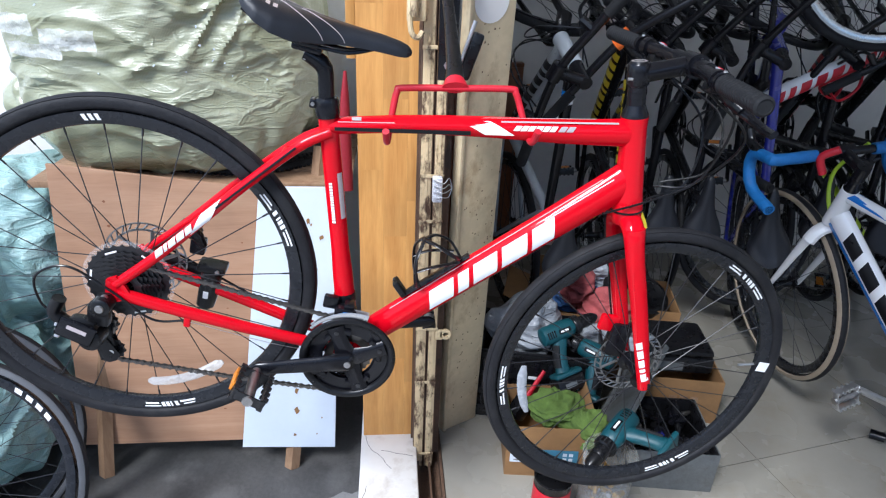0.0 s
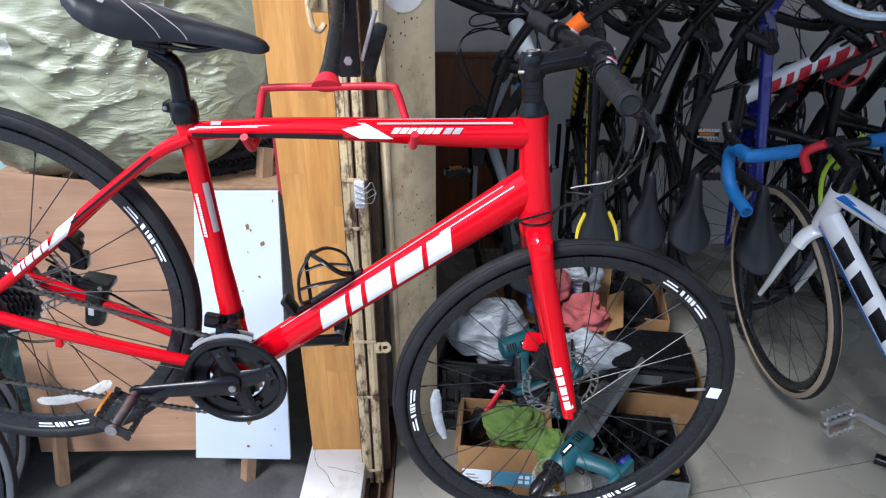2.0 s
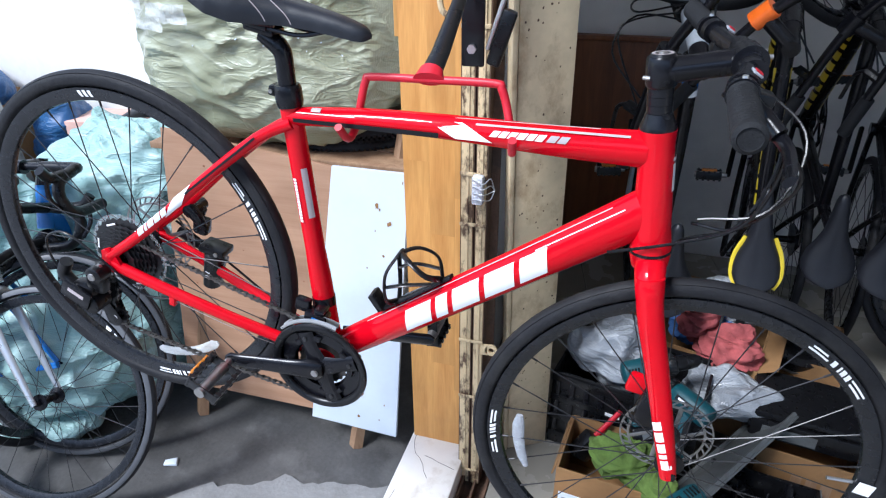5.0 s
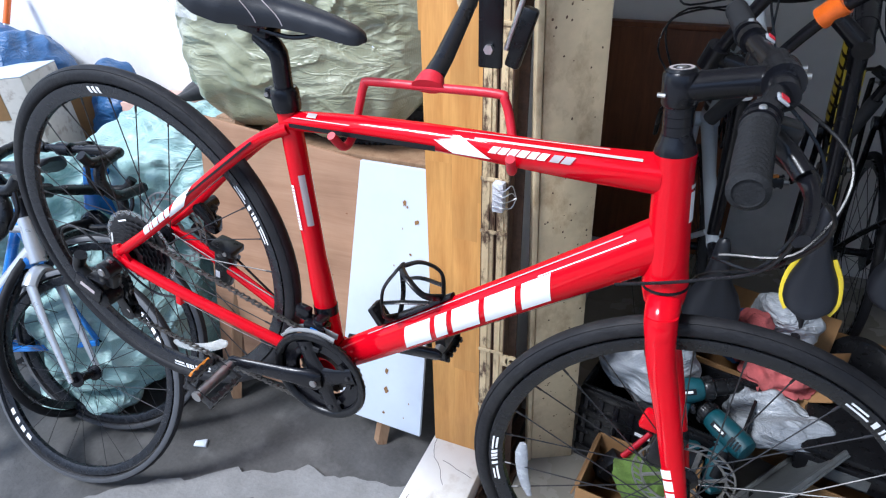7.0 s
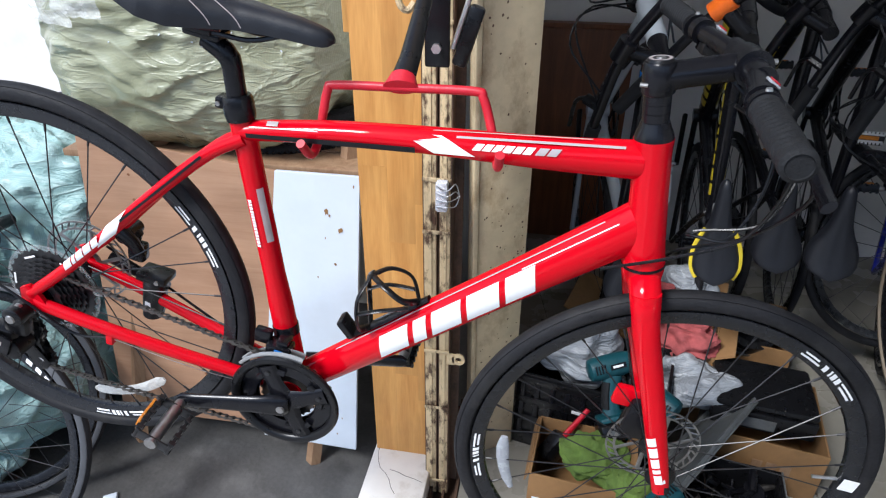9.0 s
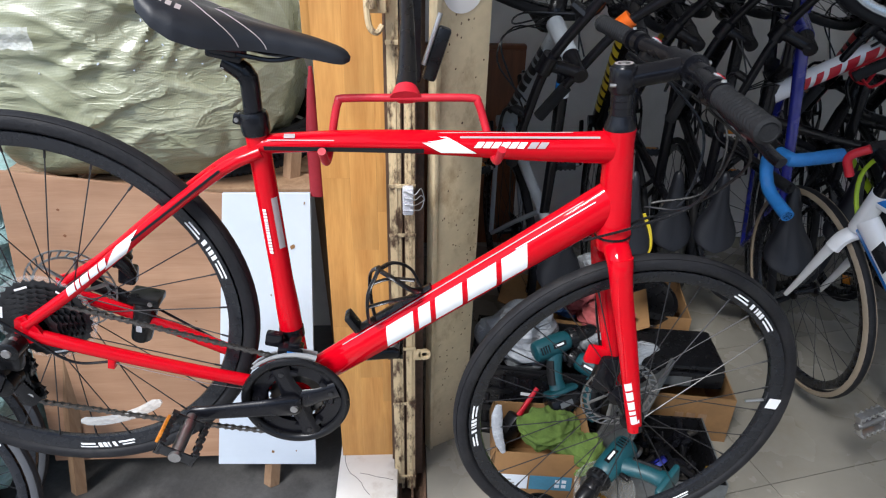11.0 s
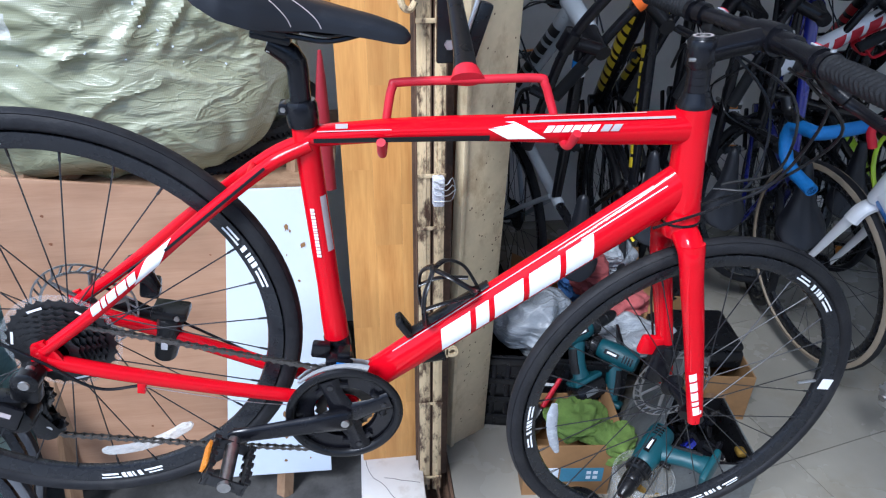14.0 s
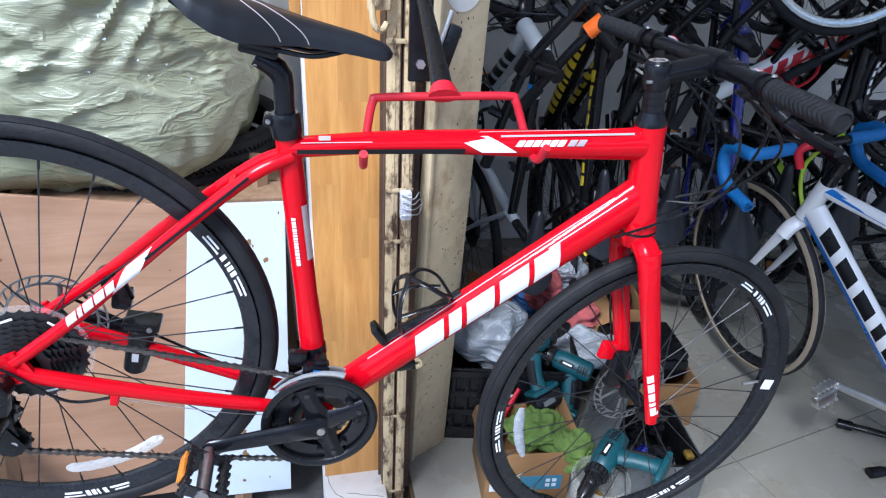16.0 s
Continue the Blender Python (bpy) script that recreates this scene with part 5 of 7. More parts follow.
    if cranks:
        bm = toothed(0.085, 40, 0.004, 0.07, 0.004, -0.048)
        ck = part("crankset", bm, BLACK, b)
        for k in range(5):
            a = radians(72 * k)
            part("spider_arm", rod([V(0, -0.05, 0), V(0.075 * math.cos(a), -0.05, 0.075 * math.sin(a))], (0.008, 0.004), 6), BLACK, ck)
        q0 = crank_at or V(-0.12, 0, 0.12)
        for s, q in ((-1, -q0), (1, q0)):
            part("crank_arm", rod([V(0, s * 0.058, 0), V(0, s * 0.078, 0) + q], (0.013, 0.008), 10), SILVER if crank_at else BLACK, ck)
            pdl = pedal(b, V(0, s * 0.08, 0) + q, 10, s, pedal_mat)
            part("reflector", slab((0.0125, s * 0.052 - 0.022, -0.018), (0.0165, s * 0.052 + 0.022, 0.018), None, 0.001), AMBER, pdl)
        for k in range(6):
            part("sprocket", lathe(bmesh.new(), [(0.018, -0.028 - 0.0045 * k), (0.060 - 0.006 * k, -0.028 - 0.0045 * k), (0.060 - 0.006 * k, -0.030 - 0.0045 * k), (0.018, -0.030 - 0.0045 * k)], 24, at=rear), BLACK, b)
        bm = rod([V(0, -0.047, 0.087), rear + V(0, -0.045, 0.045)], (0.004, 0.003), 6)
        tube(bm, [V(0, -0.047, -0.087), rear + V(-0.01, -0.045, -0.12)], (0.004, 0.003), 6)
        part("chain", bm, CHAIN, b)
        bm = rod([rear + V(0, -0.06, -0.02), rear + V(-0.02, -0.06, -0.07), rear + V(-0.005, -0.05, -0.13)], [(0.012, 0.01), (0.014, 0.012), (0.012, 0.006)], 8)
        part("rear_derailleur", bm, BLACKPL, b)
    if word:
        for sd_ in (-1, 1):
            big_word(b, word, da, db, (0.027 * fat, 0.031 * fat), (0.024, 0.0255), 0.16, 0.88, -2 if accent else -24, 62 if accent else 52, widths=words, gap=0.45, slant=0.03, sidesign=sd_)
    if top_word:
        for sd_ in (-1, 1):
            big_word(b, top_word, V(-0.14, 0, 0.44), V(0.39, 0, 0.505), (0.0145 * fat, 0.0195 * fat), (0.0155, 0.0195), 0.12, 0.80, -42, 42, widths=words, gap=0.3, slant=0.02, sidesign=sd_)
    if band:
        part("seat_band", rod([V(0.275, 0, 0.4945), V(0.297, 0, 0.4965)], [(0.0190, 0.0195)] * 2, 14), BLUEPAINT, b, "blue band")
        part("seat_band", rod([V(0.257, 0, 0.4928), V(0.272, 0, 0.4942)], [(0.0190, 0.0195)] * 2, 14), WHITE_DECAL, b, "white band")
    if accent:
        for sd_ in (-1, 1):
            part("accent_stripe", patch(bmesh.new(), da, db, (0.027 * fat, 0.031 * fat), (0.024, 0.0255), 0.12, 0.98, -80, -10, sidesign=sd_), accent, b, "blue stripe")
            part("accent_stripe", patch(bmesh.new(), V(-0.14, 0, 0.44), V(0.39, 0, 0.505), (0.0155, 0.0195), (0.016, 0.0195), 0.3, 0.98, 20, 70, sidesign=sd_), accent, b)
    if cage:
        bm = bmesh.new()
        dd = (db - da).normalized()
        nn = V(-dd.z, 0, dd.x)
        cc0 = da.lerp(db, 0.4) + nn * 0.032
        tube(bm, [cc0 - dd * 0.05, cc0 + dd * 0.09], (0.004, 0.012), 8)
        for s in (-1, 1):
            tube(bm, smooth_line([cc0 - dd * 0.05, cc0 + nn * 0.05 + V(0, s * 0.036, 0), cc0 + dd * 0.06 + nn * 0.075 + V(0, s * 0.02, 0), cc0 + dd * 0.09 + nn * 0.03 + V(0, s * 0.03, 0), cc0 + dd * 0.09], 4), (0.004, 0.007), 8)
        part("bottle_cage", bm, cage, b)
    return b


# ---- ground, floors, walls ----
def clip(poly, lo, hi):
    """The part of a flat polygon inside a rectangle."""
    for axis, bound, sign in ((0, lo[0], 1), (0, hi[0], -1), (1, lo[1], 1), (1, hi[1], -1)):
        out = []
        for i, p in enumerate(poly):
            q = poly[(i + 1) % len(poly)]
            dp, dq = sign * (p[axis] - bound), sign * (q[axis] - bound)
            if dp >= 0:
                out.append(p)
            if (dp >= 0) != (dq >= 0):
                t = dp / (dp - dq)
                out.append((p[0] + (q[0] - p[0]) * t, p[1] + (q[1] - p[1]) * t))
        poly = out
        if len(poly) < 3:
            return []
    return poly


def plate(poly, z0, z1):
    bm = bmesh.new()
    low = [bm.verts.new((x, y, z0)) for x, y in poly]
    top = [bm.verts.new((x, y, z1)) for x, y in poly]
    bm.faces.new(top)
    bm.faces.new(low[::-1])
    for k in range(len(poly)):
        j = (k + 1) % len(poly)
        bm.faces.new((low[k], low[j], top[j], top[k]))
    bmesh.ops.recalc_face_normals(bm, faces=bm.faces)
    return bm


ground = solid("ground", slab((-60, -60, -0.40), (60, 60, -0.165), None, 0), ROADMAT, "grey street concrete round the shop", "ground", kind="structure", smooth=False)
solid("floor_outer", slab((-4.0, -0.6, -0.30), (-0.003, 2.2, -0.15), None, 0), DARKFLOOR, "dark worn concrete floor beside the shop", "floor", kind="structure", smooth=False)
rng = random.Random(4)
EDGE = [(-1.08, -0.40), (-1.02, -0.16), (-0.95, -0.05), (-0.87, 0.04), (-0.78, 0.085), (-0.70, 0.13), (-0.60, 0.21), (-0.50, 0.235), (-0.40, 0.30), (-0.30, 0.295), (-0.22, 0.325), (-0.12, 0.345), (-0.004, 0.375)]
edge = []
for (x0, y0), (x1, y1) in zip(EDGE, EDGE[1:]):
    for k in range(4):
        edge.append((x0 + (x1 - x0) * k / 4, y0 + (y1 - y0) * k / 4 + rng.uniform(-0.012, 0.012)))
edge.append(EDGE[-1])
cement = solid("cement_patch", plate([(-0.004, -0.59), *edge[::-1], (-1.10, -0.59)], -0.152, -0.138), CEMENT, "rough pale cement patch with a broken edge", "floor", kind="structure", smooth=False)
for k in range(11):
    x = -0.62 + 0.07 * k
    y = 0.05 + 0.02 * (k % 3) + 0.016 * k
    part("scored_line", slab((0, -0.002, 0), (0.09, 0.002, 0.0012), pose(x, y, -0.1384, 0, 0, 40 if k % 2 else -35), 0), DARKFLOOR, cement, smooth=False)

base = solid("floor_shop", slab((0.247, -3.0, -0.30), (4.2, 1.9, -0.004), None, 0), MORTAR, "pale square floor tiles with dark joints", "floor", kind="structure", smooth=False)
sill = solid("door_sill", slab((-0.001, -2.6, -0.30), (0.166, 0.62, 0.060), None, 0.006), MARBLE, "white worn stone door sill with cracks", "sill", kind="structure")
rng = random.Random(14)
for x0, y0, turn, steps in ((0.012, 0.405, -62, 7), (0.060, 0.335, -20, 5), (0.02, 0.20, -75, 6)):
    p, a = V(x0, y0, 0.0603), radians(turn)
    for k in range(steps):
        a += rng.uniform(-0.5, 0.5)
        q = p + 0.024 * V(math.cos(a), math.sin(a), 0)
        if 0.005 < q.x < 0.16:
            part("crack", slab((0, -0.0006, 0), (0.025, 0.0006, 0.0004), Matrix.Translation(p) @ Matrix.Rotation(a, 4, "Z"), 0), MORTAR, sill, smooth=False)
        p = q
rail = solid("door_track", slab((0.168, -2.6, -0.30), (0.245, 0.70, -0.035), None, 0), RUST, "rusty steel folding gate track let into the floor", "track", kind="structure", smooth=False)
part("rail_lip", slab((0.168, -2.6, -0.035), (0.176, 0.70, 0.004), None, 0), RUST, rail, smooth=False)
part("rail_lip", slab((0.237, -2.6, -0.035), (0.245, 0.70, 0.004), None, 0), RUST, rail, smooth=False)
part("rail_lip", slab((0.203, -2.6, -0.035), (0.209, 0.70, -0.004), None, 0), RUST, rail, smooth=False)

solid("wall_partition", slab((0.0, 0.64, -0.30), (0.10, 1.9, 3.4), None, 0), WALLGREY, "dirty pale wall beside the door", "wall", kind="structure", smooth=False)
solid("wall_north", slab((0.0, 1.903, -0.30), (4.4, 2.1, 3.4), None, 0), WALLGREY, "scuffed pale grey back wall of the shop", "wall", kind="structure", smooth=False)
solid("wall_east", slab((4.2, -3.2, -0.30), (4.4, 1.9, 3.4), None, 0), WALLGREY, "pale grey side wall of the shop", "wall", kind="structure", smooth=False)
# Both headers are out of view; their heights meter daylight and sun indoors.
solid("wall_south_unseen", slab((0.0, -3.2, 3.15), (4.2, -3.0, 3.4), None, 0), WALLGREY, "unseen pale band of wall above the open shop front, height set for daylight", "wall", kind="structure", smooth=False)
solid("wall_over_door_unseen", slab((0.0, -3.0, 2.78), (0.29, 0.30, 3.4), None, 0), WALLWHITE, "unseen white wall above the wide doorway, height set to limit sun", "wall", kind="structure", smooth=False)
# Unseen slab: holds sky light off the shop, set high for daylight.
solid("ceiling", slab((0.0, -3.2, 3.403), (4.4, 2.1, 3.55), None, 0), WALLGREY, "plain pale shop ceiling, unseen, added to hold back sky light", "ceiling", kind="structure", smooth=False)
solid("wall_outer", slab((-4.2, 1.35, -0.30), (-0.003, 1.5, 3.2), None, 0), WALLWHITE, "white rendered wall with stains and scratches", "wall", kind="structure", smooth=False)
# Unseen wall, added to limit low sky, bounce daylight and fill reflections.
solid("unseen_street_wall", slab((-20.0, -14.5, -0.30), (20.0, -14, 4.2), None, 0), FACADE, "unseen plain pale wall added across the street to shape light", "wall", kind="structure", smooth=False)

pnl = thing("wainscot", "dark brown wooden board standing against the back wall", "board", pose(0.103, 1.86, 0))
part("panel", slab((0.0, -0.02, 0.0), (PANEL_R - 0.103, 0.02, PANEL_T), None, 0.003), BROWN, pnl)
part("cap", slab((0.0, -0.026, PANEL_T + 0.001), (PANEL_R - 0.103, 0.026, PANEL_T + 0.02), None, 0.003), BROWN, pnl)

# ---- door post, gate, leaning board ----
post = thing("door_post", "pale pine boarded door post with knots and grime", "post", pose(0.08, 0.5, 0.06))
part("front_board", slab((-0.0735, -0.0945, 0), (0.0765, -0.074, 2.98), None, 0.001), OLDWOOD, post)
rng = random.Random(8)
for c, (x0, x1) in enumerate(((-0.074, -0.012), (-0.0118, 0.048), (0.0482, 0.077))):
    z = -0.15 * c
    while z < 2.98:
        h = rng.uniform(0.35, 0.8)
        z0, z1 = max(0.0, z), min(2.98, z + h)
        if z1 > z0 + 0.02:
            st = slab((x0, -0.0975 - 0.0003 * rng.random(), 0.0), (x1, -0.0947, z1 - z0 - 0.0001), None, 0.0)
            part("stave", st, PINE, post).location = (0, 0, z0)
        z += h
part("core", slab((-0.072, -0.070, 0), (0.075, 0.13, 2.98), None, 0.002), OLDWOOD, post)
part("side_strip", slab((-0.098, -0.060, 1.12), (-0.076, -0.035, 2.98), None, 0.002), PINE, post)

gate = thing("folding_gate", "folded steel gate leaf in chipped cream paint over rust", "gate", pose(0.19, 0.36, 0.0))
for x, w in ((-0.032, 0.026), (0.002, 0.022)):
    bm = bmesh.new()
    block(bm, (x, -0.012, -0.02), (x + w, 0.022, 2.98), None, 0.0015)
    block(bm, (x + w * 0.35, -0.0145, -0.02), (x + w * 0.65, -0.012, 2.98), None, 0)
    bar_ = part("gate_bar", bm, CREAM, gate)
    for e in (x - 0.0022, x + w + 0.0002):
        part("rust_edge", slab((e, -0.0105, -0.02), (e + 0.002, 0.0218, 2.98), None, 0), RUST, bar_, smooth=False)
part("gate_web", slab((-0.040, 0.024, 0.0), (0.045, 0.03, 2.98), None, 0), RUST, gate)
for z in (0.03, 0.30, 0.48, 0.80, 0.92, 1.22, 1.42):
    part("rivet_strap", slab((-0.034, -0.017, z), (0.026, -0.0145, z + 0.009), None, 0.001), CREAM, gate)
bm = bmesh.new()
lathe(bm, [(0.0155, -0.003), (0.0155, 0.003), (0.0075, 0.003), (0.0075, -0.003)], 24, at=(0.048, -0.012, 0.465))
block(bm, (0.020, -0.015, 0.448), (0.040, -0.009, 0.480), None, 0.002)
part("padlock_eye", bm, CREAM, gate, "cream steel padlock eye")
plug = thing("wired_adapter", "small white plastic box wired to the gate", "adapter", pose(0.205, 0.335, 0.895))
part("box", slab((-0.018, -0.012, -0.032), (0.006, 0.010, 0.032), None, 0.004), REFLECT, plug)
for k in range(4):
    part("wire", rod(smooth_line([V(-0.016, -0.012, 0.026 - 0.015 * k), V(0.008, -0.018, 0.02 - 0.012 * k), V(0.022, -0.006, 0.03 - 0.016 * k), V(0.030, 0.0, 0.002)], 4), 0.0012, 5), SILVER, plug)

lb = thing("leaning_board", "tall narrow cream painted board with grime and specks", "board", pose(0.312, 0.522, -0.004, 5.2, -3.0, 28))
part("panel", slab((-0.054, -0.012, 0), (0.064, 0.012, 2.2), None, 0.003), CREAM2, lb)
part("edge_strip", slab((-0.068, -0.018, 0), (-0.056, 0.014, 2.2), None, 0.002), CREAM2, lb)
part("pale_disc", lathe(bmesh.new(), [(0.0, -0.0135), (0.047, -0.0135), (0.047, -0.0125), (0.0, -0.0125)], 32, at=(-0.006, 0, 1.335), closed=False), WALLGREY, lb, "pale bare round patch")
rng = random.Random(3)
bm = bmesh.new()
for k in range(120):
    x, z, e = rng.uniform(-0.048, 0.058), rng.uniform(0.05, 1.45), rng.uniform(0.0008, 0.0028)
    bm.faces.new([bm.verts.new((x + e * rng.uniform(0.6, 1.3) * math.cos(a), -0.0125, z + 1.3 * e * rng.uniform(0.6, 1.3) * math.sin(a))) for a in (0.3, 1.4, 2.6, 3.9, 5.2)])
tagged(part("rust_speck", bm, RUST, lb, "small rust-brown specks", smooth=False), kind="stuff")

# ---- bicycle hanger ----
hang = thing("bike_hanger", "wall bicycle hanger with a black arm and a red padded cradle", "hanger", pose(0.204, 0.27, 1.20))
part("back_plate", slab((-0.021, -0.022, -0.030), (0.021, -0.012, 0.30), None, 0.004), BLACK, hang)
for z in (0.002, 0.22):
    part("bolt", rod([V(0.0, -0.022, z), V(0.0, -0.030, z)], 0.0085, 6), SILVER, hang)
bm = rod([V(-0.006, -0.235, 0.010), V(-0.004, -0.20, 0.028), V(-0.004, -0.10, 0.086), V(-0.008, -0.010, 0.150)], [(0.008, 0.017), (0.008, 0.015), (0.008, 0.012), (0.008, 0.011)], 16, (1, 0, 0))
part("arm", bm, BLACKPL, hang, "flat black steel arm")
bm = rod([V(-0.006, -0.252, 0.002), V(-0.006, -0.236, 0.010)], [(0.012, 0.024), (0.015, 0.018)], 14, (1, 0, 0))
part("cradle_root", bm, RED_DULL, hang)
bm = rod(smooth_line([V(-0.128, -0.312, -0.062), V(-0.126, -0.285, -0.088), V(-0.122, -0.262, -0.074), V(-0.114, -0.250, -0.03), V(-0.108, -0.246, -0.008), V(-0.098, -0.244, -0.002), V(0.0, -0.246, 0.0), V(0.092, -0.248, 0.001), V(0.103, -0.250, -0.006), V(0.112, -0.254, -0.03), V(0.124, -0.270, -0.070), V(0.130, -0.295, -0.082), V(0.134, -0.318, -0.056)], 5), 0.0062, 12, (0, 0, 1))
part("cradle", bm, RED_DULL, hang, "red dipped cradle bar with two hooks")
lock = thing("padlock", "dark padlock with a chrome shackle on the gate latch", "padlock", pose(0.252, 0.262, 1.225, 0, 18, 0))
part("body", slab((-0.010, -0.010, -0.055), (0.016, 0.010, 0.045), None, 0.006), BLACKPL, lock)
part("shackle", rod([V(-0.014, -0.006, -0.030), V(-0.014, -0.006, 0.065)], 0.0045, 10), SILVER, lock)
latch = thing("gate_latch", "rusty brass-coloured steel gate latch", "latch", pose(0.155, 0.325, 1.26))
part("staple", rod(smooth_line([V(-0.025, 0, 0.10), V(-0.030, -0.016, 0.05), V(-0.026, -0.018, 0.0), V(-0.012, -0.016, -0.012), V(-0.002, -0.01, 0.0)], 4), 0.006, 8), CREAM, latch)
part("hasp", slab((-0.036, -0.004, 0.02), (0.006, 0.004, 0.10), None, 0.003), CREAM, latch)
part("barrel", rod([V(-0.022, -0.012, 0.03), V(-0.022, -0.012, 0.085)], 0.010, 12), CREAM, latch)

# ---- boards, rack and sacks beside the door ----
rack = thing("timber_rack", "rough timber rack with splayed legs", "rack", pose(-0.45, 0.75, -0.15))
part("leg", rod([V(-0.372, -0.275, 0), V(-0.300, -0.030, 1.105)], (0.017, 0.024), 4, (1, 0, 0)), OLDWOOD, rack, smooth=False)
part("leg", rod([V(0.212, -0.262, 0), V(0.330, 0.010, 1.02)], (0.017, 0.024), 4, (1, 0, 0)), OLDWOOD, rack, smooth=False)
part("leg", rod([V(-0.36, 0.42, 0), V(-0.30, 0.38, 0.92)], (0.017, 0.024), 4, (1, 0, 0)), OLDWOOD, rack, smooth=False)
part("leg", rod([V(0.36, 0.42, 0), V(0.33, 0.38, 0.92)], (0.017, 0.024), 4, (1, 0, 0)), OLDWOOD, rack, smooth=False)
for k in range(5):
    y = -0.10 + 0.125 * k
    part("plank", slab((-0.48, y, 0.92), (0.42, y + 0.115, 0.94), None, 0.002), OLDWOOD, rack)
part("brace", rod([V(-0.245, -0.02, 0.94), V(-0.05, -0.02, 1.10)], (0.014, 0.02), 4, (1, 0, 0)), OLDWOOD, rack, smooth=False)

def leaning_sheet(foot_l, foot_r, head_r, head_l, thick):
    """A flat sheet by its four front corners."""
    bm = bmesh.new()
    front = [Vector(p) for p in (foot_l, foot_r, head_r, head_l)]
    back = (front[1] - front[0]).cross(front[3] - front[0]).normalized() * -thick
    a = [bm.verts.new(p) for p in front]
    b = [bm.verts.new(p + back) for p in front]
    bm.faces.new(a)
    bm.faces.new(b[::-1])
    for k in range(4):
        bm.faces.new((a[k], b[k], b[(k + 1) % 4], a[(k + 1) % 4]))
    bmesh.ops.recalc_face_normals(bm, faces=bm.faces)
    bmesh.ops.bevel(bm, geom=list(bm.edges), offset=0.0012, segments=2, affect="EDGES", profile=0.5)
    return bm


def on_sheet(q, u, v, off=-0.0012):
    """The place at u across and v up a leaning sheet."""
    return Vector(q[0]).lerp(Vector(q[1]), u).lerp(Vector(q[3]).lerp(Vector(q[2]), u), v) + V(0, off, 0)


PL = ((-0.885, 0.512, -0.052), (-0.235, 0.520, -0.052), (-0.215, 0.627, 0.775), (-0.857, 0.629, 0.849))
ply = solid("plywood_sheet", leaning_sheet(*PL, 0.012), PLY, "reddish plywood sheet leaning on the timber rack", "board", smooth=False)
rng = random.Random(17)
for u, v, e in ((0.22, 0.90, 1.0), (0.23, 0.82, 1.1), (0.60, 0.35, 0.8), (0.47, 0.20, 0.9), (0.72, 0.55, 0.7), (0.68, 0.14, 0.8), (0.40, 0.62, 0.6), (0.12, 0.45, 0.8), (0.80, 0.80, 0.7)):
    bm = bmesh.new()
    bm.faces.new([bm.verts.new(on_sheet(PL, u + e * 0.007 * rng.uniform(0.7, 1.2) * math.cos(2 * math.pi * k / 9), v + e * 0.004 * rng.uniform(0.7, 1.2) * math.sin(2 * math.pi * k / 9), -0.0006)) for k in range(9)])
    part("knot", bm, BROWN, ply, smooth=False)
WP = ((-0.390, 0.492, -0.060), (-0.094, 0.494, -0.072), (-0.058, 0.605, 0.796), (-0.284, 0.602, 0.797))
wp = thing("white_panel", "white melamine panel with chips and peeled spots", "panel")
part("board", leaning_sheet(*WP, 0.013), WHITEBOARD, wp, smooth=False)
rng = random.Random(11)
for u, v, e in ((0.62, 0.885, 1.3), (0.66, 0.875, 0.7), (0.79, 0.83, 1.2), (0.74, 0.715, 0.8), (0.55, 0.665, 0.5), (0.56, 0.245, 1.5), (0.57, 0.160, 1.5), (0.56, 0.055, 0.9), (0.62, 0.80, 0.4), (0.85, 0.13, 0.4), (0.80, 0.06, 0.4), (0.93, 0.97, 0.5)):
    bm = bmesh.new()
    bm.faces.new([bm.verts.new(on_sheet(WP, u + e * 0.022 * rng.uniform(0.4, 1.1) * math.cos(2 * math.pi * k / 9), v + e * 0.010 * rng.uniform(0.4, 1.2) * math.sin(2 * math.pi * k / 9))) for k in range(9)])
    part("chip", bm, CARD, wp, smooth=False)

for k, (dx, dy, dz, tx, ty, rad) in enumerate(((0.0, 0.0, 0.0, 0, 1, 0.280), (0.03, 0.0, 0.044, 1, -1.5, 0.280), (-0.02, 0.0, 0.020, -1, 2, 0.236), (0.04, 0.0, 0.088, 2, -3, 0.276), (0.02, 0.0, 0.055, 0, 0, 0.195))):
    ty_ = thing("mountain_tyre", "worn black knobbly tyre lying flat under the sack", "tyre", pose(-0.40 + dx, 1.015 + dy, 0.800 + dz, tx, ty, 20 * k), "stacked tyres")
    prof = []
    for j in range(12):
        a = 2 * math.pi * j / 12
        if abs(math.pi - a) > 0.5:
            prof.append((rad + 0.026 * math.cos(a), 0.025 * math.sin(a)))
    part("casing", lathe(bmesh.new(), prof, 64, "z", closed=False), TYRE, ty_)
    bm = bmesh.new()
    for q in range(120):
        for s in (-1, 0, 1):
            a = 2 * math.pi * (q + 0.5 * (s == 0)) / 120
            r = rad + 0.0245 - 0.005 * abs(s)
            block(bm, (-0.004, -0.0045, -0.0055), (0.0006, 0.0045, 0.0055), Matrix.Rotation(a, 4, "Z") @ Matrix.Translation((r, 0, s * 0.013)))
    tagged(part("tread", bm, TYRE, ty_, smooth=False), kind="stuff")

sack = thing("woven_sack", "bulging glossy green woven sack tied up, paler along its folds", "sack", pose(-0.54, 0.95, 0.855))
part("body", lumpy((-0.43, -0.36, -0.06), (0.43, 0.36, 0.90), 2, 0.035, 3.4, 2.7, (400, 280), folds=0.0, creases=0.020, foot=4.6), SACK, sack)
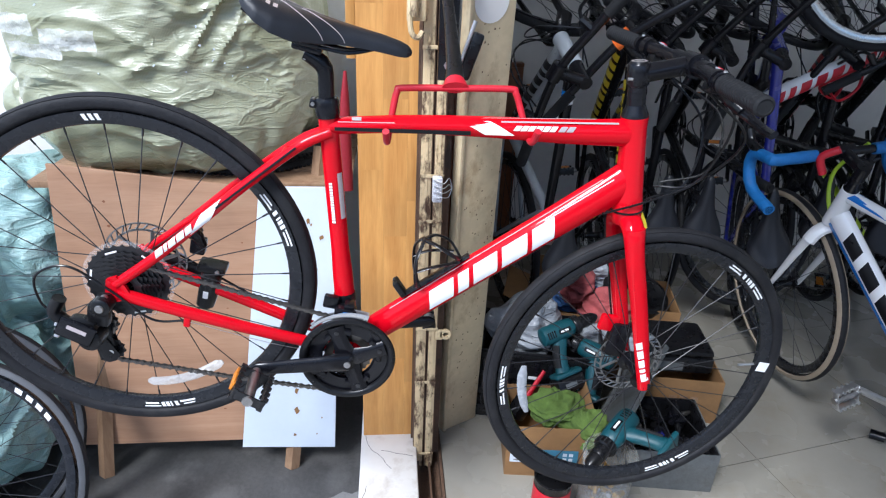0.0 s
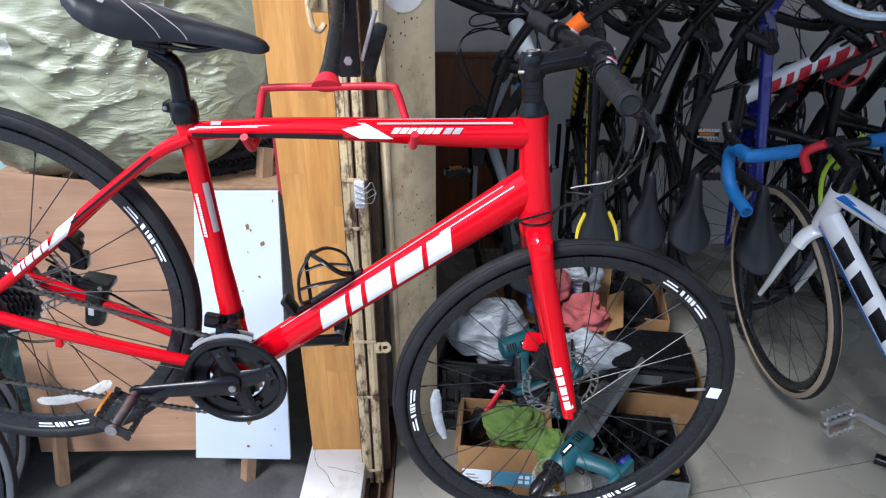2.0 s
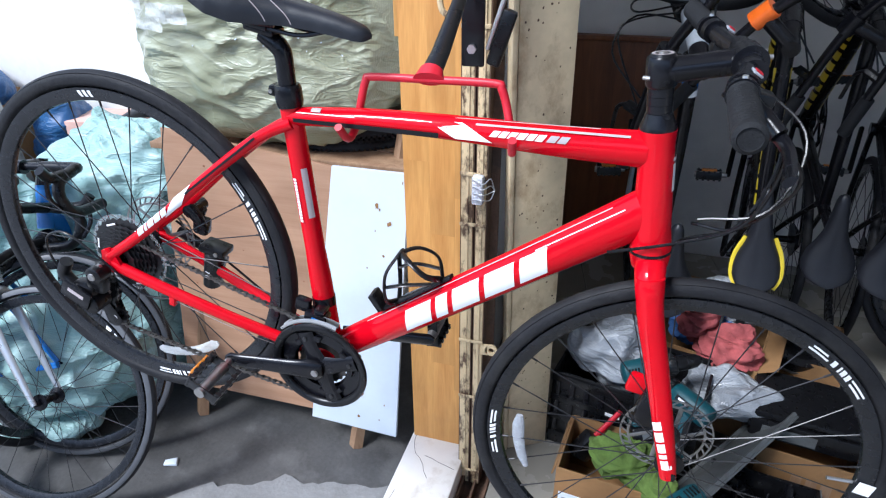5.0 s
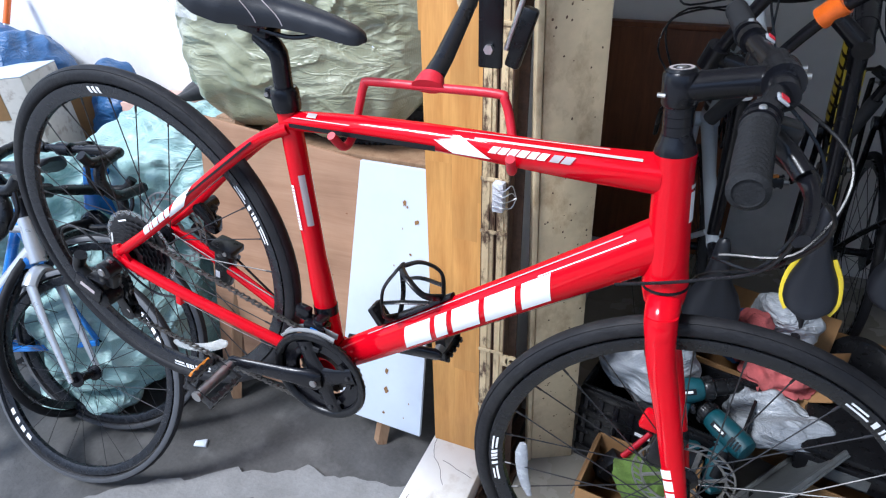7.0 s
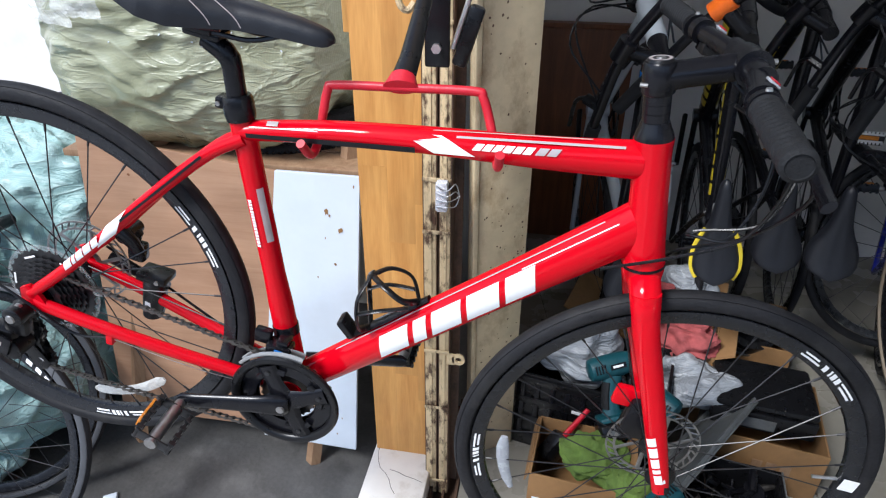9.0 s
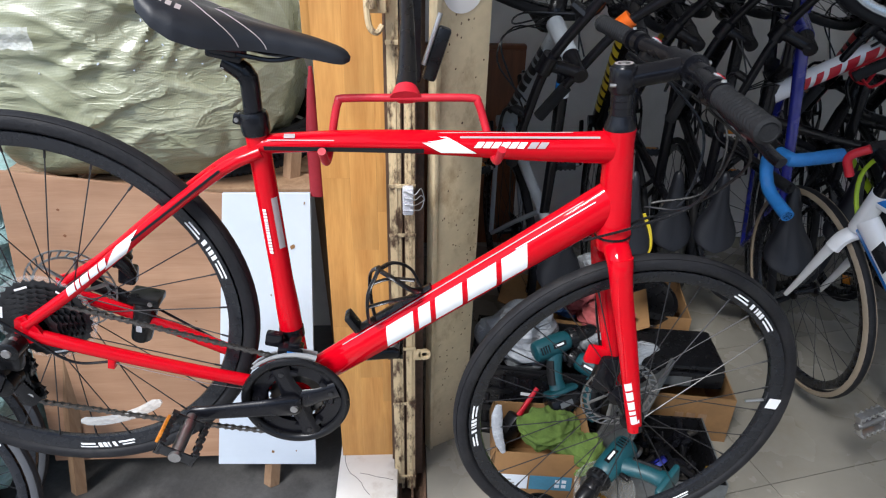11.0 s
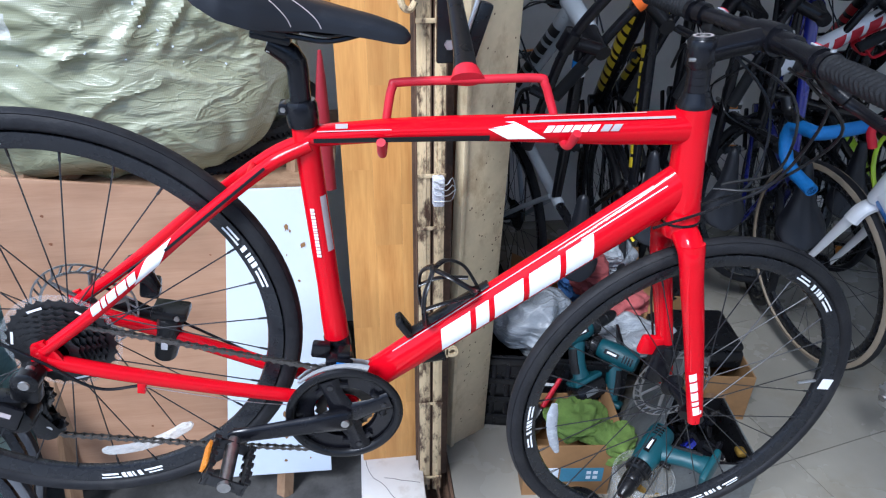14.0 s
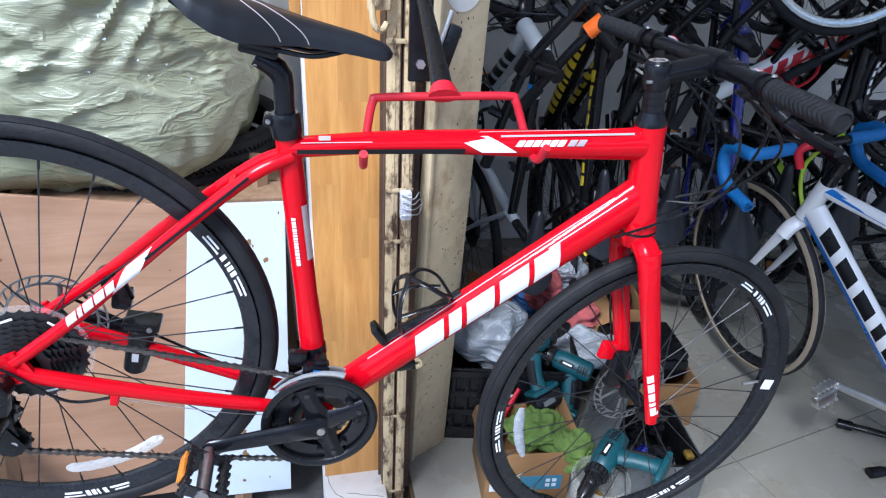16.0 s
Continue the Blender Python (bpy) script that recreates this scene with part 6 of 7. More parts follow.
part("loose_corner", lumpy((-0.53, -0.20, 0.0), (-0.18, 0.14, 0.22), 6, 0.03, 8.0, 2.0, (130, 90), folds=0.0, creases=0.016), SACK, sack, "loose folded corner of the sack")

for x, z, w, h, a in ((-0.30, 0.36, 0.11, 0.05, 4), (-0.16, 0.33, 0.14, 0.05, -8), (-0.26, 0.30, 0.16, 0.035, 6)):
    bm = bmesh.new()
    bmesh.ops.create_grid(bm, x_segments=14, y_segments=8, size=1)
    for v in bm.verts:
        u, w_ = v.co.x * w / 2, v.co.y * h / 2 * (1 + 0.3 * noise.noise(Vector((v.co.x * 3, a, 0))))
        px, pz = x + u, z + w_
        py = -0.36 * max(0.05, 1 - abs(px / 0.44) ** 2.7 - abs((pz - 0.45) / 0.46) ** 2.7) ** (1 / 2.7)
        v.co = Vector((px, py - 0.040 + 0.010 * noise.noise(Vector((px * 30, pz * 45, a))), pz))
    part("clear_tape", bm, TAPE, sack, "shiny clear packing tape")
rng = random.Random(31)
bm = bmesh.new()
for k in range(34):
    px, pz = (rng.gauss(0.12, 0.10), rng.gauss(0.24, 0.10)) if k % 3 else (rng.uniform(-0.38, 0.38), rng.uniform(0.12, 0.75))
    if abs(px) > 0.40 or pz < 0.06:
        continue
    py = -0.36 * max(0.05, 1 - abs(px / 0.44) ** 2.7 - abs((pz - 0.45) / 0.46) ** 2.7) ** (1 / 2.7) - 0.022
    m = Matrix.Translation((px, py, pz)) @ Matrix.Rotation(rng.uniform(0, 3), 4, "Y") @ Matrix.Rotation(rng.uniform(-0.5, 0.5), 4, "X")
    e = rng.uniform(0.0012, 0.0035)
    block(bm, (-e, -0.001, -0.0015), (e, 0.001, 0.0015), m)
tagged(part("fleck", bm, WHITEBOARD, sack, "torn white plastic flecks", smooth=False), kind="stuff")
solid("red_plastic_stool", rod([V(-0.040, 0.617, 0.785), V(-0.040, 0.617, 0.95), V(-0.036, 0.617, 1.06), V(-0.034, 0.617, 1.12)], [(0.020, 0.012), (0.018, 0.012), (0.011, 0.009), (0.004, 0.004)], 12), surf("faded_red_plastic", (0.26, 0.012, 0.022), 0.5, var=0.15, scale=20), "dull red plastic panel tucked behind the post", "panel")

teal = thing("teal_sheet_bundle", "crumpled teal plastic sheet bundle on the floor", "bundle", pose(-1.12, 0.78, -0.15))
part("lower_sack", lumpy((-0.42, -0.36, 0.0), (0.20, 0.30, 0.55), 3, 0.05, 6.0, 2.4, (190, 130), folds=0.0, creases=0.030), TEAL, teal)
part("upper_sack", lumpy((-0.36, -0.22, 0.42), (0.30, 0.34, 0.95), 5, 0.05, 6.0, 2.4, (190, 130), folds=0.0, creases=0.030), TEAL, teal)

# ---- clutter by the outer wall ----
bbox = thing("brown_carton", "brown cardboard carton against the white wall", "carton", pose(-2.58, 1.13, -0.15))
part("body", slab((-0.40, -0.19, 0), (0.36, 0.19, 0.86), None, 0.006), CARD, bbox)
part("packing_tape", slab((-0.03, -0.1915, 0.55), (0.03, -0.1905, 0.86), None, 0), BRASS, bbox, smooth=False)
solid("blue_tarpaulin", lumpy((-3.02, 0.86, 0.66), (-2.10, 1.33, 0.90), 23, 0.04, 5.0, 2.6, (150, 90), folds=0.0, creases=0.025, sag=0.5), BLUETARP, "crumpled blue tarpaulin thrown over a carton", "tarpaulin")
solid("blue_bag", lumpy((-2.02, 1.06, -0.15), (-1.74, 1.33, 0.80), 25, 0.03, 6.0, 2.4, (90, 70), folds=0.0, creases=0.02), BLUETARP, "blue plastic bag against the white wall", "bag")
mop = thing("mop_pole", "orange and steel telescopic mop pole leaning on the wall", "pole", axes((-2.54, 0.72, -0.14), (1, 0, 0), (-0.045, 0.44, 0.90)))
part("lower_tube", rod([V(0, 0, 0), V(0, 0, 0.70)], 0.013, 14), WHITEPAINT, mop, "white plastic sleeve")
part("collar", rod([V(0, 0, 0.7002), V(0, 0, 0.96)], [0.019, 0.018], 14), ORANGE, mop, "orange plastic grip")
part("steel_tube", rod([V(0, 0, 0.9602), V(0, 0, 1.16)], 0.012, 14), SILVER, mop)
part("upper_tube", rod([V(0, 0, 1.1602), V(0, 0, 1.32)], 0.015, 14), ORANGE, mop)
cart = thing("pale_carton", "worn pale carton standing on the floor", "carton", pose(-2.02, 0.90, -0.15, 0, -4, 25))
part("body", slab((-0.13, -0.13, 0), (0.13, 0.13, 0.96), None, 0.004), surf("faded_printed_card", (0.50, 0.46, 0.41), 0.8, var=0.1, scale=8, stain=(0.22, 0.17, 0.14), stain_amt=0.6, stain_scale=22), cart)
for s in (-1, 1):
    part("flap", slab((-0.13, 0.001 if s > 0 else -0.129, 0.9605), (0.13, 0.129 if s > 0 else -0.001, 0.965), None, 0.001), WHITEBOARD, cart)
part("packing_tape", slab((-0.025, -0.1312, 0.80), (0.025, -0.1302, 0.96), None, 0), CARD, cart, smooth=False)
solid("pink_carton", slab((-0.13, -0.10, 0), (0.13, 0.10, 0.80), pose(-1.66, 1.22, -0.15, 0, 0, 12), 0.004), surf("faded_pink_card", (0.55, 0.34, 0.28), 0.85, var=0.12, scale=10), "faded pink cardboard carton", "carton")
teals = thing("teal_sack", "crumpled teal plastic sack behind the outside bicycles", "sack")
part("body", lumpy((-1.57, 0.18, -0.15), (-0.93, 0.80, 0.38), 13, 0.04, 6.0, 2.2, (190, 130), folds=0.0, creases=0.030), TEAL, teals)
part("loose_fold", lumpy((-1.46, 0.14, -0.15), (-1.10, 0.42, -0.02), 19, 0.03, 8.0, 2.0, (110, 70), folds=0.0, creases=0.025), TEAL, teals, "loose fold of the sheet on the floor")
solid("teal_sack", lumpy((-2.02, 0.42, -0.15), (-1.52, 0.86, 0.60), 9, 0.05, 6.0, 2.4, (190, 130), folds=0.0, creases=0.030), TEAL, "crumpled teal plastic sack on the floor", "sack")
solid("paper_scrap", crumple(slab((-0.02, -0.014, 0), (0.02, 0.014, 0.008), pose(-0.78, 0.25, -0.150, 0, 8, 30), 0.001), 2, 0.01, 60), WHITEBOARD, "crumpled paper scrap on the concrete", "litter")

# ---- floor clutter inside the shop ----
def open_box(name, label, w, d, h, m, mat, flaps=True, wall=0.005):
    b = thing(name, label, "box", m)
    part("bottom", slab((-w / 2, -d / 2, 0), (w / 2, d / 2, wall), None, 0), mat, b, smooth=False)
    part("side", slab((-w / 2, -d / 2, wall), (w / 2, -d / 2 + wall, h), None, 0.001), mat, b)
    part("side", slab((-w / 2, d / 2 - wall, wall), (w / 2, d / 2, h), None, 0.001), mat, b)
    part("side", slab((-w / 2, -d / 2 + wall, wall), (-w / 2 + wall, d / 2 - wall, h), None, 0.001), mat, b)
    part("side", slab((w / 2 - wall, -d / 2 + wall, wall), (w / 2, d / 2 - wall, h), None, 0.001), mat, b)
    if flaps:
        part("flap", slab((-w / 2, 0, 0), (w / 2, 0.004, d * 0.45), pose(0, d / 2, h, -25, 0, 0), 0.001), mat, b)
        part("flap", slab((0, -d / 2, 0), (0.004, d / 2, w * 0.35), pose(-w / 2, 0, h, 0, -38, 0), 0.001), mat, b)
        part("flap", slab((0, -d / 2, 0), (0.004, d / 2, w * 0.30), pose(w / 2, 0, h, 0, 60, 0), 0.001), mat, b)
    return b


box1 = open_box("cardboard_box", "open cardboard box with a blue printed label and tools", 0.235, 0.20, 0.185, pose(0.556, 0.372, 0, 0, 0, -6), CARD, False)
part("flap", slab((0, -0.095, 0), (0.004, 0.095, 0.035), pose(-0.1175, 0, 0.185, 0, -165, 0), 0.001), CARD, box1)
part("flap", slab((0, -0.05, 0), (0.004, 0.095, 0.04), pose(0.1175, 0, 0.185, 0, 20, 0), 0.001), CARD, box1)
part("label_print", slab((-0.02, -0.1025, 0.055), (0.095, -0.1005, 0.105), None, 0), PRINTBLUE, box1, "blue printed patch", smooth=False)
part("label_print", slab((-0.105, -0.1025, 0.055), (-0.025, -0.1005, 0.105), None, 0), WHITEBOARD, box1, "white printed patch", smooth=False)
for k in range(4):
    part("print_bar", slab((0.050 + 0.018 * (k % 2), -0.1035, 0.066 + 0.018 * (k // 2)), (0.062 + 0.018 * (k % 2), -0.1026, 0.077 + 0.018 * (k // 2)), None, 0), WHITEBOARD, box1, smooth=False)
for k in range(3):
    part("print_bar", slab((-0.095, -0.1035, 0.062 + 0.012 * k), (-0.05 - 0.01 * k, -0.1026, 0.066 + 0.012 * k), None, 0), STEEL, box1, smooth=False)
towel = solid("green_towel", lumpy((0.515, 0.300, 0.13), (0.665, 0.440, 0.235), 8, 0.03, 14, 2.0, (90, 60), folds=0.008), CLOTHGREEN, "crumpled green microfibre towel in the box", "towel")
tail = part("hanging_end", lumpy((0.625, 0.245, 0.10), (0.715, 0.345, 0.225), 9, 0.020, 16, 2.0, (60, 40), folds=0.008), CLOTHGREEN, towel)
cut = thing("hand_tool", "black hand tool with a red plastic handle in the box", "tool", pose(0.50, 0.43, 0.145, 0, 40, 30))
part("handle", rod([V(0, 0, 0.03), V(0.0, 0, 0.125)], [(0.010, 0.008), (0.008, 0.006)], 10), RED_DULL, cut, "red handle")
part("head", slab((-0.03, -0.02, -0.05), (0.03, 0.02, 0.03), None, 0.008), BLACKPL, cut)


def drill(label, m, battery=True):
    d = thing("cordless_drill", label, "drill", m)
    bm = rod([V(-0.082, 0, 0), V(-0.078, 0, 0), V(-0.066, 0, 0), V(-0.02, 0, 0), V(0.01, 0, 0), V(0.030, 0, 0), V(0.034, 0, 0)], [(0.020, 0.018), (0.028, 0.026), (0.031, 0.029), (0.032, 0.030), (0.031, 0.029), (0.028, 0.027), (0.024, 0.024)], 22)
    body = part("body", bm, DRILLTEAL, d, "teal plastic motor housing")
    for s in (-1, 1):
        for k in range(4):
            part("vent", slab((-0.070 + 0.008 * k, s * 0.0285 - 0.0012, -0.010), (-0.066 + 0.008 * k, s * 0.0285 + 0.0012, 0.012), None, 0.0), BLACKPL, body, smooth=False)
        part("badge", slab((-0.030, s * 0.0300 - 0.0008, -0.006), (0.012, s * 0.0300 + 0.0008, 0.008), None, 0.0), BLACKPL, body, smooth=False)
        part("print_bar", slab((-0.024, s * 0.0311 - 0.0004, -0.002), (0.004, s * 0.0311 + 0.0004, 0.004), None, 0.0), WHITE_DECAL, body, smooth=False)
    part("collar", rod([V(0.0342, 0, 0), V(0.038, 0, 0), V(0.056, 0, 0), V(0.060, 0, 0)], [0.026, 0.029, 0.029, 0.025], 24), BLACKPL, d, "black torque collar")
    bm = bmesh.new()
    for k in range(16):
        a = 2 * math.pi * k / 16
        block(bm, (0.040, -0.0022, 0.0288), (0.054, 0.0022, 0.0305), Matrix.Rotation(a, 4, "X"))
    tagged(part("collar_rib", bm, GRIP, d, smooth=False), kind="stuff")
    part("chuck", rod([V(0.0602, 0, 0), V(0.085, 0, 0), V(0.088, 0, 0), V(0.090, 0, 0), V(0.115, 0, 0), V(0.130, 0, 0)], [0.021, 0.021, 0.019, 0.0205, 0.018, 0.009], 18), BLACKPL, d)
    part("handle", rod(smooth_line([V(-0.022, 0, -0.024), V(-0.034, 0, -0.06), V(-0.044, 0, -0.10), V(-0.046, 0, -0.122)], 4), [(0.027 - 0.006 * math.sin(math.pi * k / 12), 0.0195 - 0.002 * math.sin(math.pi * k / 12)) for k in range(13)], 16), DRILLTEAL, d)
    part("grip_rubber", rod(smooth_line([V(-0.041, 0, -0.038), V(-0.052, 0, -0.07), V(-0.060, 0, -0.105)], 4), (0.010, 0.0185), 12), GRIP, d, "black rubber handle back")
    part("trigger", slab((-0.002, -0.007, -0.058), (0.010, 0.007, -0.032), None, 0.004), BLACKPL, d)
    part("foot", slab((-0.088, -0.030, -0.138), (0.006, 0.030, -0.122), None, 0.007), DRILLTEAL, d)
    if battery:
        pack = part("battery", slab((-0.094, -0.034, -0.186), (0.004, 0.034, -0.1385), None, 0.009), BLACKPL, d)
        part("print_bar", slab((-0.070, -0.0352, -0.170), (-0.030, -0.0340, -0.155), None, 0.0), TRAYGREY, pack, smooth=False)
    return d


drill("teal cordless drill with a black chuck lying on the jar", axes((0.690, 0.160, 0.262), (-0.72, -0.62, -0.25), (-0.74, 0.66, -0.05)), False)
drill("teal cordless drill lying on the milky bag", axes((0.635, 0.545, 0.345), (0.90, 0.35, 0.15), (-0.30, 0.45, 0.8)))
drill("teal cordless drill with its handle in the crate", axes((0.725, 0.515, 0.285), (-0.7, 0.6, 0.1), (0.1, 0.5, 0.85)), False)
crate2 = open_box("plastic_crate", "black slotted plastic crate full of tools", 0.40, 0.26, 0.27, pose(0.60, 0.64, 0, 0, 0, -12), BLACKPL, False, 0.008)
for k in range(9):
    part("slot_rib", slab((-0.19 + 0.042 * k, -0.135, 0.04), (-0.175 + 0.042 * k, -0.1305, 0.24), None, 0.001), BLACK, crate2)
for z in (0.03, 0.10, 0.17, 0.242):
    part("slot_rib", slab((-0.20, -0.1365, z), (0.20, -0.1352, z + 0.022), None, 0.001), BLACKPL, crate2)
part("print_bar", slab((-0.04, -0.1385, 0.178), (0.00, -0.1368, 0.188), None, 0), WHITE_DECAL, crate2, smooth=False)
part("print_bar", slab((-0.04, -0.1385, 0.108), (0.01, -0.1368, 0.118), None, 0), WHITE_DECAL, crate2, smooth=False)
solid("clear_bag", lumpy((0.425, 0.55, 0.19), (0.64, 0.76, 0.39), 12, 0.05, 8, 1.9, (140, 90), folds=0.003, creases=0.012), CLEARBAG, "crumpled milky plastic bag on the crate", "bag")
solid("clear_bag", lumpy((0.72, 0.57, 0.17), (1.00, 0.72, 0.275), 14, 0.04, 9, 1.9, (140, 90), folds=0.003, creases=0.012), CLEARBAG, "crumpled milky plastic bag beside the drill", "bag")
tray = thing("steel_tray", "grey steel tray standing on its long edge", "tray", axes((0.885, 0.400, 0.240), (0.61, 0.78, 0.12), (0.55, -0.30, 0.75)))
part("plate", slab((-0.20, -0.003, -0.17), (0.20, 0.003, 0.0), None, 0.001), TRAYGREY, tray)
for z in (-0.17, -0.008):
    part("rim", slab((-0.20, 0.0035, z), (0.20, 0.014, z + 0.008), None, 0.001), TRAYGREY, tray)
tb = open_box("tool_box", "open grey-rimmed tool box full of dark bicycle parts", 0.25, 0.25, 0.14, pose(0.925, 0.335, 0, 0, 0, -8), BLACKPL, False, 0.008)
for a, b in (((-0.128, -0.129, 0.0), (0.128, -0.1255, 0.142)), ((0.1255, -0.125, 0.128), (0.129, 0.125, 0.142)), ((-0.129, -0.125, 0.128), (-0.1255, 0.125, 0.142))):
    part("rim", slab(a, b, None, 0.001), TRAYGREY, tb)
rng = random.Random(21)
for k in range(46):
    c = V(rng.uniform(-0.10, 0.10), rng.uniform(-0.10, 0.10), 0.035 + 0.0022 * k)
    d = V(rng.uniform(-1, 1), rng.uniform(-1, 1), rng.uniform(-0.3, 0.3)).normalized() * rng.uniform(0.015, 0.05)
    mat = (BLACK, CHAIN, BLACKPL, BLACK, BLACKPL, BLACK, NAVYPAINT if k == 39 else BLACK, CHAIN, BLACKPL, CHAIN, BLACK)[k % 11]
    if k % 3 == 0:
        bm = lathe(bmesh.new(), [(0.010, -0.006), (0.026, -0.006), (0.026, 0.006), (0.010, 0.006)], 16, "z")
        bmesh.ops.transform(bm, matrix=axes(c, d, (rng.uniform(-1, 1), 0.3, 0.7)), verts=bm.verts)
        part("spare_ring", bm, mat, tb)
    else:
        part("spare_part", rod([c - d, c, c + d], [rng.uniform(0.004, 0.010), rng.uniform(0.006, 0.012), rng.uniform(0.004, 0.010)], 8), mat, tb)
part("yellow_bit", slab((0.085, -0.09, 0.125), (0.110, -0.06, 0.142), None, 0.006), BRASS, tb, "yellow plastic piece")
card2 = open_box("cardboard_box", "brown cardboard box under a black battery case", 0.26, 0.28, 0.17, pose(1.085, 0.64, 0, 0, 0, -10), CARD, False)
for k in range(3):
    part("print_bar", slab((-0.04 + 0.035 * k, -0.1425, 0.06), (-0.015 + 0.035 * k, -0.1405, 0.105), None, 0), OLDWOOD, card2, smooth=False)
bcase = thing("battery_case", "flat black plastic case on the cardboard box", "case", pose(1.045, 0.64, 0.172, 0, 0, -8))
part("body", slab((-0.13, -0.10, 0), (0.13, 0.10, 0.06), None, 0.008), BLACKPL, bcase)
part("lid", slab((-0.128, -0.098, 0.0605), (0.128, 0.098, 0.085), None, 0.012), BLACKPL, bcase)
part("sticker", slab((-0.10, -0.1025, 0.012), (0.03, -0.1005, 0.045), None, 0), TRAYGREY, bcase, "dull grey sticker", smooth=False)
card3 = open_box("cardboard_box", "open cardboard box with rags in it", 0.34, 0.24, 0.26, pose(0.80, 0.88, 0, 0, 0, -16), CARD, False)
part("flap", slab((-0.17, 0, 0), (0.17, 0.004, 0.11), pose(0, 0.12, 0.26, -55, 0, 0), 0.001), CARD, card3)
part("flap", slab((0, -0.12, 0), (0.004, 0.12, 0.12), pose(-0.17, 0, 0.26, 0, -70, 0), 0.001), CARD, card3)
part("flap", slab((0, -0.12, 0), (0.004, 0.12, 0.055), pose(0.17, 0, 0.26, 0, 60, 0), 0.001), CARD, card3)
pink = solid("pink_rag", lumpy((0.765, 0.72, 0.20), (0.955, 0.86, 0.345), 17, 0.035, 12, 1.9, (90, 60), folds=0.012), CLOTHPINK, "crumpled pink rag on the cardboard box", "rag")
part("hanging_end", lumpy((0.72, 0.78, 0.26), (0.82, 0.90, 0.40), 27, 0.03, 14, 1.9, (70, 50), folds=0.012), CLOTHPINK, pink)
solid("blue_rag", lumpy((0.69, 0.86, 0.20), (0.90, 1.00, 0.36), 18, 0.03, 12, 2.0, (70, 50), folds=0.012), BLUECLOTH, "crumpled blue rag in the cardboard box", "rag")
solid("clear_bag", lumpy((0.78, 0.86, 0.27), (0.93, 0.98, 0.46), 15, 0.04, 9, 1.9, (110, 70), folds=0.003, creases=0.012), CLEARBAG, "crumpled milky plastic bag among the rags", "bag")
open_box("cardboard_box", "cardboard box with a black speaker-like part inside", 0.26, 0.26, 0.20, pose(1.10, 1.02, 0, 0, 0, -12), CARD, False)
spk = thing("black_coil", "round black machine part in the cardboard box", "part", pose(1.08, 0.98, 0.19, 25, 10, 0))
part("drum", lathe(bmesh.new(), [(0.0, -0.03), (0.085, -0.03), (0.095, -0.02), (0.095, 0.05), (0.075, 0.058), (0.03, 0.035), (0.0, 0.037)], 28, "z", closed=False), BLACKPL, spk)
part("ring", lathe(bmesh.new(), [(0.096, 0.0), (0.099, 0.0), (0.099, 0.01), (0.096, 0.01)], 28, "z"), STEEL, spk)
tin = thing("paint_tin", "red and black printed tin standing on the tiles", "tin", pose(0.520, 0.110, 0))
part("tin_body", lathe(bmesh.new(), [(0.0, 0.0), (0.049, 0.0), (0.050, 0.004), (0.050, 0.166), (0.052, 0.170), (0.047, 0.172), (0.045, 0.160), (0.0, 0.160)], 40, "z", closed=False), BLACKPL, tin)
part("print_band", lathe(bmesh.new(), [(0.0506, 0.03), (0.0506, 0.145)], 40, "z", closed=False), RED_DULL, tin, "red printed band")
for k in range(5):
    a = radians(-115 + 12 * k)
    part("print_bar", slab((-0.004, -0.001, 0), (0.003, 0.001, 0.030 if k else 0.042), Matrix.Translation((0.0515 * math.cos(a), 0.0515 * math.sin(a), 0.085)) @ Matrix.Rotation(a + math.pi / 2, 4, "Z"), 0), WHITE_DECAL, tin, smooth=False)
jar = thing("plastic_jar", "clear round plastic jar half full of brass fittings", "jar", pose(0.680, 0.142, 0))
part("jar_wall", lathe(bmesh.new(), [(0.0, 0.0), (0.066, 0.0), (0.071, 0.006), (0.071, 0.215), (0.068, 0.225), (0.066, 0.225), (0.069, 0.212), (0.069, 0.008), (0.0, 0.003)], 48, "z", closed=False), JAR, jar)
for z in (0.198, 0.212):
    part("thread_ring", lathe(bmesh.new(), [(0.0712, z), (0.0735, z + 0.002), (0.0712, z + 0.004)], 48, "z", closed=False), JAR, jar)
rng = random.Random(5)
for k in range(30):
    a, r = rng.uniform(0, 6.28), 0.048 * math.sqrt(rng.random())
    c = V(r * math.cos(a), r * math.sin(a), 0.02 + 0.0048 * k)
    d = V(rng.uniform(-1, 1), rng.uniform(-1, 1), rng.uniform(-0.5, 0.5)).normalized() * 0.014
    part("fitting", rod([c - d, c + d], rng.uniform(0.005, 0.009), 6), (BRASS, STEEL, BRASS)[k % 3], jar)

# ---- bicycles in the shop ----
GR = "bicycles stored in the shop"
plain_bike("grey and black road bicycle standing upright on its rear wheel", axes((0.551, 1.258, 0.80), (-0.038, -0.08, 0.996), (0.148, -0.986, -0.073)), GREYPAINT, BLACK, "flat", None, GR, word=BLACK_DECAL, second=BLACK, band=True, steer=72)
plain_bike("black and yellow mountain bicycle standing upright on its rear wheel", axes((0.885, 1.265, 0.800), (-0.085, 0.02, 0.996), (-0.10, -0.99, 0.012)), BLACK, BLACK, "flat", None, GR, top_word=YELLOW, word=YELLOW, stem_mat=ORANGE, saddle_trim=YELLOW, fat=1.35, steer=42, sit=0.07, words=(1, 1, 0.9, 1, 0.5, 1, 1, 0.9, 1))
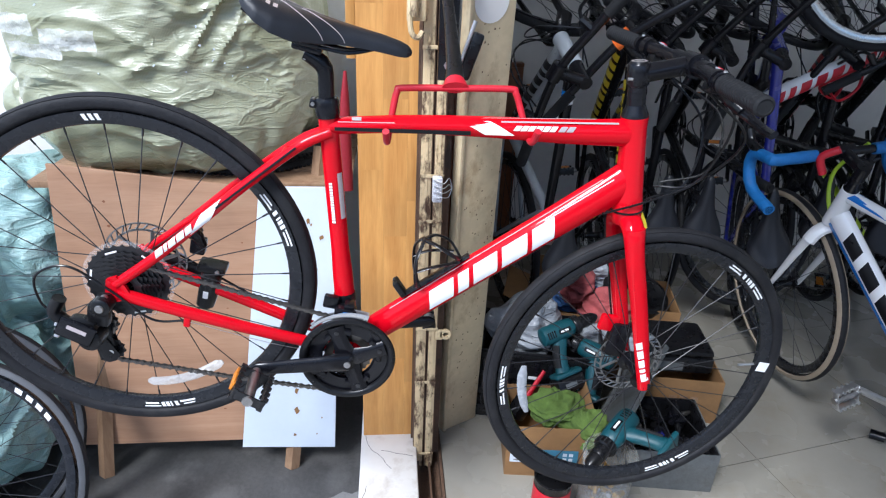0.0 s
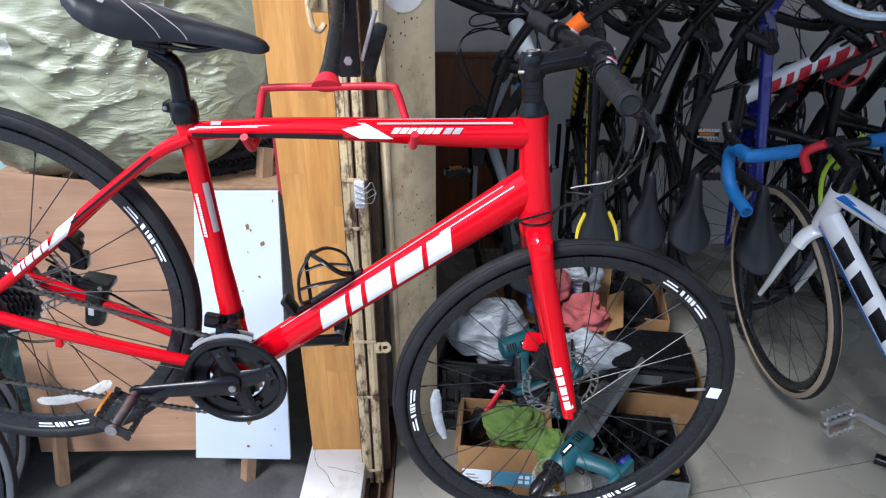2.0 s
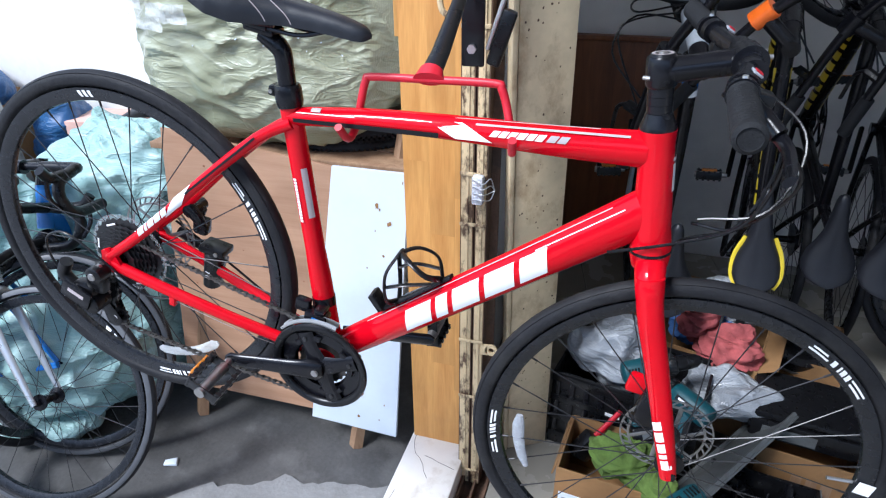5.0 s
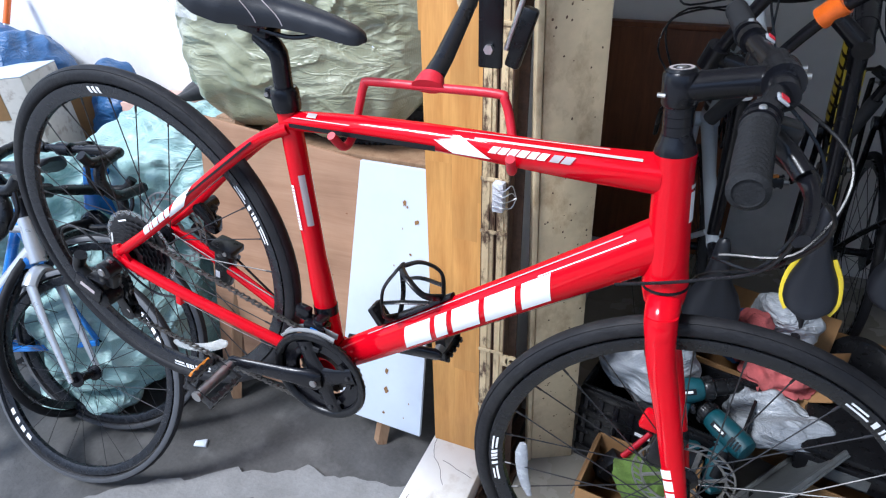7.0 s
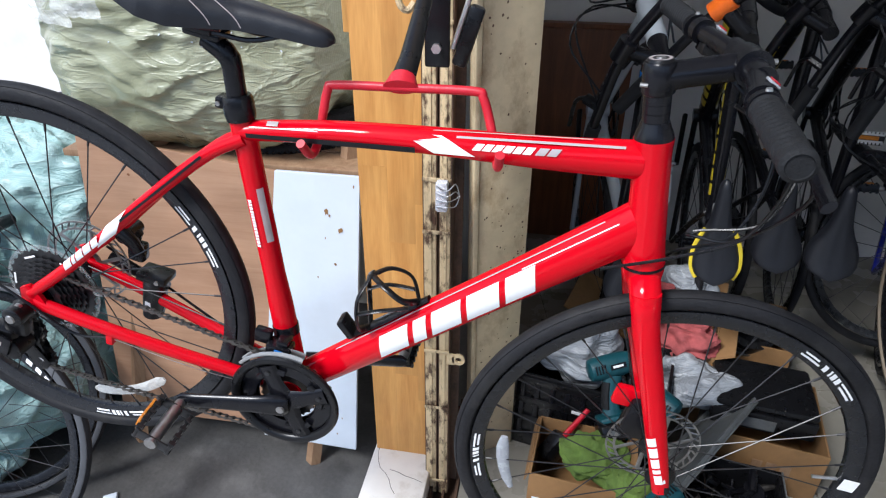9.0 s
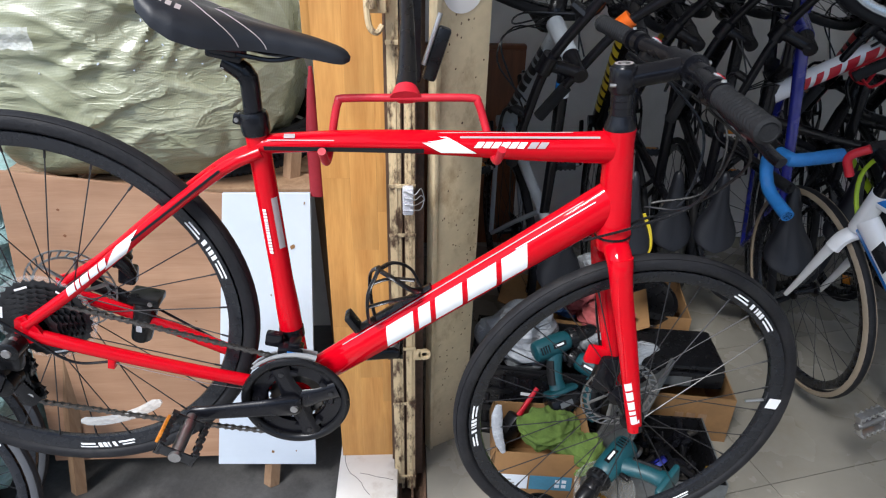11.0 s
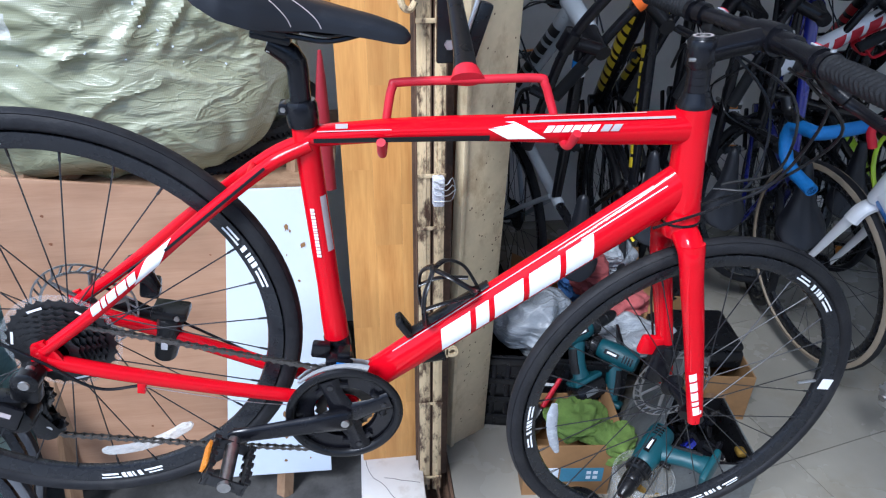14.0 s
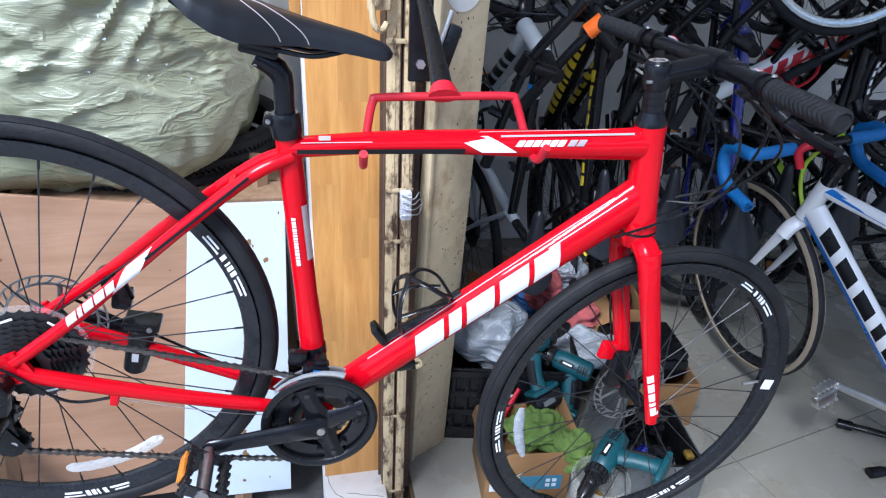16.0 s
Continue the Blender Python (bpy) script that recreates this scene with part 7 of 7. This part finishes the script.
plain_bike("black mountain bicycle standing upright on its rear wheel", axes((1.067, 1.531, 0.757), (-0.049, 0.035, 0.998), (0.001, -0.999, 0.035)), BLACK, BLACK, "flat", None, GR, word=YELLOW, steer=62)
plain_bike("deep blue mountain bicycle standing upright on its rear wheel", axes((1.55, 1.30, 0.74), (-0.103, 0.15, 0.98), (-0.364, -0.918, 0.15)), NAVYPAINT, NAVYPAINT, "flat", None, GR, steer=58)
plain_bike("black mountain bicycle standing upright by the back wall", axes((2.0, 1.45, 0.76), (-0.08, 0.05, 0.99), (-0.2, -0.97, 0.05)), BLACK, BLACK, "flat", None, GR, steer=20)
plain_bike("white and red mountain bicycle hung upside down", axes((1.88, 1.00, 1.23), (-0.94, 0.02, 0.34), (-0.34, 0, -0.94)), BLACK, BLACK, "flat", None, GR, word=RED_DULL, cage=RED_DULL, wheels=(True, False), post=False, front=False, down=WHITEPAINT)
white_bike = plain_bike("white, blue and black road bicycle with blue bar tape", axes((1.577, 0.129, 0.34), (-0.207, 0.978, 0.019), (-0.235, -0.069, 0.969)), WHITEPAINT, WHITEPAINT, "drop", BLUETAPE, GR, tyre_wall=TANWALL, word=BLACK_DECAL, steer=-14, accent=BLUEPAINT, fat=1.3, crank_at=V(0.168, 0, -0.03), pedal_mat=SILVER, words=(1.1, 0.5, 1.1, 1.1, 1))
part("cable", rod(smooth_line([V(0.40, 0.03, 0.65), V(0.43, 0.06, 0.625), V(0.425, 0.055, 0.575)], 5), 0.011, 10), RED_DULL, white_bike, "red cable housing")
part("cable", rod(smooth_line([V(0.43, -0.10, 0.62), V(0.50, -0.06, 0.50), V(0.42, -0.02, 0.36), V(0.2, -0.02, 0.18), V(0.02, -0.02, 0.0)], 6), 0.006, 8), LIME, white_bike, "lime cable housing")
plain_bike("black road bicycle with lime details behind the white one", axes((2.15, 1.12, 0.30), (-0.95, 0.05, 0.1), (0.2, 0.35, 0.9)), BLACK, BLACK, "drop", None, GR, word=LIME, steer=10)
for k, (x, y, st_) in enumerate(((1.30, 1.50, 64), (1.80, 1.52, 56), (2.30, 1.50, 60), (2.70, 1.40, 50))):
    plain_bike("black mountain bicycle standing upright in the row", axes((x, y, 0.757), (-0.03 - 0.02 * k, 0.05, 0.99), (-0.15 - 0.06 * k, -0.98, 0.05)), BLACK, BLACK, "flat", None, GR, steer=st_, word=(None, RED_DULL, GREY_DECAL, None)[k])
stand = thing("display_stand", "black steel bicycle stand with rubber feet on the tiles", "stand", pose(1.80, 0.22, 0))
for a, b in ((V(-0.10, 0.17, 0.02), V(0.10, -0.02, 0.05)), (V(-0.168, -0.03, 0.02), V(0.10, -0.06, 0.05))):
    leg = part("leg", rod([a, b], (0.010, 0.012), 10), BLACKPL, stand)
    part("rubber_foot", rod([a + (a - b).normalized() * 0.012 - V(0, 0, 0.004), a + (b - a).normalized() * 0.03 - V(0, 0, 0.003)], [(0.016, 0.018), (0.015, 0.017)], 10), BLACK, leg)
part("upright", rod([V(0.10, -0.02, 0.05), V(0.12, -0.30, 0.22), V(0.10, -0.52, 0.42)], (0.010, 0.012), 10), BLACKPL, stand)
wpd = thing("loose_pedal", "black pedal with an amber reflector in a white toothed rim", "pedal", pose(1.345, 1.20, 0.785, 0, 0, -6))
part("body", slab((-0.040, -0.008, -0.024), (0.045, 0.020, 0.010), None, 0.004), BLACKPL, wpd)
part("reflector", slab((-0.026, -0.0135, -0.006), (0.026, -0.009, 0.006), None, 0.001), AMBER, wpd)
bm = slab((-0.040, -0.0125, 0.008), (0.040, -0.009, 0.014), None, 0.001)
block(bm, (-0.040, -0.0125, -0.014), (0.040, -0.009, -0.008), None, 0.001)
for k in range(8):
    for z in (0.0165, -0.0165):
        block(bm, (-0.038 + 0.0105 * k, -0.0125, z - 0.0035), (-0.032 + 0.0105 * k, -0.009, z + 0.0035))
part("toothed_rim", bm, WHITE_DECAL, wpd, "white toothed rim")
part("axle", rod([V(0.0, 0.0205, 0), V(0.0, 0.10, 0.0)], 0.007, 8), STEEL, wpd)
lw = thing("spare_bicycle_wheel", "spare wheel with a silver rim hung from the ceiling", "bicycle wheel", pose(1.66, 0.92, 1.51, 0, 0, -10))
wheel(lw, "rim", Matrix.Identity(4), 0.338, 0.0145, WHITERIM, None, 24, False)

# ---- bicycles outside ----
plain_bike("silver and blue road bicycle leaning outside on the concrete", axes((-1.60, 0.02, 0.095), (0.991, 0.126, 0.03), (-0.098, 0.383, 0.918)), SILVERPAINT, SILVERPAINT, "drop", None, "bicycles outside", steer=3, tyre_wall=GREYWALL, accent=BLUEPAINT)
plain_bike("blue road bicycle with black bars facing the street", axes((-1.32, 0.92, 0.115), (0.12, -0.99, 0.0), (-0.05, 0.08, 1)), BLUEPAINT, BLACK, "drop", None, "bicycles outside", wheels=(True, True))
plain_bike("blue road bicycle leaning among the others outside", axes((-1.50, 0.15, 0.12), (-0.96, -0.28, 0.0), (-0.1, 0.30, 0.94)), BLUEPAINT, BLUEPAINT, "none", None, "bicycles outside", word=WHITE_DECAL, wheels=(True, False), front=False, tyre_wall=GREYWALL)

# ---- floor tiles, laid last ----
S_T, YAW, OX, OY = 0.60, radians(11.5), 1.252, 0.313
cy, sy = math.cos(YAW), math.sin(YAW)
for i in range(-8, 9):
    for j in range(-8, 9):
        g = 0.0016
        sq = [(i * S_T + g, j * S_T + g), ((i + 1) * S_T - g, j * S_T + g), ((i + 1) * S_T - g, (j + 1) * S_T - g), (i * S_T + g, (j + 1) * S_T - g)]
        sq = clip([(OX + x * cy - y * sy, OY + x * sy + y * cy) for x, y in sq], (0.248, -2.99), (4.19, 1.89))
        if sq:
            part("floor_tile", plate(sq, -0.0038, 0.0), TILE, base, smooth=False)
